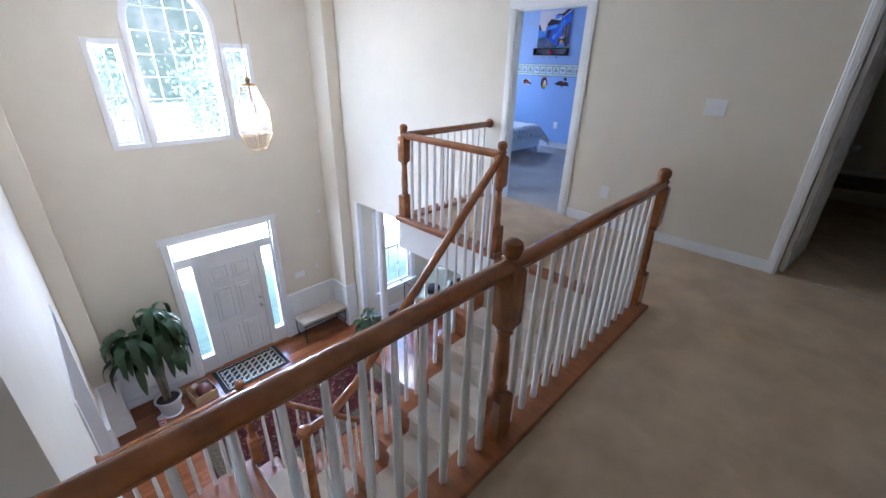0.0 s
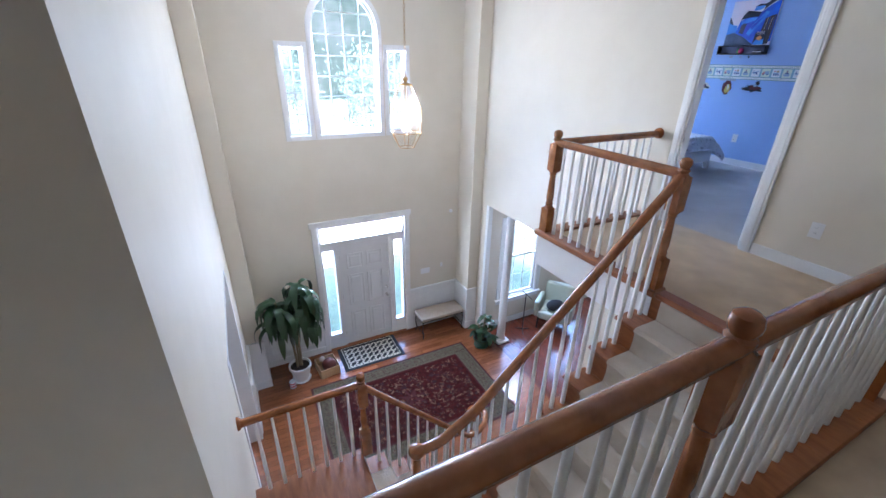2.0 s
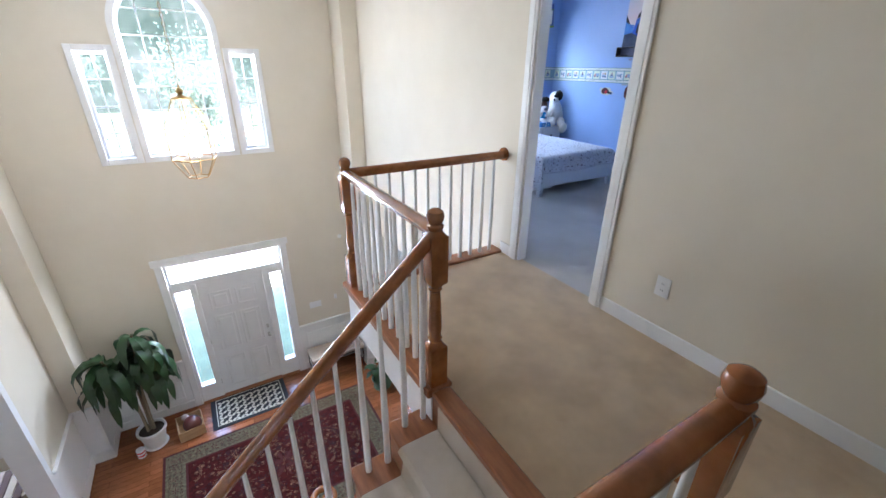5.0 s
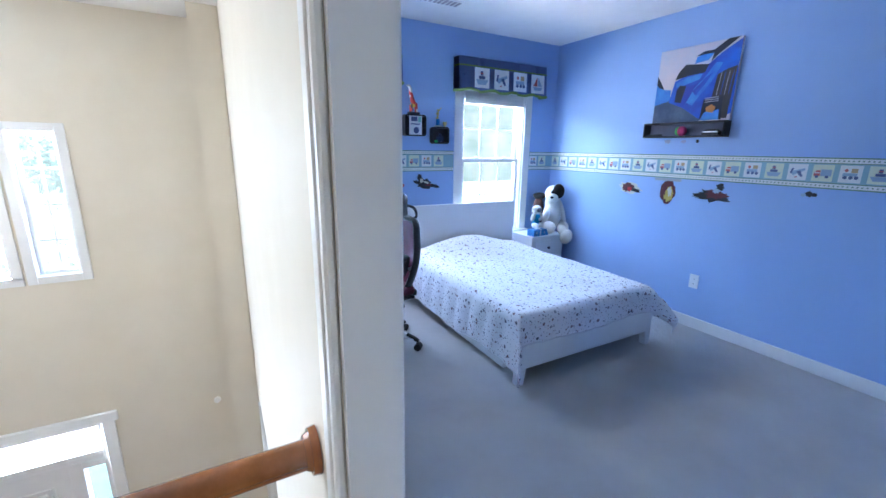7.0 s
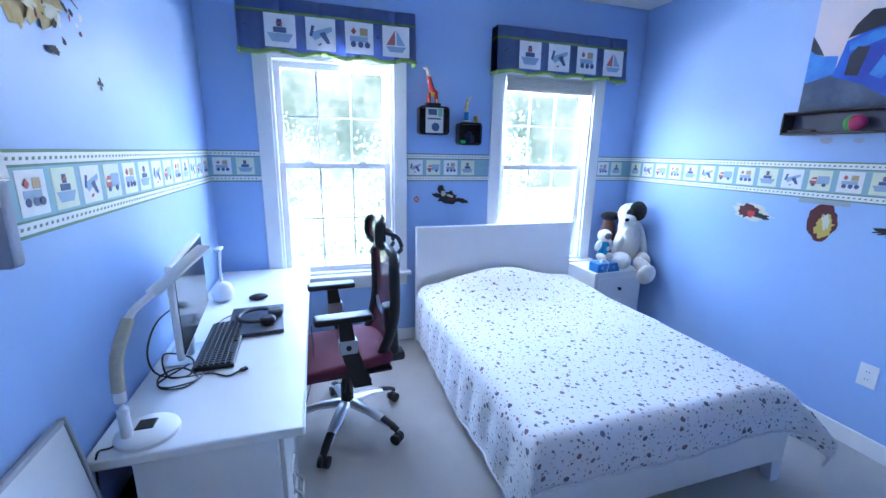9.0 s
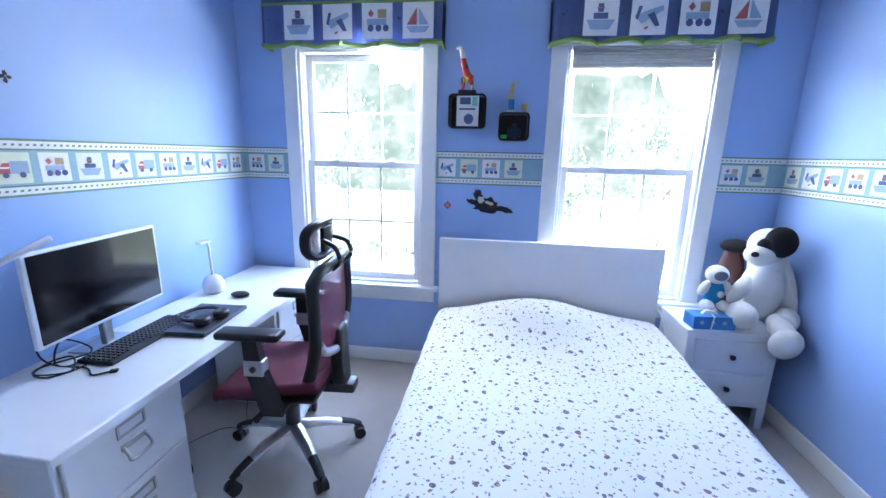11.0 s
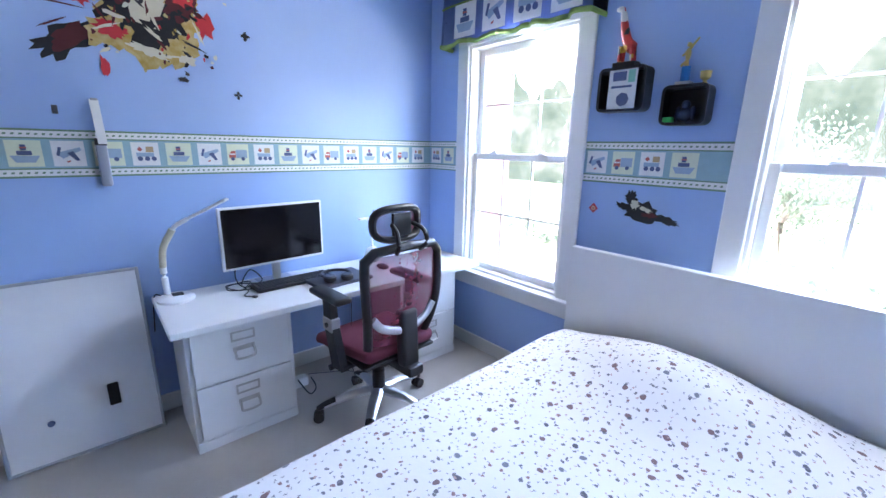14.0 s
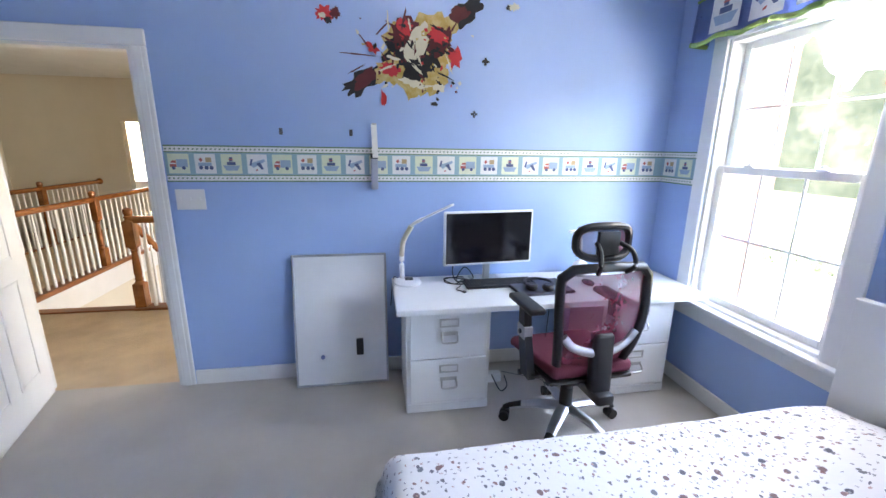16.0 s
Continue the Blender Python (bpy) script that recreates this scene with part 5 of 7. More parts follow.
part("disc", rod(bmesh.new(), M @ Vector((0.001, 0.17, 0.195)), M @ Vector((0.012, 0.17, 0.195)), 0.014, 0.012, 16), NAVY, mg, smooth=True)

# ---- bedroom: office chair ----
def mesh_fabric(name, colour):
    """Fine woven net that lets part of the light through."""
    m = material(name, colour, 0.7, scale=30)
    n, l = m.node_tree.nodes, m.node_tree.links
    b, out = n["Principled BSDF"], n["Material Output"]
    tr, mix = n.new("ShaderNodeBsdfTransparent"), n.new("ShaderNodeMixShader")
    mix.inputs[0].default_value = 0.26
    l.new(b.outputs[0], mix.inputs[1])
    l.new(tr.outputs[0], mix.inputs[2])
    l.new(mix.outputs[0], out.inputs[0])
    return m


WINE = mesh_fabric("wine_red_mesh", (0.19, 0.02, 0.05))
WINESOLID = material("wine_red_seat_cloth", (0.145, 0.017, 0.041), 0.8, second=(0.11, 0.012, 0.032), scale=6, bump=0.5, bump_scale=300)
DARKMESH = mesh_fabric("black_mesh", (0.02, 0.02, 0.022))
SILVER = material("silver_painted_plastic", (0.5, 0.5, 0.53), 0.35, 0.6)
chair = thing("office_chair", "wine-red mesh office chair with headrest on a chrome star base", "chair", (0.868, 2.66, 0.0), 184)
for k in range(5):
    a = radians(61 + 72 * k)
    c, s = math.cos(a), math.sin(a)
    leg = part("base_leg", tube(bmesh.new(), [(0.03 * c, 0.03 * s, 0.15), (0.16 * c, 0.16 * s, 0.135), (0.30 * c, 0.30 * s, 0.09)], [0.036, 0.031, 0.022], 10, flat=0.65), CHROME, chair, "polished curved base leg", smooth=True)
    part("leg_tip", tube(bmesh.new(), [(0.235 * c, 0.235 * s, 0.116), (0.30 * c, 0.30 * s, 0.093), (0.335 * c, 0.335 * s, 0.075)], [0.024, 0.022, 0.018], 10, flat=0.75), BLACK, leg, smooth=True)
    caster = part("caster", rod(bmesh.new(), (0.325 * c, 0.325 * s, 0.05), (0.325 * c, 0.325 * s, 0.085), 0.008), BLACK, chair)
    for d in (-1, 1):
        bm = bmesh.new()
        p = Vector((0.33 * c - d * 0.016 * s, 0.33 * s + d * 0.016 * c, 0.029))
        rod(bm, p - Vector((-s, c, 0)) * 0.011, p + Vector((-s, c, 0)) * 0.011, 0.029, 0.029, 18)
        part("wheel", bm, BLACK, caster, smooth=True)
part("gas_lift", lathe(bmesh.new(), [(0.036, 0.13), (0.034, 0.27), (0.027, 0.275), (0.022, 0.41)], seg=18), BLACK, chair, smooth=True)
part("tilt_mechanism", boxed((-0.16, -0.09, 0.37), (0.12, 0.09, 0.43), 0.02, 2), BLACK, chair, smooth=True)
part("lever", rod(rod(bmesh.new(), (0.0, 0.08, 0.39), (0.02, 0.24, 0.38), 0.006), (0.02, 0.21, 0.382), (0.03, 0.28, 0.376), 0.012, 0.016), BLACK, chair, smooth=True)
bm = bmesh.new()
box(bm, (-0.22, -0.245, 0.44), (0.25, 0.245, 0.505), 0.045, 3)
for v in bm.verts:
    v.co.z += 0.02 * (abs(v.co.y) / 0.245) ** 2 - 0.055 * max(0, (v.co.x - 0.12) / 0.13) ** 2
    v.co.y *= 1 - 0.12 * max(0, -v.co.x / 0.22)
part("seat", bm, WINESOLID, chair, "wine-red padded seat", smooth=True)
part("seat_frame", boxed((-0.21, -0.225, 0.425), (0.2, 0.225, 0.447), 0.01, 2), BLACK, chair)


def back_x(z):
    return -0.20 - 0.10 * ((z - 0.47) / 0.55) - 0.03 * math.sin((z - 0.47) / 0.55 * math.pi * 1.3)


def back_w(z):
    f = (z - 0.45) / 0.58
    return 0.165 + 0.068 * math.sin(min(f, 1) * math.pi * 0.62) - 0.012 * f


bm = bmesh.new()
rows = []
for k in range(15):
    z = 0.50 + 0.50 * k / 14
    w = back_w(z) - 0.012
    rows.append([bm.verts.new((back_x(z) + 0.02 - 0.045 * (1 - (j / 5 - 1) ** 2), w * (j / 5 - 1), z)) for j in range(11)])
for a, b in zip(rows, rows[1:]):
    for j in range(10):
        bm.faces.new((a[j], a[j + 1], b[j + 1], b[j]))
part("backrest", bm, WINE, chair, "see-through wine-red mesh back", smooth=True)
loop = [(back_x(z) + 0.015, -back_w(z), z) for z in np.linspace(0.50, 0.98, 12)]
loop += [(back_x(1.02), -back_w(1.0) * 0.8, 1.022), (back_x(1.02) - 0.01, 0, 1.03), (back_x(1.02), back_w(1.0) * 0.8, 1.022)]
loop += [(back_x(z) + 0.015, back_w(z), z) for z in np.linspace(0.98, 0.50, 12)]
loop += [(back_x(0.46), 0.10, 0.455), (back_x(0.46) - 0.01, 0, 0.445), (back_x(0.46), -0.10, 0.455), loop[0]]
part("back_frame", tube(bmesh.new(), loop, 0.021, 10, up=(1, 0, 0.2), flat=1.35), BLACK, chair, smooth=True)
part("lumbar_bow", tube(bmesh.new(), spline([(back_x(.68) + 0.0, -0.19, 0.70), (back_x(.62) - 0.02, -0.13, 0.64), (back_x(.6) - 0.05, 0, 0.615), (back_x(.62) - 0.02, 0.13, 0.64), (back_x(.68), 0.19, 0.70)], 5), 0.018, 8, flat=1.2), SILVER, chair, "silver lumbar bow", smooth=True)
part("spine", boxed((-0.355, -0.05, 0.40), (-0.285, 0.05, 0.70), 0.02, 3, pose(0, 0, 0, 0, 3, 0)), BLACK, chair, smooth=True)
part("spine_link", boxed((-0.33, -0.045, 0.37), (-0.08, 0.045, 0.425), 0.015, 2), BLACK, chair, smooth=True)
hr = part("headrest_frame", tube(bmesh.new(), [(-0.235 - 0.02 * math.cos(a) * 0 + 0.05 * (abs(math.sin(a)) ** 2) * 0.6, 0.135 * math.copysign(abs(math.sin(a)) ** 0.6, math.sin(a)), 1.145 + 0.075 * math.copysign(abs(math.cos(a)) ** 0.7, math.cos(a))) for a in np.linspace(0, 2 * math.pi, 33)], 0.018, 8, up=(1, 0, 0), flat=1.3), BLACK, chair, smooth=True)
bm = bmesh.new()
rows = [[bm.verts.new((-0.232 + 0.03 * (j / 5 - 1) ** 2, 0.128 * (j / 5 - 1), 1.075 + 0.14 * k / 6)) for j in range(11)] for k in range(7)]
for a, b in zip(rows, rows[1:]):
    for j in range(10):
        bm.faces.new((a[j], a[j + 1], b[j + 1], b[j]))
part("headrest_net", bm, WINE, hr, smooth=True)
part("headrest_panel", boxed((-0.262, -0.055, 1.09), (-0.24, 0.055, 1.20), 0.008, 2), BLACK, chair, smooth=True)
for s in (-1, 1):
    part("headrest_arm", tube(bmesh.new(), spline([(-0.30, s * 0.07, 1.02), (-0.335, s * 0.085, 1.06), (-0.315, s * 0.08, 1.12), (-0.255, s * 0.06, 1.145)], 5), 0.011, 8), BLACK, chair, smooth=True)
    arm = part("armrest", box(bmesh.new(), (-0.10, s * 0.255 - 0.045, 0.745), (0.17, s * 0.255 + 0.045, 0.778), 0.014, 3), BLACK, chair, "black padded armrest", smooth=True)
    part("arm_post", prism(bmesh.new(), [(-0.09, 0.40), (0.0, 0.40), (0.055, 0.60), (0.06, 0.748), (-0.0, 0.748), (-0.02, 0.62)], lambda u, v, w: (u, s * 0.262 - 0.02 + w, v), 0.04), BLACK, arm)
    part("arm_collar", boxed((-0.025, s * 0.262 - 0.025, 0.585), (0.062, s * 0.262 + 0.025, 0.655), 0.006, 2), SILVER, arm, "silver adjusting collar")
    part("arm_button", rod(bmesh.new(), (0.018, s * 0.286, 0.62), (0.018, s * 0.294, 0.62), 0.013), BLACK, arm)
    part("arm_bracket", boxed((-0.09, min(s * 0.10, s * 0.27), 0.40), (-0.02, max(s * 0.10, s * 0.27), 0.425), 0.006), BLACK, arm)

for ob in chair.children:
    if ob.name.split(".")[0] in ("backrest", "back_frame", "lumbar_bow", "spine", "headrest_frame", "headrest_panel", "headrest_arm"):
        ob.location.x += 0.038
        ob.location.z -= 0.022 if "headrest" in ob.name else 0.008

# ---- bedroom: nightstand and soft toys ----
NX0, NX1, NY0, NY1, NZ = 2.925, 3.40, 3.24, 3.62, 0.585
ns = thing("nightstand", "white two-drawer nightstand with dark round knobs", "nightstand")
part("top", boxed((NX0 - 0.012, NY0 - 0.012, NZ - 0.022), (NX1 + 0.012, NY1, NZ), 0.005, 2), WHITELAC, ns)
part("body", boxed((NX0, NY0 + 0.004, 0.13), (NX1, NY1 - 0.003, NZ - 0.023), 0.003), WHITELAC, ns)
for x in (NX0, NX1 - 0.045):
    for y in (NY0 + 0.002, NY1 - 0.05):
        part("leg", prism(bmesh.new(), [(x, 0.13), (x + 0.045, 0.13), (x + 0.041, 0.0), (x + 0.004, 0.0)], lambda u, v, w: (u, y + w, v), 0.042), WHITELAC, ns)
KNOB = material("dark_bronze_knob", (0.03, 0.03, 0.045), 0.4, 0.5)
for z0, z1 in ((0.16, 0.335), (0.35, 0.535)):
    d = part("drawer", boxed((NX0 + 0.045, NY0 - 0.004, z0), (NX1 - 0.045, NY0 + 0.01, z1), 0.004), WHITELAC, ns)
    bm = rod(bmesh.new(), ((NX0 + NX1) / 2, NY0 - 0.004, (z0 + z1) / 2), ((NX0 + NX1) / 2, NY0 - 0.018, (z0 + z1) / 2), 0.007)
    ball(bm, ((NX0 + NX1) / 2, NY0 - 0.026, (z0 + z1) / 2), (0.016, 0.011, 0.016))
    part("knob", bm, KNOB, d, "dark round knob", smooth=True)

PLUSH = material("cream_plush", (0.80, 0.76, 0.69), 0.98, second=(0.70, 0.66, 0.58), scale=14, mix=0.8, bump=0.5, bump_scale=420, sheen=0.3)
BLACKPLUSH = material("black_plush", (0.008, 0.007, 0.008), 0.98, bump=0.5, bump_scale=400)
bm = bmesh.new()
T = lambda rx, ry, rz: pose(0, 0, 0, rx, ry, rz)
ball(bm, (3.36, 3.42, 0.78), (0.115, 0.105, 0.19), 20, T(8, 0, 0))
ball(bm, (3.375, 3.43, 0.92), (0.10, 0.09, 0.12), 18)
ball(bm, (3.325, 3.385, 1.045), (0.095, 0.095, 0.10), 20)
ball(bm, (3.255, 3.325, 1.005), (0.075, 0.07, 0.058), 18, T(0, 15, 40))
ball(bm, (3.205, 3.275, 1.018), (0.02, 0.018, 0.015), 10, slot=1)
ball(bm, (3.348, 3.322, 1.080), (0.092, 0.062, 0.084), 16, T(0, 20, 20), slot=1)
ball(bm, (3.272, 3.31, 1.062), (0.045, 0.035, 0.042), 12, slot=1)
ball(bm, (3.455, 3.36, 0.80), (0.035, 0.06, 0.19), 16, T(-10, -10, 0))
ball(bm, (3.435, 3.29, 0.66), (0.05, 0.075, 0.065), 14)
ball(bm, (3.235, 3.38, 0.80), (0.12, 0.042, 0.045), 16, T(0, -40, 25))
ball(bm, (3.21, 3.30, 0.665), (0.075, 0.09, 0.075), 18)
ball(bm, (3.375, 3.22, 0.62), (0.055, 0.11, 0.06), 16, T(25, 0, 0))
ball(bm, (3.375, 3.17, 0.565), (0.078, 0.06, 0.09), 18, T(15, 0, 0))
dog = tagged(mesh_object("plush_dog", bm, [PLUSH, BLACKPLUSH], None, True), "large cream plush dog with a black ear, sitting on the nightstand", "soft toy")
bm = bmesh.new()
ball(bm, (3.10, 3.40, 0.76), (0.055, 0.05, 0.075), 16, slot=1)
ball(bm, (3.10, 3.395, 0.865), (0.06, 0.055, 0.055), 16)
ball(bm, (3.10, 3.35, 0.868), (0.038, 0.016, 0.028), 12, slot=2)
for s in (-1, 1):
    ball(bm, (3.10 + s * 0.062, 3.385, 0.785), (0.026, 0.026, 0.05), 12, T(0, s * -25, 0))
    ball(bm, (3.10 + s * 0.045, 3.36, 0.69), (0.035, 0.05, 0.03), 12)
ball(bm, (3.115, 3.352, 0.76), (0.02, 0.006, 0.02), 10)
tagged(mesh_object("plush_toy", bm, [PLUSH, material("turquoise_plush", (0.02, 0.28, 0.5), 0.95, bump=0.6, bump_scale=160), material("grey_felt", (0.15, 0.16, 0.18), 0.9)], None, True), "small white plush toy in a turquoise shirt on the nightstand", "soft toy")
BOXBLUE = material("blue_printed_card", (0.03, 0.16, 0.42), 0.4, second=(0.05, 0.25, 0.55), scale=14, mix=1)
tb = thing("tissue_box", "blue tissue box with a white ribbon on the nightstand", "tissue box", (3.055, 3.305, NZ), 4)
part("carton", boxed((-0.115, -0.055, 0), (0.115, 0.055, 0.075), 0.003), BOXBLUE, tb)
part("tissue", prism(bmesh.new(), [(-0.05, 0.075), (0.04, 0.075), (0.02, 0.092), (-0.03, 0.096)], lambda u, v, w: (u, -0.01 + w, v), 0.02), PAPER, tb)
part("ribbon", tube(bmesh.new(), [(-0.02, -0.058, 0.0), (-0.01, -0.058, 0.077), (0.0, 0.0, 0.079)], 0.004, 6), PAPER, tb)
for k in range(3):
    part("seal", prism(bmesh.new(), disc((-0.07 + 0.06 * k, 0.04), 0.012), lambda u, v, w: (u, -0.0555 - w, v), 0.001), SLATE, tb)
ba = thing("toy_figure", "brown toy head with a black cap behind the plush dog", "soft toy")
bm = ball(bmesh.new(), (3.24, 3.535, 0.80), (0.075, 0.06, 0.215), 16)
part("body", bm, material("brown_leather", (0.10, 0.035, 0.025), 0.5, bump=0.3), ba, smooth=True)
part("cap", ball(bmesh.new(), (3.245, 3.53, 1.01), (0.085, 0.07, 0.04), 16), BLACKPLUSH, ba, smooth=True)
cable([(2.90, 3.62, 0.55), (2.905, 3.55, 0.52), (2.90, 3.42, 0.40), (2.905, 3.32, 0.25), (2.90, 3.30, 0.14), (2.90, 3.45, 0.02)], "white cable hanging beside the nightstand", 0.003, WHITEPLASTIC)

# ---- bedroom: wall shelves and pictures ----
def wall_box(x0, x1, z0, z1):
    s = thing("wall_shelf", "black rounded box shelf fixed to the wall", "shelf", group="box shelves")
    y0, y1, r = BNORTH - 0.085, BNORTH, 0.028

    def rim(g, n=6):
        pts = []
        for cx, cz, a0 in ((x1 - r, z1 - r, 0), (x0 + r, z1 - r, 90), (x0 + r, z0 + r, 180), (x1 - r, z0 + r, 270)):
            for k in range(n + 1):
                a = radians(a0 + 90 * k / n)
                pts.append((cx + (r - g) * math.cos(a), cz + (r - g) * math.sin(a)))
        return pts
    bm = bmesh.new()
    o, i = rim(0), rim(0.012)
    vo = [[bm.verts.new((u, y, v)) for u, v in o] for y in (y0, y1)]
    vi = [[bm.verts.new((u, y, v)) for u, v in i] for y in (y0, y1)]
    n = len(o)
    for k in range(n):
        j = (k + 1) % n
        for q in ((vo[0][k], vo[0][j], vo[1][j], vo[1][k]), (vi[0][k], vi[0][j], vi[1][j], vi[1][k]), (vo[0][k], vo[0][j], vi[0][j], vi[0][k])):
            bm.faces.new(q)
    part("shell", bm, BLACK, s)
    part("back", boxed((x0 + 0.01, y1 - 0.006, z0 + 0.01), (x1 - 0.01, y1 - 0.001, z1 - 0.01)), BLACK, s)


wall_box(1.505, 1.735, 1.66, 1.862)
wall_box(1.815, 2.000, 1.59, 1.757)
pf = thing("small_picture", "small printed picture card standing in the box shelf", "picture")
part("card", boxed((1.555, BNORTH - 0.075, 1.672), (1.69, BNORTH - 0.07, 1.85)), PAPER, pf)
bm = bmesh.new()
box(bm, (1.575, BNORTH - 0.077, 1.80), (1.64, BNORTH - 0.075, 1.84))
box(bm, (1.57, BNORTH - 0.077, 1.768), (1.67, BNORTH - 0.075, 1.778))
prism(bm, disc((1.63, 1.715), 0.032, 7), lambda u, v, w: (u, BNORTH - 0.075 - w, v), 0.0015)
part("print", bm, NAVY, pf)
part("print", boxed((1.65, BNORTH - 0.077, 1.79), (1.682, BNORTH - 0.075, 1.845)), flat("print_mint", (0.25, 0.6, 0.45)), pf)
fg = tagged(mesh_object("figurine", ball(ball(ball(ball(bmesh.new(), (1.91, BNORTH - 0.05, 1.635), (0.03, 0.018, 0.03), 10), (1.91, BNORTH - 0.05, 1.675), (0.018, 0.015, 0.02), 10), (1.88, BNORTH - 0.05, 1.64), (0.012, 0.012, 0.03), 8), (1.94, BNORTH - 0.05, 1.64), (0.012, 0.012, 0.03), 8), material("dark_metal_figurine", (0.05, 0.07, 0.13), 0.35, 0.6), None, True), "small dark figurine standing in the box shelf", "figurine")
tk = thing("green_token", "bright green token lying in the box shelf", "token")
part("block", boxed((1.83, BNORTH - 0.082, 1.603), (1.868, BNORTH - 0.05, 1.625), 0.003), flat("bright_green", (0.05, 0.6, 0.15)), tk)

# giraffe carving
bm = bmesh.new()
gx, gy, gz = 1.60, BNORTH - 0.045, 1.885
tube(bm, spline([(gx + 0.035, gy, gz + 0.06), (gx + 0.01, gy, gz + 0.09), (gx - 0.01, gy, gz + 0.15), (gx - 0.022, gy, gz + 0.21), (gx - 0.03, gy, gz + 0.235)], 4), [0.028 - 0.017 * k / 16 for k in range(17)], 10)
for dx, dy in ((-0.015, -0.015), (-0.015, 0.015), (0.045, -0.015), (0.045, 0.015)):
    rod(bm, (gx + dx, gy + dy, gz), (gx + dx * 0.8, gy + dy, gz + 0.07), 0.009, 0.012, 8)
ball(bm, (gx - 0.04, gy, gz + 0.238), (0.022, 0.011, 0.012), 10)
GIRAFFE = bpy.data.materials.new("painted_patchwork")
GIRAFFE.use_nodes = True
gn, gl = GIRAFFE.node_tree.nodes, GIRAFFE.node_tree.links
vo, rp, tcn = gn.new("ShaderNodeTexVoronoi"), gn.new("ShaderNodeValToRGB"), gn.new("ShaderNodeTexCoord")
vo.inputs["Scale"].default_value = 28
rp.color_ramp.interpolation = "CONSTANT"
rp.color_ramp.elements[0].color = (0.55, 0.03, 0.02, 1)
rp.color_ramp.elements[1].position, rp.color_ramp.elements[1].color = 0.45, (0.02, 0.02, 0.025, 1)
for p, c in ((0.6, (0.75, 0.72, 0.65, 1)), (0.72, (0.7, 0.45, 0.05, 1)), (0.8, (0.5, 0.03, 0.02, 1))):
    rp.color_ramp.elements.new(p).color = c
gl.new(tcn.outputs["Object"], vo.inputs["Vector"])
gl.new(vo.outputs["Color"], rp.inputs[0])
gl.new(rp.outputs[0], gn["Principled BSDF"].inputs["Base Color"])
gn["Principled BSDF"].inputs["Roughness"].default_value = 0.4
tagged(mesh_object("giraffe_carving", bm, GIRAFFE, None, True), "red, black and white painted giraffe carving on the box shelf", "figurine")
st = thing("carving_base", "black block under the giraffe carving", "plinth")
part("block", boxed((gx - 0.04, gy - 0.03, 1.863), (gx + 0.07, gy + 0.03, 1.884), 0.003), BLACK, st)
tr = thing("trophy", "gold figure trophy on a blue column", "trophy", (1.885, BNORTH - 0.045, 1.758))
GOLDM = material("gold_plated_plastic", (0.65, 0.5, 0.18), 0.3, 0.9)
part("base", boxed((-0.03, -0.025, 0), (0.03, 0.025, 0.014), 0.003), material("marble_base", (0.7, 0.69, 0.66), 0.3), tr)
part("column", lathe(bmesh.new(), [(0.019, 0.014), (0.019, 0.075)], seg=12), material("blue_foil", (0.02, 0.18, 0.5), 0.3, 0.4), tr, smooth=True)
bm = bmesh.new()
ball(bm, (0, 0, 0.125), (0.012, 0.01, 0.026), 10)
ball(bm, (0.0, 0, 0.162), 0.010, 10)
rod(bm, (0, 0, 0.075), (-0.002, 0, 0.11), 0.010, 0.006, 8)
rod(bm, (0.0, 0, 0.14), (0.035, 0, 0.185), 0.006, 0.004, 8)
rod(bm, (0.0, 0, 0.14), (-0.022, 0, 0.12), 0.006, 0.004, 8)
rod(bm, (0.0, 0, 0.10), (-0.024, 0, 0.08), 0.007, 0.005, 8)
part("figure", bm, GOLDM, tr, "gold figure", smooth=True)
cu = thing("small_cup", "small pale gold cup on the box shelf", "trophy", (1.965, BNORTH - 0.045, 1.758))
part("bowl", lathe(bmesh.new(), [(0.012, 0), (0.006, 0.01), (0.02, 0.022), (0.022, 0.048)], seg=14), GOLDM, cu, smooth=True)

# canvas and its shelf on the east wall
cv = thing("canvas_picture", "canvas picture of blue houses along a grey street", "picture")
CX = EAST - 0.03
CY0, CY1, CZ0, CZ1 = 1.66, 2.325, 1.80, 2.41
SKYC = material("print_pale_sky", (0.55, 0.57, 0.66), 0.6, second=(0.68, 0.58, 0.60), scale=4, mix=1)
ROADC = material("print_blue_grey_road", (0.10, 0.14, 0.22), 0.6, second=(0.05, 0.08, 0.15), scale=10, mix=1)
CARC = material("print_bright_blue", (0.004, 0.03, 0.36), 0.5, second=(0.008, 0.12, 0.62), scale=5, mix=1)
DARKC = flat("print_black", (0.012, 0.015, 0.03))
PALEC = material("print_light_blue", (0.05, 0.26, 0.66), 0.5, second=(0.02, 0.12, 0.55), scale=8, mix=1)
part("canvas", boxed((CX, CY0, CZ0), (EAST - 0.001, CY1, CZ1), 0.003), SKYC, cv)


def on_canvas(mat, pts, layer):
    part("print", prism(bmesh.new(), [(CY1 - u * (CY1 - CY0), CZ0 + v * (CZ1 - CZ0)) for u, v in pts], lambda u, v, w: (CX - 0.0004 * layer - w, u, v), 0.0004), mat, cv)


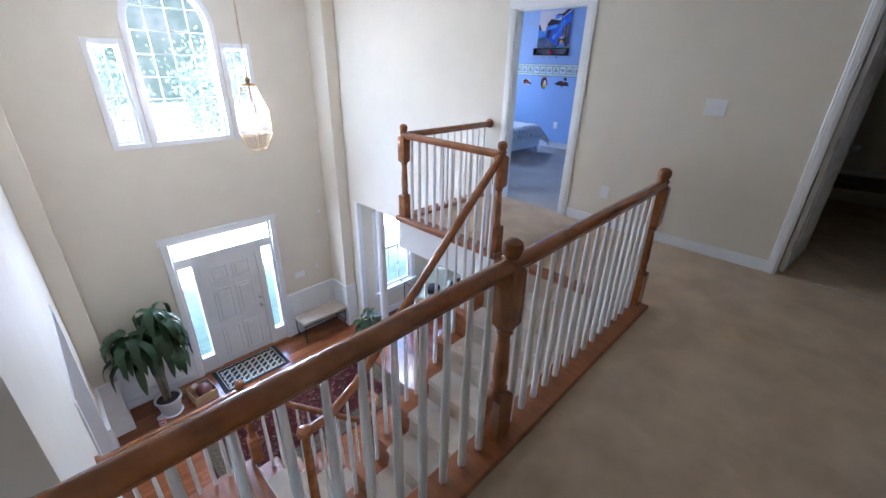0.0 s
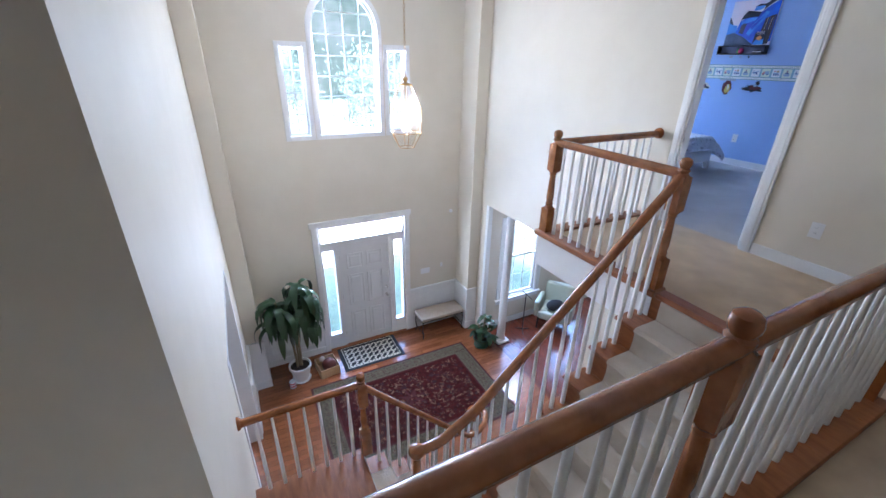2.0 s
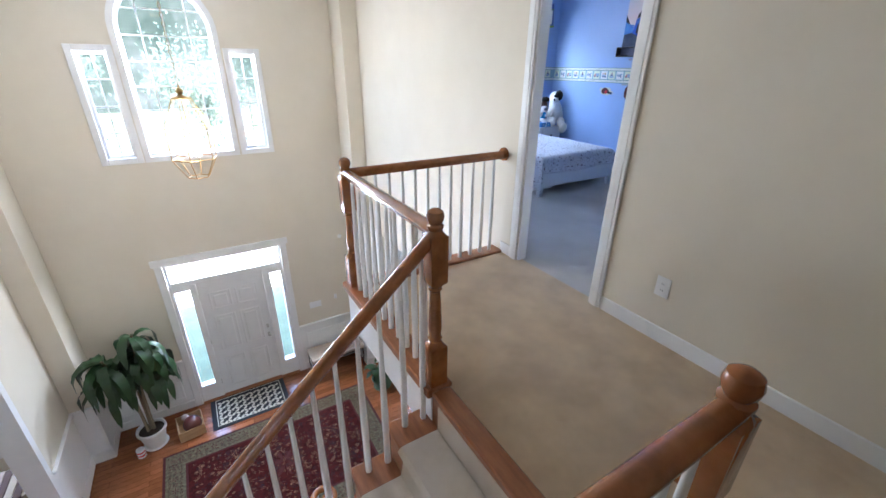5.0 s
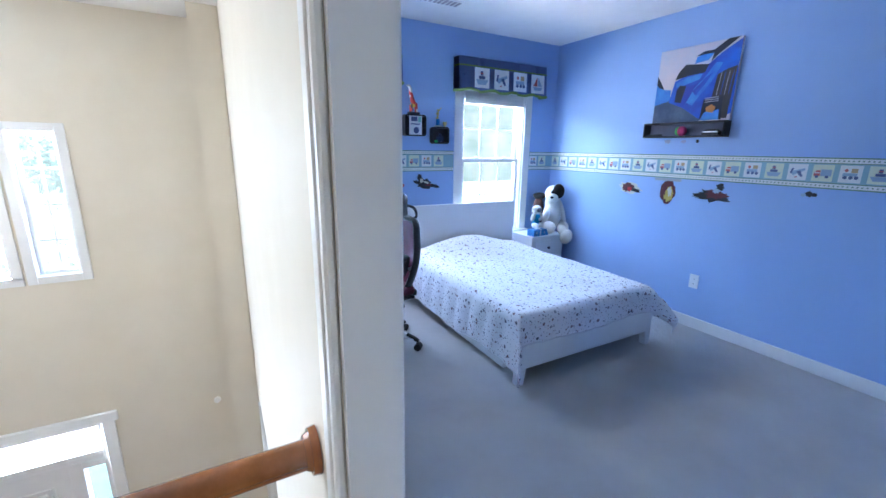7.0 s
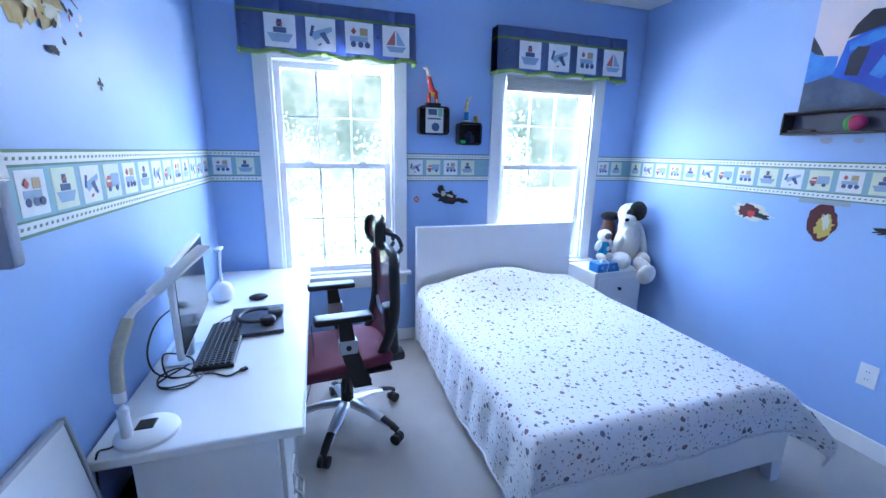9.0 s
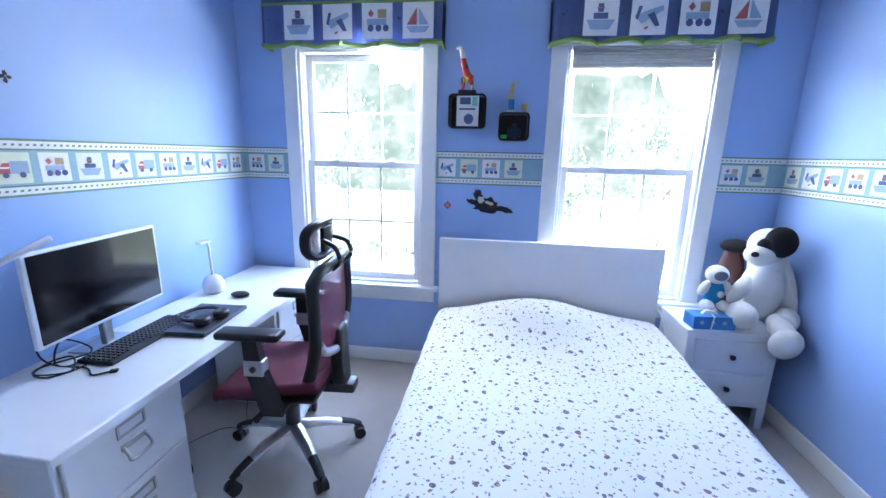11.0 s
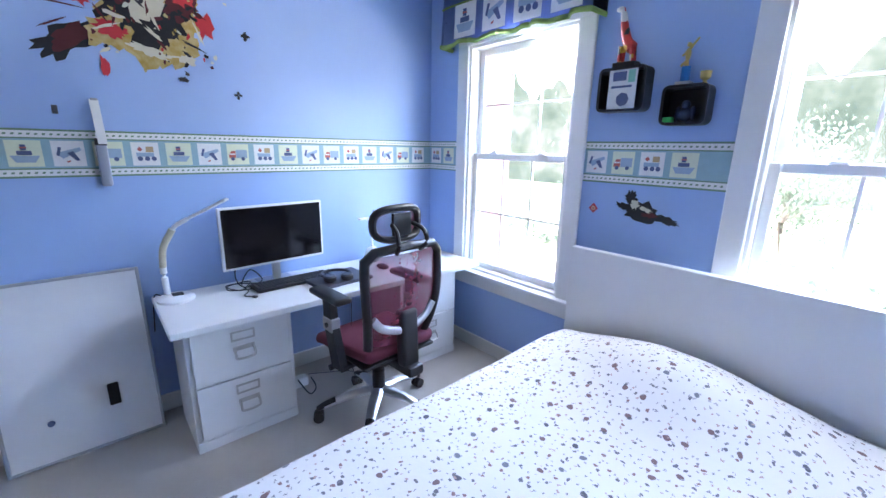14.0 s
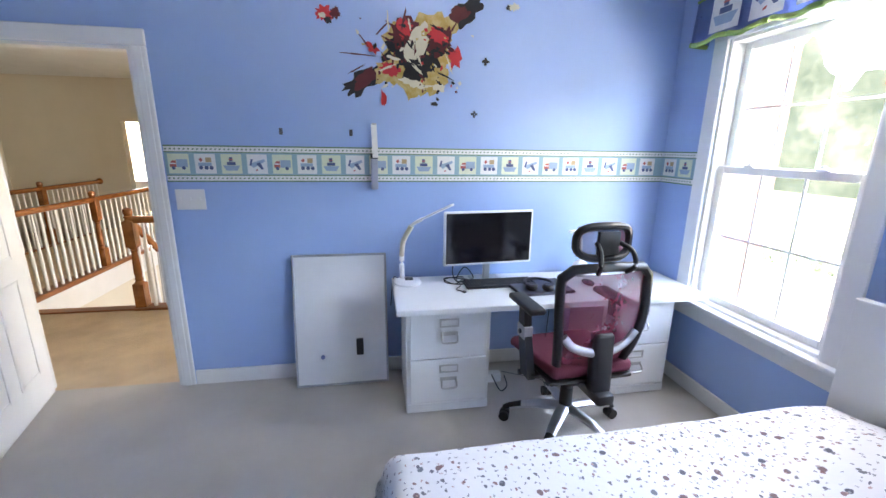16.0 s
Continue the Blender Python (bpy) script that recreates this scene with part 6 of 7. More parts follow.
BROWNC = material("print_brown_black", (0.022, 0.018, 0.022), 0.6, second=(0.05, 0.032, 0.03), scale=14, mix=1)
on_canvas(PALEC, [(0, .60), (.05, .50), (.10, .47), (.21, .45), (.21, .28), (0, .22)], 1)
on_canvas(DARKC, [(0, .66), (.05, .58), (.11, .47), (.04, .50), (0, .54)], 2)
on_canvas(ROADC, [(0, 0), (.64, 0), (.64, .10), (.42, .20), (.20, .30), (0, .25)], 2)
on_canvas(CARC, [(.20, .28), (.25, .56), (.42, .64), (.62, .70), (.78, .84), (1, .98), (1, .08), (.70, 0), (.60, .05), (.40, .19)], 3)
on_canvas(DARKC, [(.25, .58), (.29, .68), (.37, .77), (.50, .75), (.66, .73), (.62, .63), (.44, .62)], 4)
on_canvas(PALEC, [(.27, .54), (.42, .60), (.60, .62), (.57, .55), (.40, .50), (.28, .47)], 5)
on_canvas(PALEC, [(.48, .76), (.64, .78), (.72, .88), (.60, .88), (.50, .84)], 5)
on_canvas(DARKC, [(.48, .85), (.58, .90), (.70, .90), (.84, 1), (.97, 1), (.76, .84), (.68, .76), (.70, .86), (.58, .86)], 6)
on_canvas(DARKC, [(.28, .28), (.37, .26), (.41, .48), (.33, .50), (.29, .44)], 6)
on_canvas(PALEC, [(.44, .26), (.52, .21), (.60, .34), (.72, .50), (.82, .72), (.74, .74), (.62, .55), (.52, .44)], 5)
on_canvas(CARC, [(.50, .40), (.55, .34), (.66, .50), (.72, .62), (.64, .56)], 6)
on_canvas(BROWNC, [(.74, .04), (.96, .02), (.99, .66), (.90, .64), (.78, .58), (.75, .30)], 7)
for k in range(4):
    on_canvas(CARC if k % 2 else SKYC, [(.80 + .045 * k, .32), (.805 + .045 * k, .32), (.828 + .045 * k, .60), (.822 + .045 * k, .60)], 8)
on_canvas(DARKC, [(.64, .02), (.90, .01), (.88, .30), (.66, .28)], 8)
on_canvas(flat("print_orange", (0.62, 0.25, 0.07)), [(.71, .12), (.79, .10), (.82, .17), (.76, .21), (.70, .17)], 10)
on_canvas(PALEC, [(.65, .01), (.87, .01), (.86, .14), (.80, .12), (.71, .12), (.68, .10)], 9)
for row in range(3):
    on_canvas(SKYC, [(.68, .24 + .025 * row), (.84, .245 + .025 * row), (.84, .252 + .025 * row), (.68, .247 + .025 * row)], 9)
sh = thing("ledge_shelf", "long black open box shelf under the canvas picture", "shelf")
SX0, SY0, SY1, SZ0, SZ1 = EAST - 0.10, 1.655, 2.36, 1.668, 1.795
bm = bmesh.new()
box(bm, (SX0, SY0, SZ0), (EAST - 0.001, SY1, SZ0 + 0.012), 0.004)
box(bm, (SX0, SY0, SZ1 - 0.012), (EAST - 0.001, SY1, SZ1), 0.004)
for y in (SY0, SY1 - 0.012):
    box(bm, (SX0, y, SZ0 + 0.012), (EAST - 0.001, y + 0.012, SZ1 - 0.012), 0.004)
part("shell", bm, BLACK, sh)
part("back", boxed((EAST - 0.008, SY0 + 0.012, SZ0 + 0.012), (EAST - 0.002, SY1 - 0.012, SZ1 - 0.012)), material("grey_shelf_back", (0.12, 0.13, 0.2), 0.5), sh)
bl = thing("toy_ball", "small pink and green ball lying on the shelf", "ball")
part("pink_half", ball(bmesh.new(), (EAST - 0.055, 2.02, SZ0 + 0.053), 0.041, 18), flat("pink_rubber", (0.55, 0.04, 0.16)), bl, smooth=True)
part("green_half", ball(bmesh.new(), (EAST - 0.058, 2.043, SZ0 + 0.053), (0.036, 0.03, 0.0385), 16), flat("green_rubber", (0.12, 0.5, 0.12)), bl, smooth=True)
tc = thing("toy_car", "small black and silver model car on the shelf", "model car")
part("body", prism(bmesh.new(), [(1.70, SZ0 + .016), (1.83, SZ0 + .016), (1.83, SZ0 + .04), (1.80, SZ0 + .058), (1.73, SZ0 + .06), (1.70, SZ0 + .042)], lambda u, v, w: (EAST - 0.085 + w, u, v), 0.05), BLACK, tc)
part("stripe", boxed((EAST - 0.088, 1.705, SZ0 + 0.035), (EAST - 0.085, 1.825, SZ0 + 0.045)), SILVER, tc)
rm = thing("remote_control", "black remote control lying on the shelf", "remote control")
part("body", boxed((EAST - 0.085, 2.20, SZ0 + 0.0125), (EAST - 0.045, 2.33, SZ0 + 0.03), 0.005), BLACK, rm)

# ---- bedroom: wall stickers ----
OXBLOOD, SOOT, YELLOW, BONE, SCARLET = flat("sticker_oxblood", (0.10, 0.015, 0.02)), flat("sticker_soot", (0.015, 0.015, 0.02)), material("sticker_yellow", (0.40, 0.27, 0.05), 0.6, second=(0.52, 0.42, 0.20), scale=20, mix=1), flat("sticker_bone", (0.62, 0.60, 0.48)), flat("sticker_scarlet", (0.55, 0.03, 0.04))


def sticker(name, label, place, pieces):
    """A flat wall sticker of coloured patches; place(u, v, w) puts them on the wall."""
    s = thing(name, label, "wall sticker", group="wall stickers")
    for k, (mat, outline) in enumerate(pieces):
        part("patch", prism(bmesh.new(), outline, lambda u, v, w: place(u, v, w + 0.0003 + 0.0003 * k), 0.0004), mat, s)
    return s


def blot(c, rx, ry, seed, turn=0.0, n=26, rough=0.3):
    """A ragged blot outline."""
    q = random.Random(seed)
    out = []
    for k in range(n):
        a = 2 * math.pi * k / n
        f = 1 + q.uniform(-rough, rough)
        x, y = rx * f * math.cos(a), ry * f * math.sin(a)
        out.append((c[0] + x * math.cos(turn) - y * math.sin(turn), c[1] + x * math.sin(turn) + y * math.cos(turn)))
    return out


def west_wall(u, v, w):
    return (0.09 + w, u, v)


def north_wall(u, v, w):
    return (u, BNORTH - w, v)


def east_wall(u, v, w):
    return (EAST - w, u, v)


tl = radians(32)
sp = [(SOOT, blot((1.60, 1.90), .12, .055, 1, tl)), (OXBLOOD, blot((1.63, 1.92), .09, .04, 2, tl)), (SOOT, blot((2.22, 2.31), .13, .055, 3, tl + .15)), (OXBLOOD, blot((2.17, 2.29), .07, .04, 4, tl)),
      (YELLOW, blot((1.93, 2.05), .23, .20, 5, tl, 30, .18)), (SOOT, blot((1.90, 2.06), .17, .15, 6, tl, 26, .25)), (OXBLOOD, blot((1.86, 2.17), .09, .10, 7, 0, 20, .2)), (SCARLET, blot((1.845, 2.20), .05, .055, 8)),
      (BONE, blot((1.925, 2.12), .06, .125, 9, -.5, 20, .12)), (YELLOW, blot((2.06, 2.20), .09, .08, 10, tl)), (OXBLOOD, blot((2.06, 2.14), .085, .07, 11, tl)), (SCARLET, blot((2.05, 2.17), .06, .04, 12, -.4)),
      (YELLOW, blot((1.75, 1.96), .085, .07, 13, tl)), (SCARLET, blot((1.765, 1.97), .06, .035, 14, -.3)), (SOOT, blot((1.97, 1.98), .10, .05, 15, -.4)), (YELLOW, blot((2.03, 1.92), .11, .06, 16, tl)), (BONE, blot((1.90, 1.90), .08, .02, 17, -.3)), (BONE, blot((2.06, 1.88), .035, .025, 18)),
      (SCARLET, blot((1.72, 1.80), .018, .045, 19, 0, 16, .45)), (SCARLET, blot((2.15, 2.05), .035, .055, 20, 0, 16, .45)), (SCARLET, blot((1.66, 2.08), .045, .022, 21, -.5, 16, .45)), (OXBLOOD, blot((1.58, 2.045), .09, .004, 22, -.05)), (OXBLOOD, blot((1.615, 2.12), .05, .004, 23, -.9)), (OXBLOOD, blot((1.57, 1.965), .05, .004, 24, .5)), (SOOT, blot((2.03, 1.785), .02, .012, 26))]
spk = random.Random(91)
for k in range(70):
    u, v, r = spk.gauss(1.92, .15), spk.gauss(2.03, .11), spk.uniform(.003, .010)
    sp.append((spk.choice((SOOT, OXBLOOD, SCARLET, YELLOW, BONE, SOOT)), blot((u, v), r * spk.uniform(1, 2.5), r, 200 + k, spk.uniform(0, 3), 9, .4)))
for k in range(34):
    u, v = spk.uniform(1.70, 2.16), spk.uniform(1.87, 2.24)
    sp.append((spk.choice((SOOT, OXBLOOD, BONE)), blot((u, v), spk.uniform(.02, .06), spk.uniform(.004, .009), 300 + k, spk.uniform(0, 3), 12, .5)))
sticker("wall_sticker", "large red, black and yellow paint-splash sticker", west_wall, sp)
for k, (u, v, r) in enumerate(((2.345, 2.04, .028), (2.283, 1.733, .022))):
    sticker("wall_sticker", "small dark blot sticker", west_wall, [(SOOT, blot((u + .012 * math.cos(a), v + .012 * math.sin(a)), r * .45, r * .3, 30 + k + j, a)) for j, a in enumerate((0, 1.6, 3.1, 4.6))])
sticker("wall_sticker", "small red and dark splash sticker", west_wall, [(SCARLET, blot((1.40, 2.25), .045, .04, 40)), (SOOT, blot((1.42, 2.215), .02, .018, 41)), (OXBLOOD, blot((1.46, 2.255), .03, .03, 42)), (BONE, blot((1.39, 2.24), .02, .014, 43))])
sticker("wall_sticker", "small grey blot sticker", west_wall, [(SOOT, blot((2.48, 2.345), .02, .016, 45)), (BONE, blot((2.51, 2.35), .03, .02, 46))])
sticker("wall_sticker", "dark winged shape sticker", north_wall, [(SOOT, blot((1.755, 1.185), .085, .05, 50, -.15, 24, .25)), (SOOT, blot((1.88, 1.155), .06, .018, 51, -.2)), (SOOT, blot((1.70, 1.245), .03, .035, 52)), (SOOT, blot((1.665, 1.20), .035, .016, 53, -.3)), (BONE, blot((1.725, 1.215), .02, .022, 54)), (BONE, blot((1.78, 1.195), .03, .01, 55, -.3)), (OXBLOOD, blot((1.80, 1.17), .035, .012, 56))])
sticker("wall_sticker", "small red diamond sticker", north_wall, [(SCARLET, [(1.505, 1.145), (1.53, 1.172), (1.505, 1.20), (1.478, 1.172)]), (BONE, disc((1.504, 1.172), .012)), (SCARLET, disc((1.504, 1.172), .006))])
sticker("wall_sticker", "red and grey figure-shaped sticker", east_wall, [(BONE, blot((2.50, 1.185), .13, .05, 60, .1)), (OXBLOOD, blot((2.52, 1.195), .06, .045, 61)), (SOOT, blot((2.44, 1.17), .06, .018, 62, .2)), (SCARLET, blot((2.50, 1.18), .025, .02, 63))])
sticker("wall_sticker", "round red and gold badge sticker", east_wall, [(OXBLOOD, blot((2.10, 1.185), .075, .105, 65, 0, 24, .1)), (GOLD, blot((2.085, 1.165), .045, .06, 66)), (BONE, blot((2.08, 1.19), .022, .04, 67))])
sticker("wall_sticker", "faded grey lettered strip sticker", east_wall, [(flat("sticker_grey_strip", (0.35, 0.38, 0.42)), [(1.99, 1.285), (2.24, 1.285), (2.24, 1.31), (1.99, 1.31)])])
sticker("wall_sticker", "dark purple winged shape sticker", east_wall, [(SOOT, blot((1.70, 1.185), .14, .045, 70, .05, 26, .3)), (OXBLOOD, blot((1.68, 1.20), .09, .035, 71)), (SOOT, blot((1.655, 1.265), .03, .03, 72)), (SLATE, blot((1.68, 1.235), .025, .02, 73)), (SOOT, blot((1.80, 1.18), .06, .014, 74, -.1))])
sticker("wall_sticker", "small dark blot sticker", east_wall, [(SOOT, blot((1.07, 1.27), .02, .02, 76)), (SOOT, blot((1.04, 1.265), .018, .014, 77)), (SLATE, blot((1.10, 1.26), .015, .012, 78))])
sticker("wall_sticker", "row of faint grey blot stickers", east_wall, [(flat("sticker_faint", (0.35, 0.36, 0.5)), blot((2.17, 1.635), .03, .016, 80)), (flat("sticker_faint_b", (0.35, 0.38, 0.55)), blot((2.02, 1.635), .025, .012, 81)), (SOOT, blot((1.90, 1.635), .015, .014, 82))])

# hooks and the hanging strap
for y in (1.12, 1.522):
    hk = thing("wall_hook", "small grey adhesive wall hook", "hook", group="wall hooks")
    part("plate", boxed((0.09, y - 0.010, 1.588), (0.094, y + 0.010, 1.625), 0.002), GREYMETAL, hk)
    part("peg", tube(bmesh.new(), [(0.094, y, 1.600), (0.101, y, 1.594), (0.104, y, 1.600)], 0.003, 6), GREYMETAL, hk)
sk = thing("hanging_pouch", "grey cloth pouch with a white tag hanging from a wall hook", "pouch")
part("hook", boxed((0.09, 1.648, 1.635), (0.100, 1.674, 1.665), 0.003), SILVER, sk)
part("ribbon", prism(bmesh.new(), [(0.093, 1.660), (0.100, 1.655), (0.112, 1.575), (0.130, 1.510), (0.133, 1.462), (0.112, 1.462), (0.106, 1.525)], lambda u, v, w: (u, 1.642 + w + 0.03 * (1.66 - v), v), 0.034), PAPER, sk, "pale ribbon")
CLOTHGREY = material("grey_cloth_sleeve", (0.36, 0.38, 0.46), 0.8, bump=0.2)
bm = bmesh.new()
box(bm, (0.093, 1.636, 1.268), (0.132, 1.678, 1.462), 0.010, 2)
for v in bm.verts:
    v.co.x += 0.012 * math.sin((v.co.z - 1.268) * 16) * (v.co.x > 0.115)
part("sleeve", bm, CLOTHGREY, sk, smooth=True)
part("flap", prism(bmesh.new(), [(0.094, 1.460), (0.134, 1.456), (0.126, 1.480), (0.110, 1.488)], lambda u, v, w: (u, 1.635 + w, v), 0.044), BLACK, sk, "black top flap")
part("tag", boxed((0.098, 1.6315, 1.405), (0.136, 1.6345, 1.452), 0.001), PAPER, sk, "small white tag")
for k in range(3):
    part("print", boxed((0.102, 1.6306, 1.416 + 0.012 * k), (0.132, 1.6314, 1.419 + 0.012 * k)), SLATE, sk)


# ---- plates on the walls ----
def wall_plate(name, label, m, w, h, kind):
    p = thing(name, label, "outlet" if kind == "outlet" else "light switch")
    p.matrix_world = m
    part("plate", boxed((-w / 2, -0.006, -h / 2), (w / 2, 0, h / 2), 0.003, 2), WHITEPLASTIC, p)
    if kind == "outlet":
        for z in (-0.021, 0.021):
            f = part("socket", boxed((-0.016, -0.009, z - 0.014), (0.016, -0.006, z + 0.014), 0.004), WHITEPLASTIC, p)
            for x in (-0.006, 0.006):
                part("slot", boxed((x - 0.0012, -0.0095, z - 0.004), (x + 0.0012, -0.0088, z + 0.005)), BLACK, f)
    else:
        n = max(1, round(w / 0.05) - 0)
        for k in range(n):
            x = -w / 2 + w * (k + 0.5) / n
            part("toggle", boxed((x - 0.005, -0.016, -0.004), (x + 0.005, -0.006, 0.012), 0.002), WHITEPLASTIC, p)
    return p


wall_plate("outlet", "white double wall outlet in the hall", pose(0, -0.875, 0.352, 0, 0, -90), 0.085, 0.125, "outlet")
wall_plate("outlet", "white double wall outlet in the bedroom", pose(EAST, 1.735, 0.425, 0, 0, -90), 0.08, 0.125, "outlet")
wall_plate("light_switch", "white three-gang wall switch in the hall", pose(0, -1.63, 1.23, 0, 0, -90), 0.155, 0.125, "switch")
wall_plate("light_switch", "white three-gang wall switch by the bedroom door", pose(0.09, 0.585, 1.21, 0, 0, 90), 0.16, 0.12, "switch")
vent = thing("ceiling_vent", "grey slatted ceiling vent", "vent")
part("frame", box(boxed((1.45, 3.00, BCEIL - 0.008), (1.80, 3.02, BCEIL - 0.0005)), (1.45, 3.13, BCEIL - 0.008), (1.80, 3.15, BCEIL - 0.0005)), WHITEPLASTIC, vent)
for k in range(9):
    part("slat", boxed((1.45 + 0.04 * k, 3.02, BCEIL - 0.007), (1.468 + 0.04 * k, 3.13, BCEIL - 0.001)), material("vent_grey", (0.3, 0.3, 0.32), 0.5) if k == 0 else bpy.data.materials["vent_grey"], vent)

# ---- foyer: lantern ----
LX0, LY0 = -2.19, 2.10
lantern = thing("hanging_lantern", "six-sided brass and glass hanging lantern with candle bulbs", "pendant lamp", (LX0, LY0, 0))
RINGS = ((0.070, 1.255), (0.175, 1.03), (0.175, 0.775), (0.085, 0.615))


def hexa(r, z):
    return [(r * math.cos(math.pi / 3 * k + 0.3), r * math.sin(math.pi / 3 * k + 0.3), z) for k in range(6)]


bm = bmesh.new()
for r, z in RINGS:
    h = hexa(r, z)
    for k in range(6):
        rod(bm, h[k], h[(k + 1) % 6], 0.004, seg=6)
for (r0, z0), (r1, z1) in zip(RINGS, RINGS[1:]):
    for p, q in zip(hexa(r0, z0), hexa(r1, z1)):
        rod(bm, p, q, 0.004, seg=6)
part("frame", bm, BRASS, lantern, "thin brass glazing bars")
LGLASS = glass("lantern_glass", (0.97, 0.97, 0.97), 0.02)
SEEDY = glass("seeded_lantern_glass", (0.97, 0.97, 0.97), 0.05)
sn, sl = SEEDY.node_tree.nodes, SEEDY.node_tree.links
scatter, blend = sn.new("ShaderNodeBsdfTranslucent"), sn.new("ShaderNodeMixShader")
blend.inputs[0].default_value = 0.012
sl.new(sn["Material Output"].inputs[0].links[0].from_socket, blend.inputs[1])
sl.new(scatter.outputs[0], blend.inputs[2])
sl.new(blend.outputs[0], sn["Material Output"].inputs[0])
for (r0, z0), (r1, z1) in zip(RINGS, RINGS[1:]):
    a, b = hexa(r0 * 0.985, z0), hexa(r1 * 0.985, z1)
    for k in range(6):
        bm = bmesh.new()
        bm.faces.new([bm.verts.new(p) for p in (a[k], a[(k + 1) % 6], b[(k + 1) % 6], b[k])])
        bmesh.ops.solidify(bm, geom=bm.faces[:], thickness=0.003)
        ob = part("pane", bm, LGLASS if z1 < 0.7 else SEEDY, lantern)
        ob.visible_shadow = False
part("cap", lathe(bmesh.new(), [(0.078, 1.255), (0.07, 1.265), (0.03, 1.275), (0.014, 1.285), (0.022, 1.295), (0.03, 1.31), (0.022, 1.325), (0.008, 1.335), (0.005, 1.36)], seg=16), BRASS, lantern, smooth=True)
part("stem", rod(bmesh.new(), (0, 0, 0.80), (0, 0, 1.26), 0.006), BRASS, lantern)
for k in range(4):
    a = math.pi / 2 * k + 0.5
    x, y = 0.055 * math.cos(a), 0.055 * math.sin(a)
    part("candle", rod(rod(bmesh.new(), (0, 0, 0.80), (x, y, 0.79), 0.005), (x, y, 0.785), (x, y, 0.86), 0.010), WHITEPLASTIC, lantern)
    part("bulb", lathe(bmesh.new(), [(0.006, 0.86), (0.015, 0.885), (0.012, 0.91), (0.003, 0.94)], (x, y, 0), 10), glow("lit_candle_bulb", (1.0, 0.92, 0.8), 2.6) if k == 0 else bpy.data.materials["lit_candle_bulb"], lantern, "lit warm bulb", smooth=True)
n = 40
for k in range(n):
    z = 1.355 + (CEIL - 1.365) * (k + 0.5) / n
    pts = [(0.010 * math.cos(a), 0, z + 0.020 * math.sin(a)) if k % 2 else (0, 0.010 * math.cos(a), z + 0.020 * math.sin(a)) for a in np.linspace(0, 2 * math.pi, 9)]
    part("chain_link", tube(bmesh.new(), pts, 0.0022, 5, up=(0.7, 0.7, 0.1)), BRASS, lantern)
part("canopy", lathe(bmesh.new(), [(0.01, CEIL - 0.04), (0.055, CEIL - 0.015), (0.06, CEIL - 0.001)], seg=18), BRASS, lantern, smooth=True)
lamp = new("lantern_light", bpy.data.lights.new("lantern_light", "POINT"))
lamp.data.energy, lamp.data.color, lamp.data.shadow_soft_size = 1.3, (1, 0.96, 0.90), 0.05
lamp.location = (LX0, LY0, 0.98)
dome = thing("ceiling_light", "round frosted glass ceiling light over the hall", "ceiling light", (-2.3, -2.45, CEIL))
part("rim", lathe(bmesh.new(), [(0.16, -0.035), (0.17, -0.02), (0.17, -0.001)], seg=24), BRASS, dome, smooth=True)
part("diffuser", lathe(bmesh.new(), [(0.03, -0.10), (0.09, -0.085), (0.14, -0.055), (0.155, -0.036)], seg=24), glow("lit_frosted_glass", (1.0, 0.58, 0.25), 0.06), dome, "lit frosted glass bowl", smooth=True)

# ---- foyer: rug and mat ----
RUGRED = material("rug_red_field", (0.062, 0.008, 0.007), 0.95, second=(0.026, 0.005, 0.005), scale=22, mix=1, bump=0.5, bump_scale=200)
RUGGREY = material("rug_sage_border", (0.15, 0.13, 0.08), 0.95, second=(0.06, 0.05, 0.035), scale=30, mix=1, bump=0.5, bump_scale=200)
RUGDARK = material("rug_dark_edge", (0.07, 0.02, 0.02), 0.95, bump=0.5, bump_scale=200)
RUGTAN = material("rug_tan_figure", (0.27, 0.17, 0.10), 0.95, second=(0.19, 0.10, 0.06), scale=20, mix=1)
RUGBLUE = material("rug_dusky_blue_figure", (0.03, 0.022, 0.026), 0.95)
RX0, RX1, RY0, RY1 = -3.45, -0.54, 1.55, 3.47
for m in (RUGRED, RUGGREY, RUGDARK, RUGTAN, RUGBLUE, CARPET, GREYCARPET, STAIRCARPET):
    m.node_tree.nodes["Principled BSDF"].inputs["Specular IOR Level"].default_value = 0.12
rug = thing("area_rug", "dark red patterned oriental rug with a sage border", "rug")
part("edge", boxed((RX0, RY0, ZF), (RX1, RY1, ZF + 0.009), 0.003), RUGDARK, rug)
part("border", boxed((RX0 + 0.035, RY0 + 0.035, ZF + 0.004), (RX1 - 0.035, RY1 - 0.035, ZF + 0.0105)), RUGGREY, rug)
part("inner_line", boxed((RX0 + 0.27, RY0 + 0.27, ZF + 0.004), (RX1 - 0.27, RY1 - 0.27, ZF + 0.0112)), RUGDARK, rug)
part("field", boxed((RX0 + 0.30, RY0 + 0.30, ZF + 0.004), (RX1 - 0.30, RY1 - 0.30, ZF + 0.0119)), RUGRED, rug)


def petals(bm, c, r, n, z, turn=0.0, wide=0.32):
    for k in range(n):
        a = turn + 2 * math.pi * k / n
        d, e = Vector((math.cos(a), math.sin(a))), Vector((-math.sin(a), math.cos(a)))
        p = [Vector(c) + d * r * 0.15, Vector(c) + d * r * 0.6 + e * r * wide * 0.5, Vector(c) + d * r, Vector(c) + d * r * 0.6 - e * r * wide * 0.5]
        bm.faces.new([bm.verts.new((q.x, q.y, z)) for q in p])
    return bm


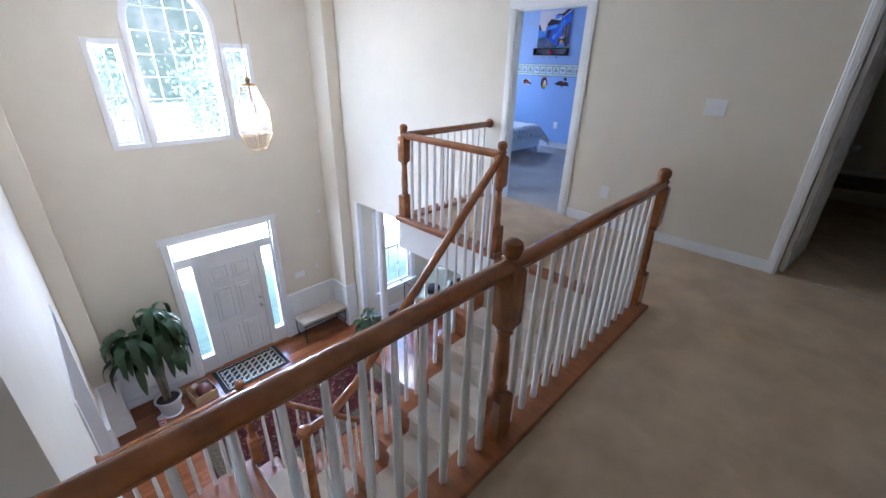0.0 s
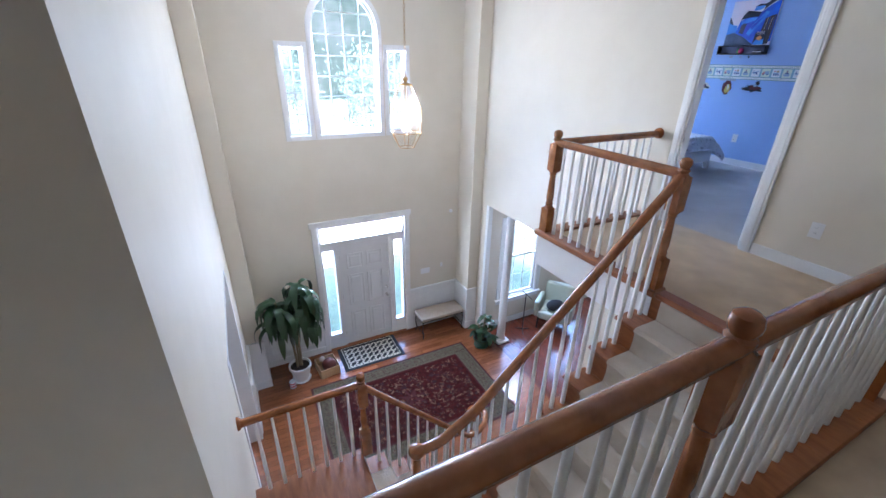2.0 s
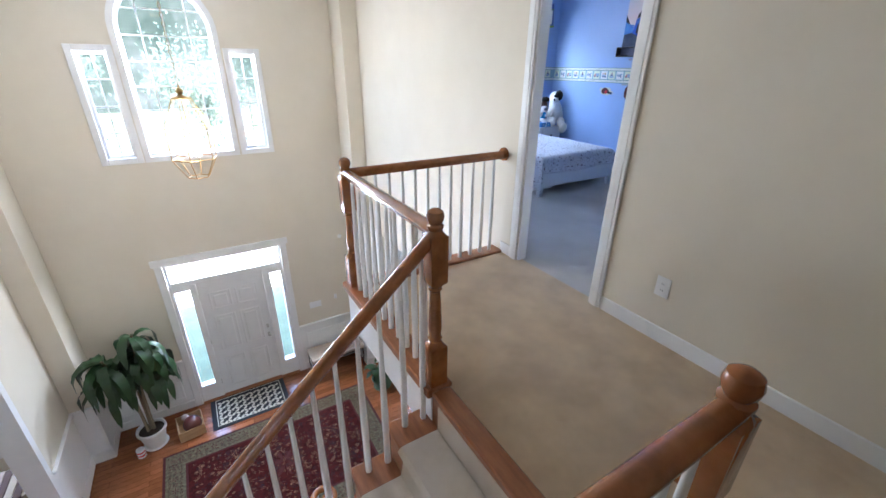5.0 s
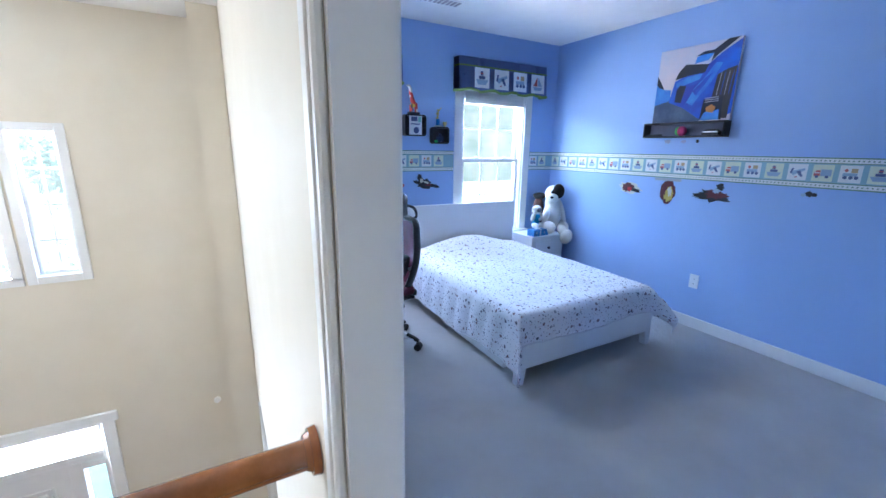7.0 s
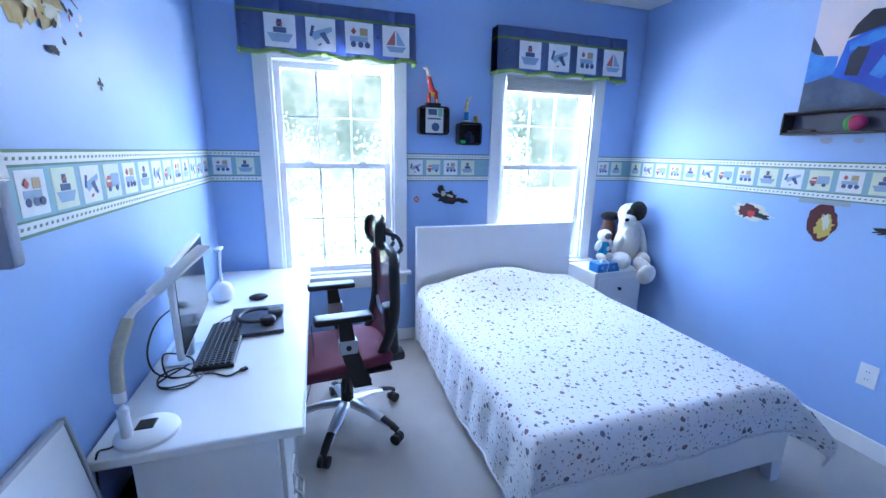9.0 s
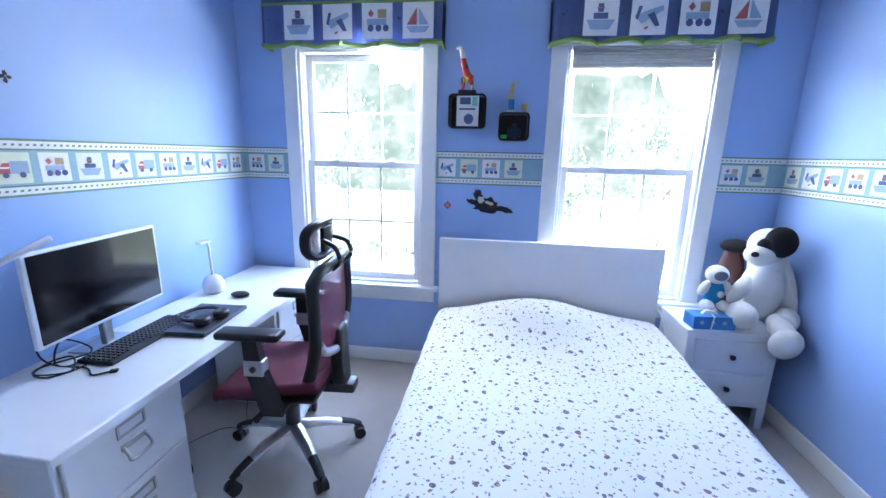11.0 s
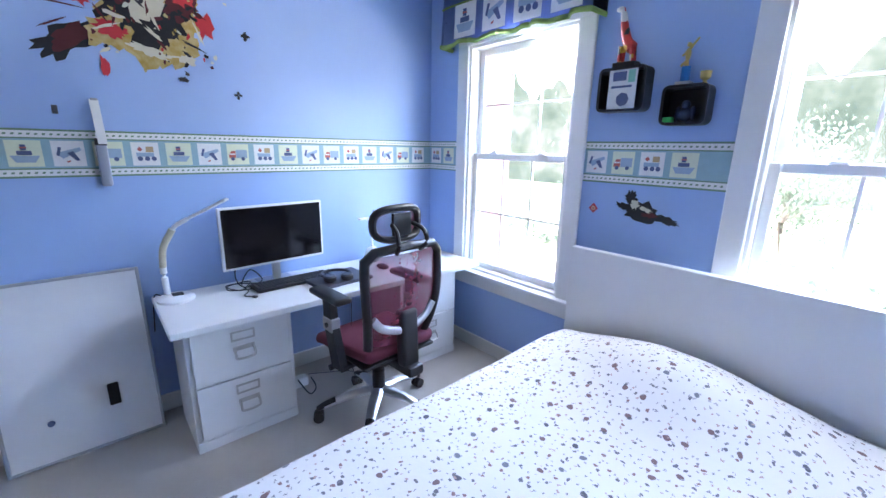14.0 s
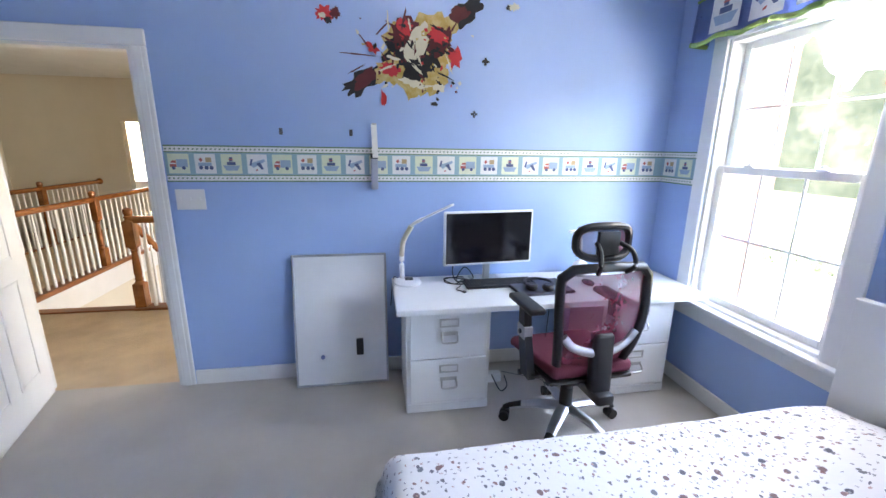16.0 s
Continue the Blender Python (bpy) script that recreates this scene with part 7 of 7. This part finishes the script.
q = random.Random(5)
for mat, count, z, lo, hi in ((RUGTAN, 750, ZF + 0.0124, 0.012, 0.030), (RUGBLUE, 320, ZF + 0.0132, 0.02, 0.05)):
    bm = bmesh.new()
    for k in range(count):
        x, y = q.uniform(RX0 + 0.36, RX1 - 0.36), q.uniform(RY0 + 0.36, RY1 - 0.36)
        petals(bm, (x, y), q.uniform(lo, hi), q.choice((3, 4, 5, 6)), z + 0.00002 * k / 10, q.uniform(0, 3))
    tagged(part("woven_figure", bm, mat, rug), kind="stuff")
bm = bmesh.new()
for k in range(26):
    for j, y in enumerate((RY0 + 0.15, RY1 - 0.15)):
        petals(bm, (RX0 + 0.12 + 0.103 * k, y), 0.05 if k % 2 else 0.035, 6, ZF + 0.0113, k)
for k in range(17):
    for x in (RX0 + 0.15, RX1 - 0.15):
        petals(bm, (x, RY0 + 0.15 + 0.1 * k), 0.05 if k % 2 else 0.035, 6, ZF + 0.0114, k)
tagged(part("border_figure", bm, RUGDARK, rug), kind="stuff")
bm = bmesh.new()
for k in range(56):
    for y in (RY0 + 0.085, RY0 + 0.215, RY1 - 0.085, RY1 - 0.215):
        petals(bm, (RX0 + 0.07 + 0.0505 * k, y), 0.022, 4, ZF + 0.0116, k * 0.7, 0.5)
for k in range(30):
    for x in (RX0 + 0.085, RX0 + 0.215, RX1 - 0.085, RX1 - 0.215):
        petals(bm, (x, RY0 + 0.24 + 0.05 * k), 0.022, 4, ZF + 0.0117, k * 0.7, 0.5)
tagged(part("border_sprig", bm, RUGRED, rug), kind="stuff")
bm = bmesh.new()
for r, n in ((0.42, 8), (0.26, 12)):
    petals(bm, ((RX0 + RX1) / 2, (RY0 + RY1) / 2), r * 0.6, n, ZF + 0.0132 + r * 0.0004, 0.2, 0.2)
part("medallion", bm, RUGDARK, rug)

MATBLACK, MATCREAM = material("black_rubber_mat", (0.02, 0.022, 0.025), 0.9, bump=0.6, bump_scale=200), material("cream_mat_pattern", (0.58, 0.55, 0.45), 0.9, bump=0.4, bump_scale=200)
mat_ = thing("door_mat", "black door mat with a cream interlaced lattice", "door mat", (-2.235, 3.97, ZF), 0)
part("base", boxed((-0.57, -0.355, 0), (0.57, 0.355, 0.010), 0.004), MATBLACK, mat_)
part("border_line", box(box(box(boxed((-0.50, -0.30, 0.0095), (0.50, -0.288, 0.0115)), (-0.50, 0.288, 0.0095), (0.50, 0.30, 0.0115)), (-0.50, -0.288, 0.0095), (-0.488, 0.288, 0.0115)), (0.488, -0.288, 0.0095), (0.50, 0.288, 0.0115)), MATCREAM, mat_)
bm = bmesh.new()
s = 0.118
for i in range(-5, 6):
    for j in range(-4, 5):
        for turn in (0, 1):
            c = ((i + 0.5 * turn) * s, (j + 0.5 * turn) * s)
            for d in (math.pi / 4, -math.pi / 4):
                ux, uy = math.cos(d + turn * math.pi / 2), math.sin(d + turn * math.pi / 2)
                cc = (c[0] + ux * s * 0.36, c[1] + uy * s * 0.36)
                if abs(cc[0]) > 0.465 or abs(cc[1]) > 0.265:
                    continue
                l, w = s * 0.33, s * 0.155
                bm.faces.new([bm.verts.new((cc[0] + a * ux - b * uy, cc[1] + a * uy + b * ux, 0.0112 + 0.0003 * turn)) for a, b in ((-l, 0), (-l * .4, -w), (l * .4, -w), (l, 0), (l * .4, w), (-l * .4, w))])
part("lattice", bm, MATCREAM, mat_)

# ---- foyer: plants ----
LEAFG = material("glossy_house_plant_leaf", (0.022, 0.065, 0.02), 0.35, second=(0.012, 0.04, 0.012), scale=6, mix=1, coat=0.15)
CANE = material("pale_cane_stem", (0.24, 0.19, 0.12), 0.8, bump=0.4, bump_scale=50)
SOIL = material("dark_potting_soil", (0.03, 0.02, 0.014), 0.95, bump=0.8, bump_scale=60)
POTWHITE = material("white_glazed_pot", (0.75, 0.75, 0.74), 0.35)


def blade(bm, root, a, length, width, lift, droop, seg=7):
    """One arching strap leaf with a folded midrib."""
    d, e = Vector((math.cos(a), math.sin(a), 0)), Vector((-math.sin(a), math.cos(a), 0))
    p, rows, tilt = Vector(root), [], lift
    for k in range(seg + 1):
        f = k / seg
        w = width * math.sin(math.pi * min(0.12 + 0.88 * f, 0.995)) ** 0.7
        rows.append([bm.verts.new(p + e * w + Vector((0, 0, 0.25 * w))), bm.verts.new(p), bm.verts.new(p - e * w + Vector((0, 0, 0.25 * w)))])
        step = length / seg
        p = p + (d * math.cos(tilt) + Vector((0, 0, math.sin(tilt)))) * step
        tilt = max(tilt - droop / seg, -1.55)
    for r0, r1 in zip(rows, rows[1:]):
        for j in (0, 1):
            bm.faces.new((r0[j], r0[j + 1], r1[j + 1], r1[j]))


def plant(name, label, at, pot, stems, leaf, seed, pot_mat):
    rnd = random.Random(seed)
    t = thing(name, label, "house plant", at)
    r0, r1, h = pot
    part("pot", lathe(bmesh.new(), [(r0, 0), (r1 * 0.97, h * 0.86), (r1 * 1.06, h * 0.87), (r1 * 1.06, h), (r1 * 0.94, h), (r1 * 0.92, h * 0.86)], seg=24), pot_mat, t, smooth=True)
    part("saucer", lathe(bmesh.new(), [(r0 * 1.2, 0), (r0 * 1.32, 0.02), (r0 * 1.2, 0.02)], seg=20), pot_mat, t, smooth=True)
    part("soil", lathe(bmesh.new(), [(r1 * 0.9, h * 0.84), (r1 * 0.9, h * 0.88)], seg=20), SOIL, t)
    for (sx, sy, sz, lean) in stems:
        top = Vector((sx + lean[0], sy + lean[1], sz))
        part("stem", tube(bmesh.new(), [(sx * 0.6, sy * 0.6, h * 0.85), (sx, sy, (h + sz) / 2), top], [0.022, 0.019, 0.016], 8), CANE, t, smooth=True)
        bm = bmesh.new()
        for k in range(leaf[0]):
            a = k * 2.4 + rnd.uniform(-0.3, 0.3)
            blade(bm, top - Vector((0, 0, rnd.uniform(0, leaf[4]))), a, leaf[1] * rnd.uniform(0.75, 1.1), leaf[2] * rnd.uniform(0.8, 1.15), rnd.uniform(-0.1, 0.9), leaf[3] * rnd.uniform(0.8, 1.2))
        part("foliage", bm, LEAFG, t, "drooping dark green strap leaves", smooth=True)
    return t


plant("potted_corn_plant", "tall corn plant with drooping leaves in a white pot", (-3.53, 3.81, ZF), (0.12, 0.175, 0.31), ((-0.06, 0.0, 1.62, (-0.16, -0.04)), (0.05, 0.02, 1.86, (0.10, 0.02)), (0.0, 0.05, 1.50, (0.22, 0.08))), (46, 0.62, 0.056, 4.0, 0.55), 3, POTWHITE)
plant("potted_rubber_plant", "small broad-leaved plant in a green pot", (-0.22, 3.22, ZF), (0.11, 0.155, 0.20), ((-0.05, 0.0, 0.52, (-0.05, 0.0)), (0.05, 0.02, 0.62, (0.04, 0.03)), (0.02, -0.05, 0.42, (0.10, -0.06))), (9, 0.24, 0.055, 1.6, 0.28), 8, material("green_glazed_pot", (0.03, 0.10, 0.06), 0.3))
PINE = material("pale_pine_board", (0.50, 0.33, 0.17), 0.6, second=(0.40, 0.25, 0.12), scale=5, mix=1, stretch=(1, 8, 8))
crate = thing("wooden_crate", "open pale wooden crate on the floor", "crate", (-3.08, 3.83, ZF), 6)
for lo, hi in (((-0.17, -0.19, 0.0), (0.17, 0.19, 0.012)),):
    part("bottom", boxed(lo, hi), PINE, crate)
for lo, hi in (((-0.17, -0.19, 0.012), (0.17, -0.178, 0.17)), ((-0.17, 0.178, 0.012), (0.17, 0.19, 0.17)), ((-0.17, -0.178, 0.012), (-0.158, 0.178, 0.17)), ((0.158, -0.178, 0.012), (0.17, 0.178, 0.17))):
    part("side_board", boxed(lo, hi, 0.002), PINE, crate)
gd = thing("leather_ball", "dark red leather ball lying in the crate", "ball")
part("body", ball(bmesh.new(), (-3.05, 3.80, ZF + 0.135), (0.125, 0.13, 0.12), 20), material("oxblood_leather", (0.10, 0.025, 0.02), 0.35, bump=0.3), gd, smooth=True)
gl2 = thing("small_ball", "small pale ball lying in the crate", "ball")
part("body", ball(bmesh.new(), (-3.14, 3.96, ZF + 0.16), 0.05, 14), material("pale_wool", (0.6, 0.5, 0.42), 0.9, bump=0.6), gl2, smooth=True)
sh2 = thing("striped_ornament", "small red and white striped ornament beside the pot", "ornament", (-3.70, 3.66, ZF))
for k in range(5):
    part("stripe", lathe(bmesh.new(), [(0.05, 0.026 * k), (0.05, 0.026 * (k + 1))], (0, 0, 0), 14), (POTWHITE, SCARLET)[k % 2], sh2, smooth=True)

# ---- foyer: bench, column, plates ----
IRON = material("dark_wrought_iron", (0.02, 0.017, 0.015), 0.45, 0.6)
CUSH = material("beige_woven_upholstery", (0.46, 0.38, 0.30), 0.9, second=(0.38, 0.30, 0.23), scale=10, bump=0.4, bump_scale=250)
bench = thing("bench", "upholstered beige bench on dark iron legs against the wall", "bench", (-0.73, 4.06, ZF))
part("cushion", boxed((-0.47, -0.20, 0.40), (0.47, 0.20, 0.48), 0.022, 3), CUSH, bench, smooth=True)
part("seat_frame", boxed((-0.46, -0.19, 0.375), (0.46, 0.19, 0.402), 0.004), IRON, bench)
for sx in (-1, 1):
    for sy in (-1, 1):
        part("leg", tube(bmesh.new(), spline([(sx * 0.44, sy * 0.17, 0.38), (sx * 0.45, sy * 0.175, 0.22), (sx * 0.43, sy * 0.17, 0.08), (sx * 0.45, sy * 0.185, 0.0)], 4), 0.011, 8), IRON, bench, smooth=True)
    part("stretcher", rod(bmesh.new(), (sx * 0.44, -0.17, 0.12), (sx * 0.44, 0.17, 0.12), 0.008), IRON, bench)
column = tagged(new("trim_column"), "slender white round column on a square base", "column", kind="structure")
part("base", boxed((0.08, 3.06, ZF), (0.34, 3.32, ZF + 0.04), 0.006), TRIM, column)
part("shaft", lathe(bmesh.new(), [(0.095, 0.04), (0.10, 0.06), (0.085, 0.09), (0.08, 0.12), (0.072, 2.9), (0.09, 2.94), (0.095, 3.08)], (0.21, 3.19, ZF), 24), TRIM, column, smooth=True)
wall_plate("light_switch", "white four-gang wall switch by the front door", pose(-0.92, NORTH, ZF + 1.28, 0, 0, 0), 0.20, 0.12, "switch")
wall_plate("outlet", "small white wall control near the corner", pose(-0.56, NORTH, ZF + 1.34, 0, 0, 0), 0.05, 0.09, "outlet")
sensor = thing("wall_sensor", "small white round wall sensor", "sensor")
part("disc", rod(bmesh.new(), (-0.38, NORTH, -1.12), (-0.38, NORTH - 0.025, -1.12), 0.035, 0.03, 16), WHITEPLASTIC, sensor, smooth=True)

# ---- lower side rooms ----
SAGE = material("pale_sage_leather", (0.42, 0.46, 0.38), 0.45, second=(0.36, 0.40, 0.33), scale=5, bump=0.2)
ac = thing("armchair", "pale sage leather armchair on a dark wood floor", "armchair", (1.50, 3.12, ZF), 215)
part("seat", boxed((-0.28, -0.28, 0.26), (0.30, 0.28, 0.44), 0.05, 3), SAGE, ac, smooth=True)
part("backrest", boxed((-0.36, -0.30, 0.28), (-0.22, 0.30, 0.88), 0.05, 3, pose(0, 0, 0, 0, -6, 0)), SAGE, ac, smooth=True)
for s in (-1, 1):
    part("armrest", boxed((-0.28, s * 0.33 - 0.05, 0.26), (0.26, s * 0.33 + 0.05, 0.62), 0.04, 3), SAGE, ac, smooth=True)
    for x in (-0.26, 0.24):
        part("leg", rod(bmesh.new(), (x, s * 0.27, 0.27), (x, s * 0.28, 0.0), 0.022, 0.014, 8), IRON, ac)
bg = thing("black_bag", "black cloth bag lying on the armchair", "bag")
part("body", ball(bmesh.new(), (1.46, 3.08, ZF + 0.535), (0.20, 0.15, 0.10), 16), material("black_cloth", (0.012, 0.012, 0.015), 0.9, bump=0.5), bg, smooth=True)
ms = thing("music_stand", "thin black metal stand with a slanted arm", "stand", (0.80, 3.25, ZF))
part("pole", rod(bmesh.new(), (0, 0, 0.02), (0, 0, 0.85), 0.009), BLACK, ms)
part("arm", rod(bmesh.new(), (-0.10, 0.0, 0.98), (0.16, 0, 0.72), 0.007), BLACK, ms)
for k in range(3):
    part("foot", rod(bmesh.new(), (0, 0, 0.05), (0.16 * math.cos(2.1 * k), 0.16 * math.sin(2.1 * k), 0.008), 0.008), BLACK, ms)
ot = thing("striped_ottoman", "brown and cream striped ottoman below the window", "ottoman", (-4.98, 3.55, ZF), 0)
for k in range(9):
    part("stripe", boxed((-0.38 + 0.084 * k, -0.27, 0.05), (-0.38 + 0.084 * (k + 1) - 0.001, 0.27, 0.42 - 0.02 * (k in (0, 8))), 0.012, 2), (material("brown_stripe_cloth", (0.07, 0.035, 0.02), 0.9, bump=0.3), material("cream_stripe_cloth", (0.32, 0.24, 0.16), 0.9, bump=0.3))[k % 2] if k < 2 else bpy.data.materials[("brown_stripe_cloth", "cream_stripe_cloth")[k % 2]], ot, smooth=True)
for x in (-0.33, 0.33):
    for y in (-0.22, 0.22):
        part("foot", rod(bmesh.new(), (x, y, 0), (x, y, 0.06), 0.02, 0.03, 10), IRON, ot)
skirting("trim_study_dado", [((-7.6, BNORTH + 0.385, ZF), (WEST - 0.2, BNORTH + 0.40, ZF + 0.14)), ((-7.6, BNORTH + 0.375, ZF + 0.70), (WEST - 0.2, BNORTH + 0.40, ZF + 0.75))], "white painted dado rail and baseboard")
skirting("baseboard_dining_room", [((0.07, BNORTH - B, ZF), (EAST, BNORTH, ZF + 0.14)), ((EAST - B, -0.6, ZF), (EAST, BNORTH - B, ZF + 0.14))])
lb = thing("low_bench", "low dark bench with a chrome rail in the unlit room", "bench", (2.75, -2.85, 0), 10)
part("seat", boxed((-0.3, -0.5, 0.30), (0.3, 0.5, 0.36), 0.01), material("dark_brown_wood", (0.05, 0.03, 0.02), 0.5), lb)
part("rail", rod(bmesh.new(), (-0.32, -0.5, 0.50), (-0.32, 0.5, 0.50), 0.014), CHROME, lb, smooth=True)
for x in (-0.27, 0.27):
    for y in (-0.46, 0.46):
        part("leg", boxed((x - 0.02, y - 0.02, 0), (x + 0.02, y + 0.02, 0.30)), IRON, lb)
for y in (-0.46, 0.46):
    part("post", rod(bmesh.new(), (-0.32, y, 0.0), (-0.32, y, 0.50), 0.010), CHROME, lb)

# ---- outdoors ----
LAWN = material("mown_lawn", (0.05, 0.07, 0.035), 0.9, second=(0.035, 0.05, 0.025), scale=3, mix=1, bump=0.6, bump_scale=80)
BRICK = material("red_brick_wall", (0.34, 0.15, 0.10), 0.85, second=(0.26, 0.11, 0.08), scale=20, mix=1, bump=0.4, bump_scale=60)
DRIVE = material("pale_concrete_drive", (0.42, 0.40, 0.37), 0.85, second=(0.35, 0.33, 0.31), scale=3, bump=0.3)
structure("ground", boxed((-400, -60, ZF - 0.4), (400, 600, ZF - 0.12)), LAWN, "mown lawn outside the house")
structure("pavement_drive", boxed((-60, 8.0, ZF - 0.125), (60, 19.0, ZF - 0.11)), DRIVE, "pale concrete drive across the lawn")
structure("wall_brick_return", wall_mesh("y", 0.072, 0.18, BNORTH + 0.162, NORTH + 0.16, ZF, 3.2), BRICK, "red brick return wall of the porch")
BARK = material("grey_brown_bark", (0.11, 0.085, 0.065), 0.9, second=(0.06, 0.045, 0.035), scale=12, mix=1, bump=0.7, bump_scale=30)
LEAF = material("tree_foliage", (0.10, 0.13, 0.10), 0.6, second=(0.082, 0.11, 0.084), scale=0.8, mix=1)
ln, ll = LEAF.node_tree.nodes, LEAF.node_tree.links
through_light, leafmix = ln.new("ShaderNodeBsdfTranslucent"), ln.new("ShaderNodeMixShader")
through_light.inputs[0].default_value = (0.11, 0.14, 0.105, 1)
leafmix.inputs[0].default_value = 0.55
ll.new(ln["Principled BSDF"].outputs[0], leafmix.inputs[1])
ll.new(through_light.outputs[0], leafmix.inputs[2])
ll.new(leafmix.outputs[0], ln["Material Output"].inputs[0])


def tree(seed, x, y, h, spread):
    rnd = random.Random(seed)
    t = thing("tree", "leafy deciduous tree standing on the lawn", "tree", (x, y, ZF - 0.13), 0, "trees outside the windows")
    bm = bmesh.new()
    tube(bm, [(0, 0, 0), (rnd.uniform(-.1, .1), 0, h * 0.3), (rnd.uniform(-.2, .2), 0.1, h * 0.75)], [0.17, 0.13, 0.04], 8)
    tips = []
    for k in range(9):
        z = h * rnd.uniform(0.2, 0.6)
        a = rnd.uniform(0, 6.28)
        d = spread * rnd.uniform(0.5, 0.9)
        tip = Vector((d * math.cos(a), d * math.sin(a), z + h * rnd.uniform(0.08, 0.25)))
        tube(bm, [(0, 0, z), tip * 0.5 + Vector((0, 0, z * 0.55)), tip], [0.06, 0.04, 0.015], 6)
        tips.append(tip)
    part("trunk", bm, BARK, t, smooth=True)
    verts, faces = [], []
    for k in range(5200):
        c = rnd.choice(tips) if k % 3 else Vector((rnd.gauss(0, spread * 0.45), rnd.gauss(0, spread * 0.45), h * rnd.uniform(0.15, 1.0)))
        p = c + Vector((rnd.gauss(0, 0.45), rnd.gauss(0, 0.45), rnd.gauss(0, 0.5)))
        s = rnd.uniform(0.06, 0.15)
        q = Euler((rnd.uniform(0, 3), rnd.uniform(0, 3), rnd.uniform(0, 6))).to_matrix()
        i = len(verts)
        for u, v in ((-1, 0), (0, -0.5), (1, 0), (0, 0.5)):
            verts.append(p + q @ Vector((u * s, v * s, 0.15 * s * u)))
        faces.append((i, i + 1, i + 2, i + 3))
    me = bpy.data.meshes.new("crown")
    me.from_pydata(verts, [], faces)
    me.materials.append(LEAF)
    ob = new("crown", me)
    ob.parent = t


for k, (x, y, h, s) in enumerate(((-8.5, 25, 9, 3.0), (-1.2, 27, 6.5, 2.4), (4.6, 24, 5.5, 2.2), (11.5, 26, 8, 3))):
    tree(k, x, y, h, s)


def far_woods():
    """A glowing tree-line backdrop beyond the street, 58 m off, with an uneven crest; daylight and haze are painted in.
    """
    m = bpy.data.materials.new("glowing_far_woods")
    m.use_nodes = True
    n, l = m.node_tree.nodes, m.node_tree.links
    n.remove(n["Principled BSDF"])
    # Emission paints daylit haze into the foliage colours; the woods are no lamp.
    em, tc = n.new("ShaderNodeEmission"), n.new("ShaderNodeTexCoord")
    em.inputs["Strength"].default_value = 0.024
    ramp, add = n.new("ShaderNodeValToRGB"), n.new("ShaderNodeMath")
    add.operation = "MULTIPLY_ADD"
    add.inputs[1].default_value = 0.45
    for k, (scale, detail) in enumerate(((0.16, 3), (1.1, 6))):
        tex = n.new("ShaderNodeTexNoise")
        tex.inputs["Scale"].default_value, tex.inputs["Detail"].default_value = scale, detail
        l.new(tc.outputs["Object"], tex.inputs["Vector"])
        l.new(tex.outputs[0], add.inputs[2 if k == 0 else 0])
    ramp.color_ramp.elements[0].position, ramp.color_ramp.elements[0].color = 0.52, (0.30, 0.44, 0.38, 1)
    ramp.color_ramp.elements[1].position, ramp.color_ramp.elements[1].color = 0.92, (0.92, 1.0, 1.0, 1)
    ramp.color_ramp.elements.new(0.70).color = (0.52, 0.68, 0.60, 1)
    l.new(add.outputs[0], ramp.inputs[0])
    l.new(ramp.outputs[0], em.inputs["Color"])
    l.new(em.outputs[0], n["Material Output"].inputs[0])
    outline = [(-110, ZF - 0.3), (110, ZF - 0.3)]
    for k in range(221):
        x = 110 - k
        outline.append((x, ZF + 17 + 3.5 * math.sin(x * 0.21) + 1.6 * math.sin(x * 0.67 + 1) + 0.8 * math.sin(x * 1.9)))
    structure("backdrop_woods", prism(bmesh.new(), outline, lambda u, v, w: (u, 58 + w, v), 0.5), m, "glowing backdrop painted as a hazy pale green tree line beyond the street")


far_woods()


def far_leaves(name, label, count, y, deep, high, size, seed):
    """A belt of distant foliage of uneven height."""
    rnd = random.Random(seed)
    verts, faces = [], []
    for k in range(count):
        x = rnd.uniform(-60, 60)
        crest = high * (0.72 + 0.2 * math.sin(x * 0.35 + seed) + 0.12 * math.sin(x * 0.9))
        p = Vector((x, y + rnd.uniform(0, deep), ZF - 0.1 + crest * rnd.random() ** 0.8))
        q = Euler((rnd.uniform(0, 3), rnd.uniform(0, 3), rnd.uniform(0, 6))).to_matrix()
        d = rnd.uniform(0.5, 1.0) * size
        i = len(verts)
        for u, v in ((-1, 0), (-.3, -.55), (.6, -.4), (1, 0), (.3, .5), (-.6, .45)):
            verts.append(p + q @ Vector((u * d, v * d, 0.15 * d * u)))
        faces.append(tuple(range(i, i + 6)))
    me = bpy.data.meshes.new(name)
    me.from_pydata(verts, [], faces)
    me.materials.append(LEAF)
    tagged(new(name, me), label, "trees", kind="stuff")


far_leaves("shrub_border", "low leafy green shrubs along the lawn edge", 9000, 20.5, 1.5, 1.3, 0.2, 7)
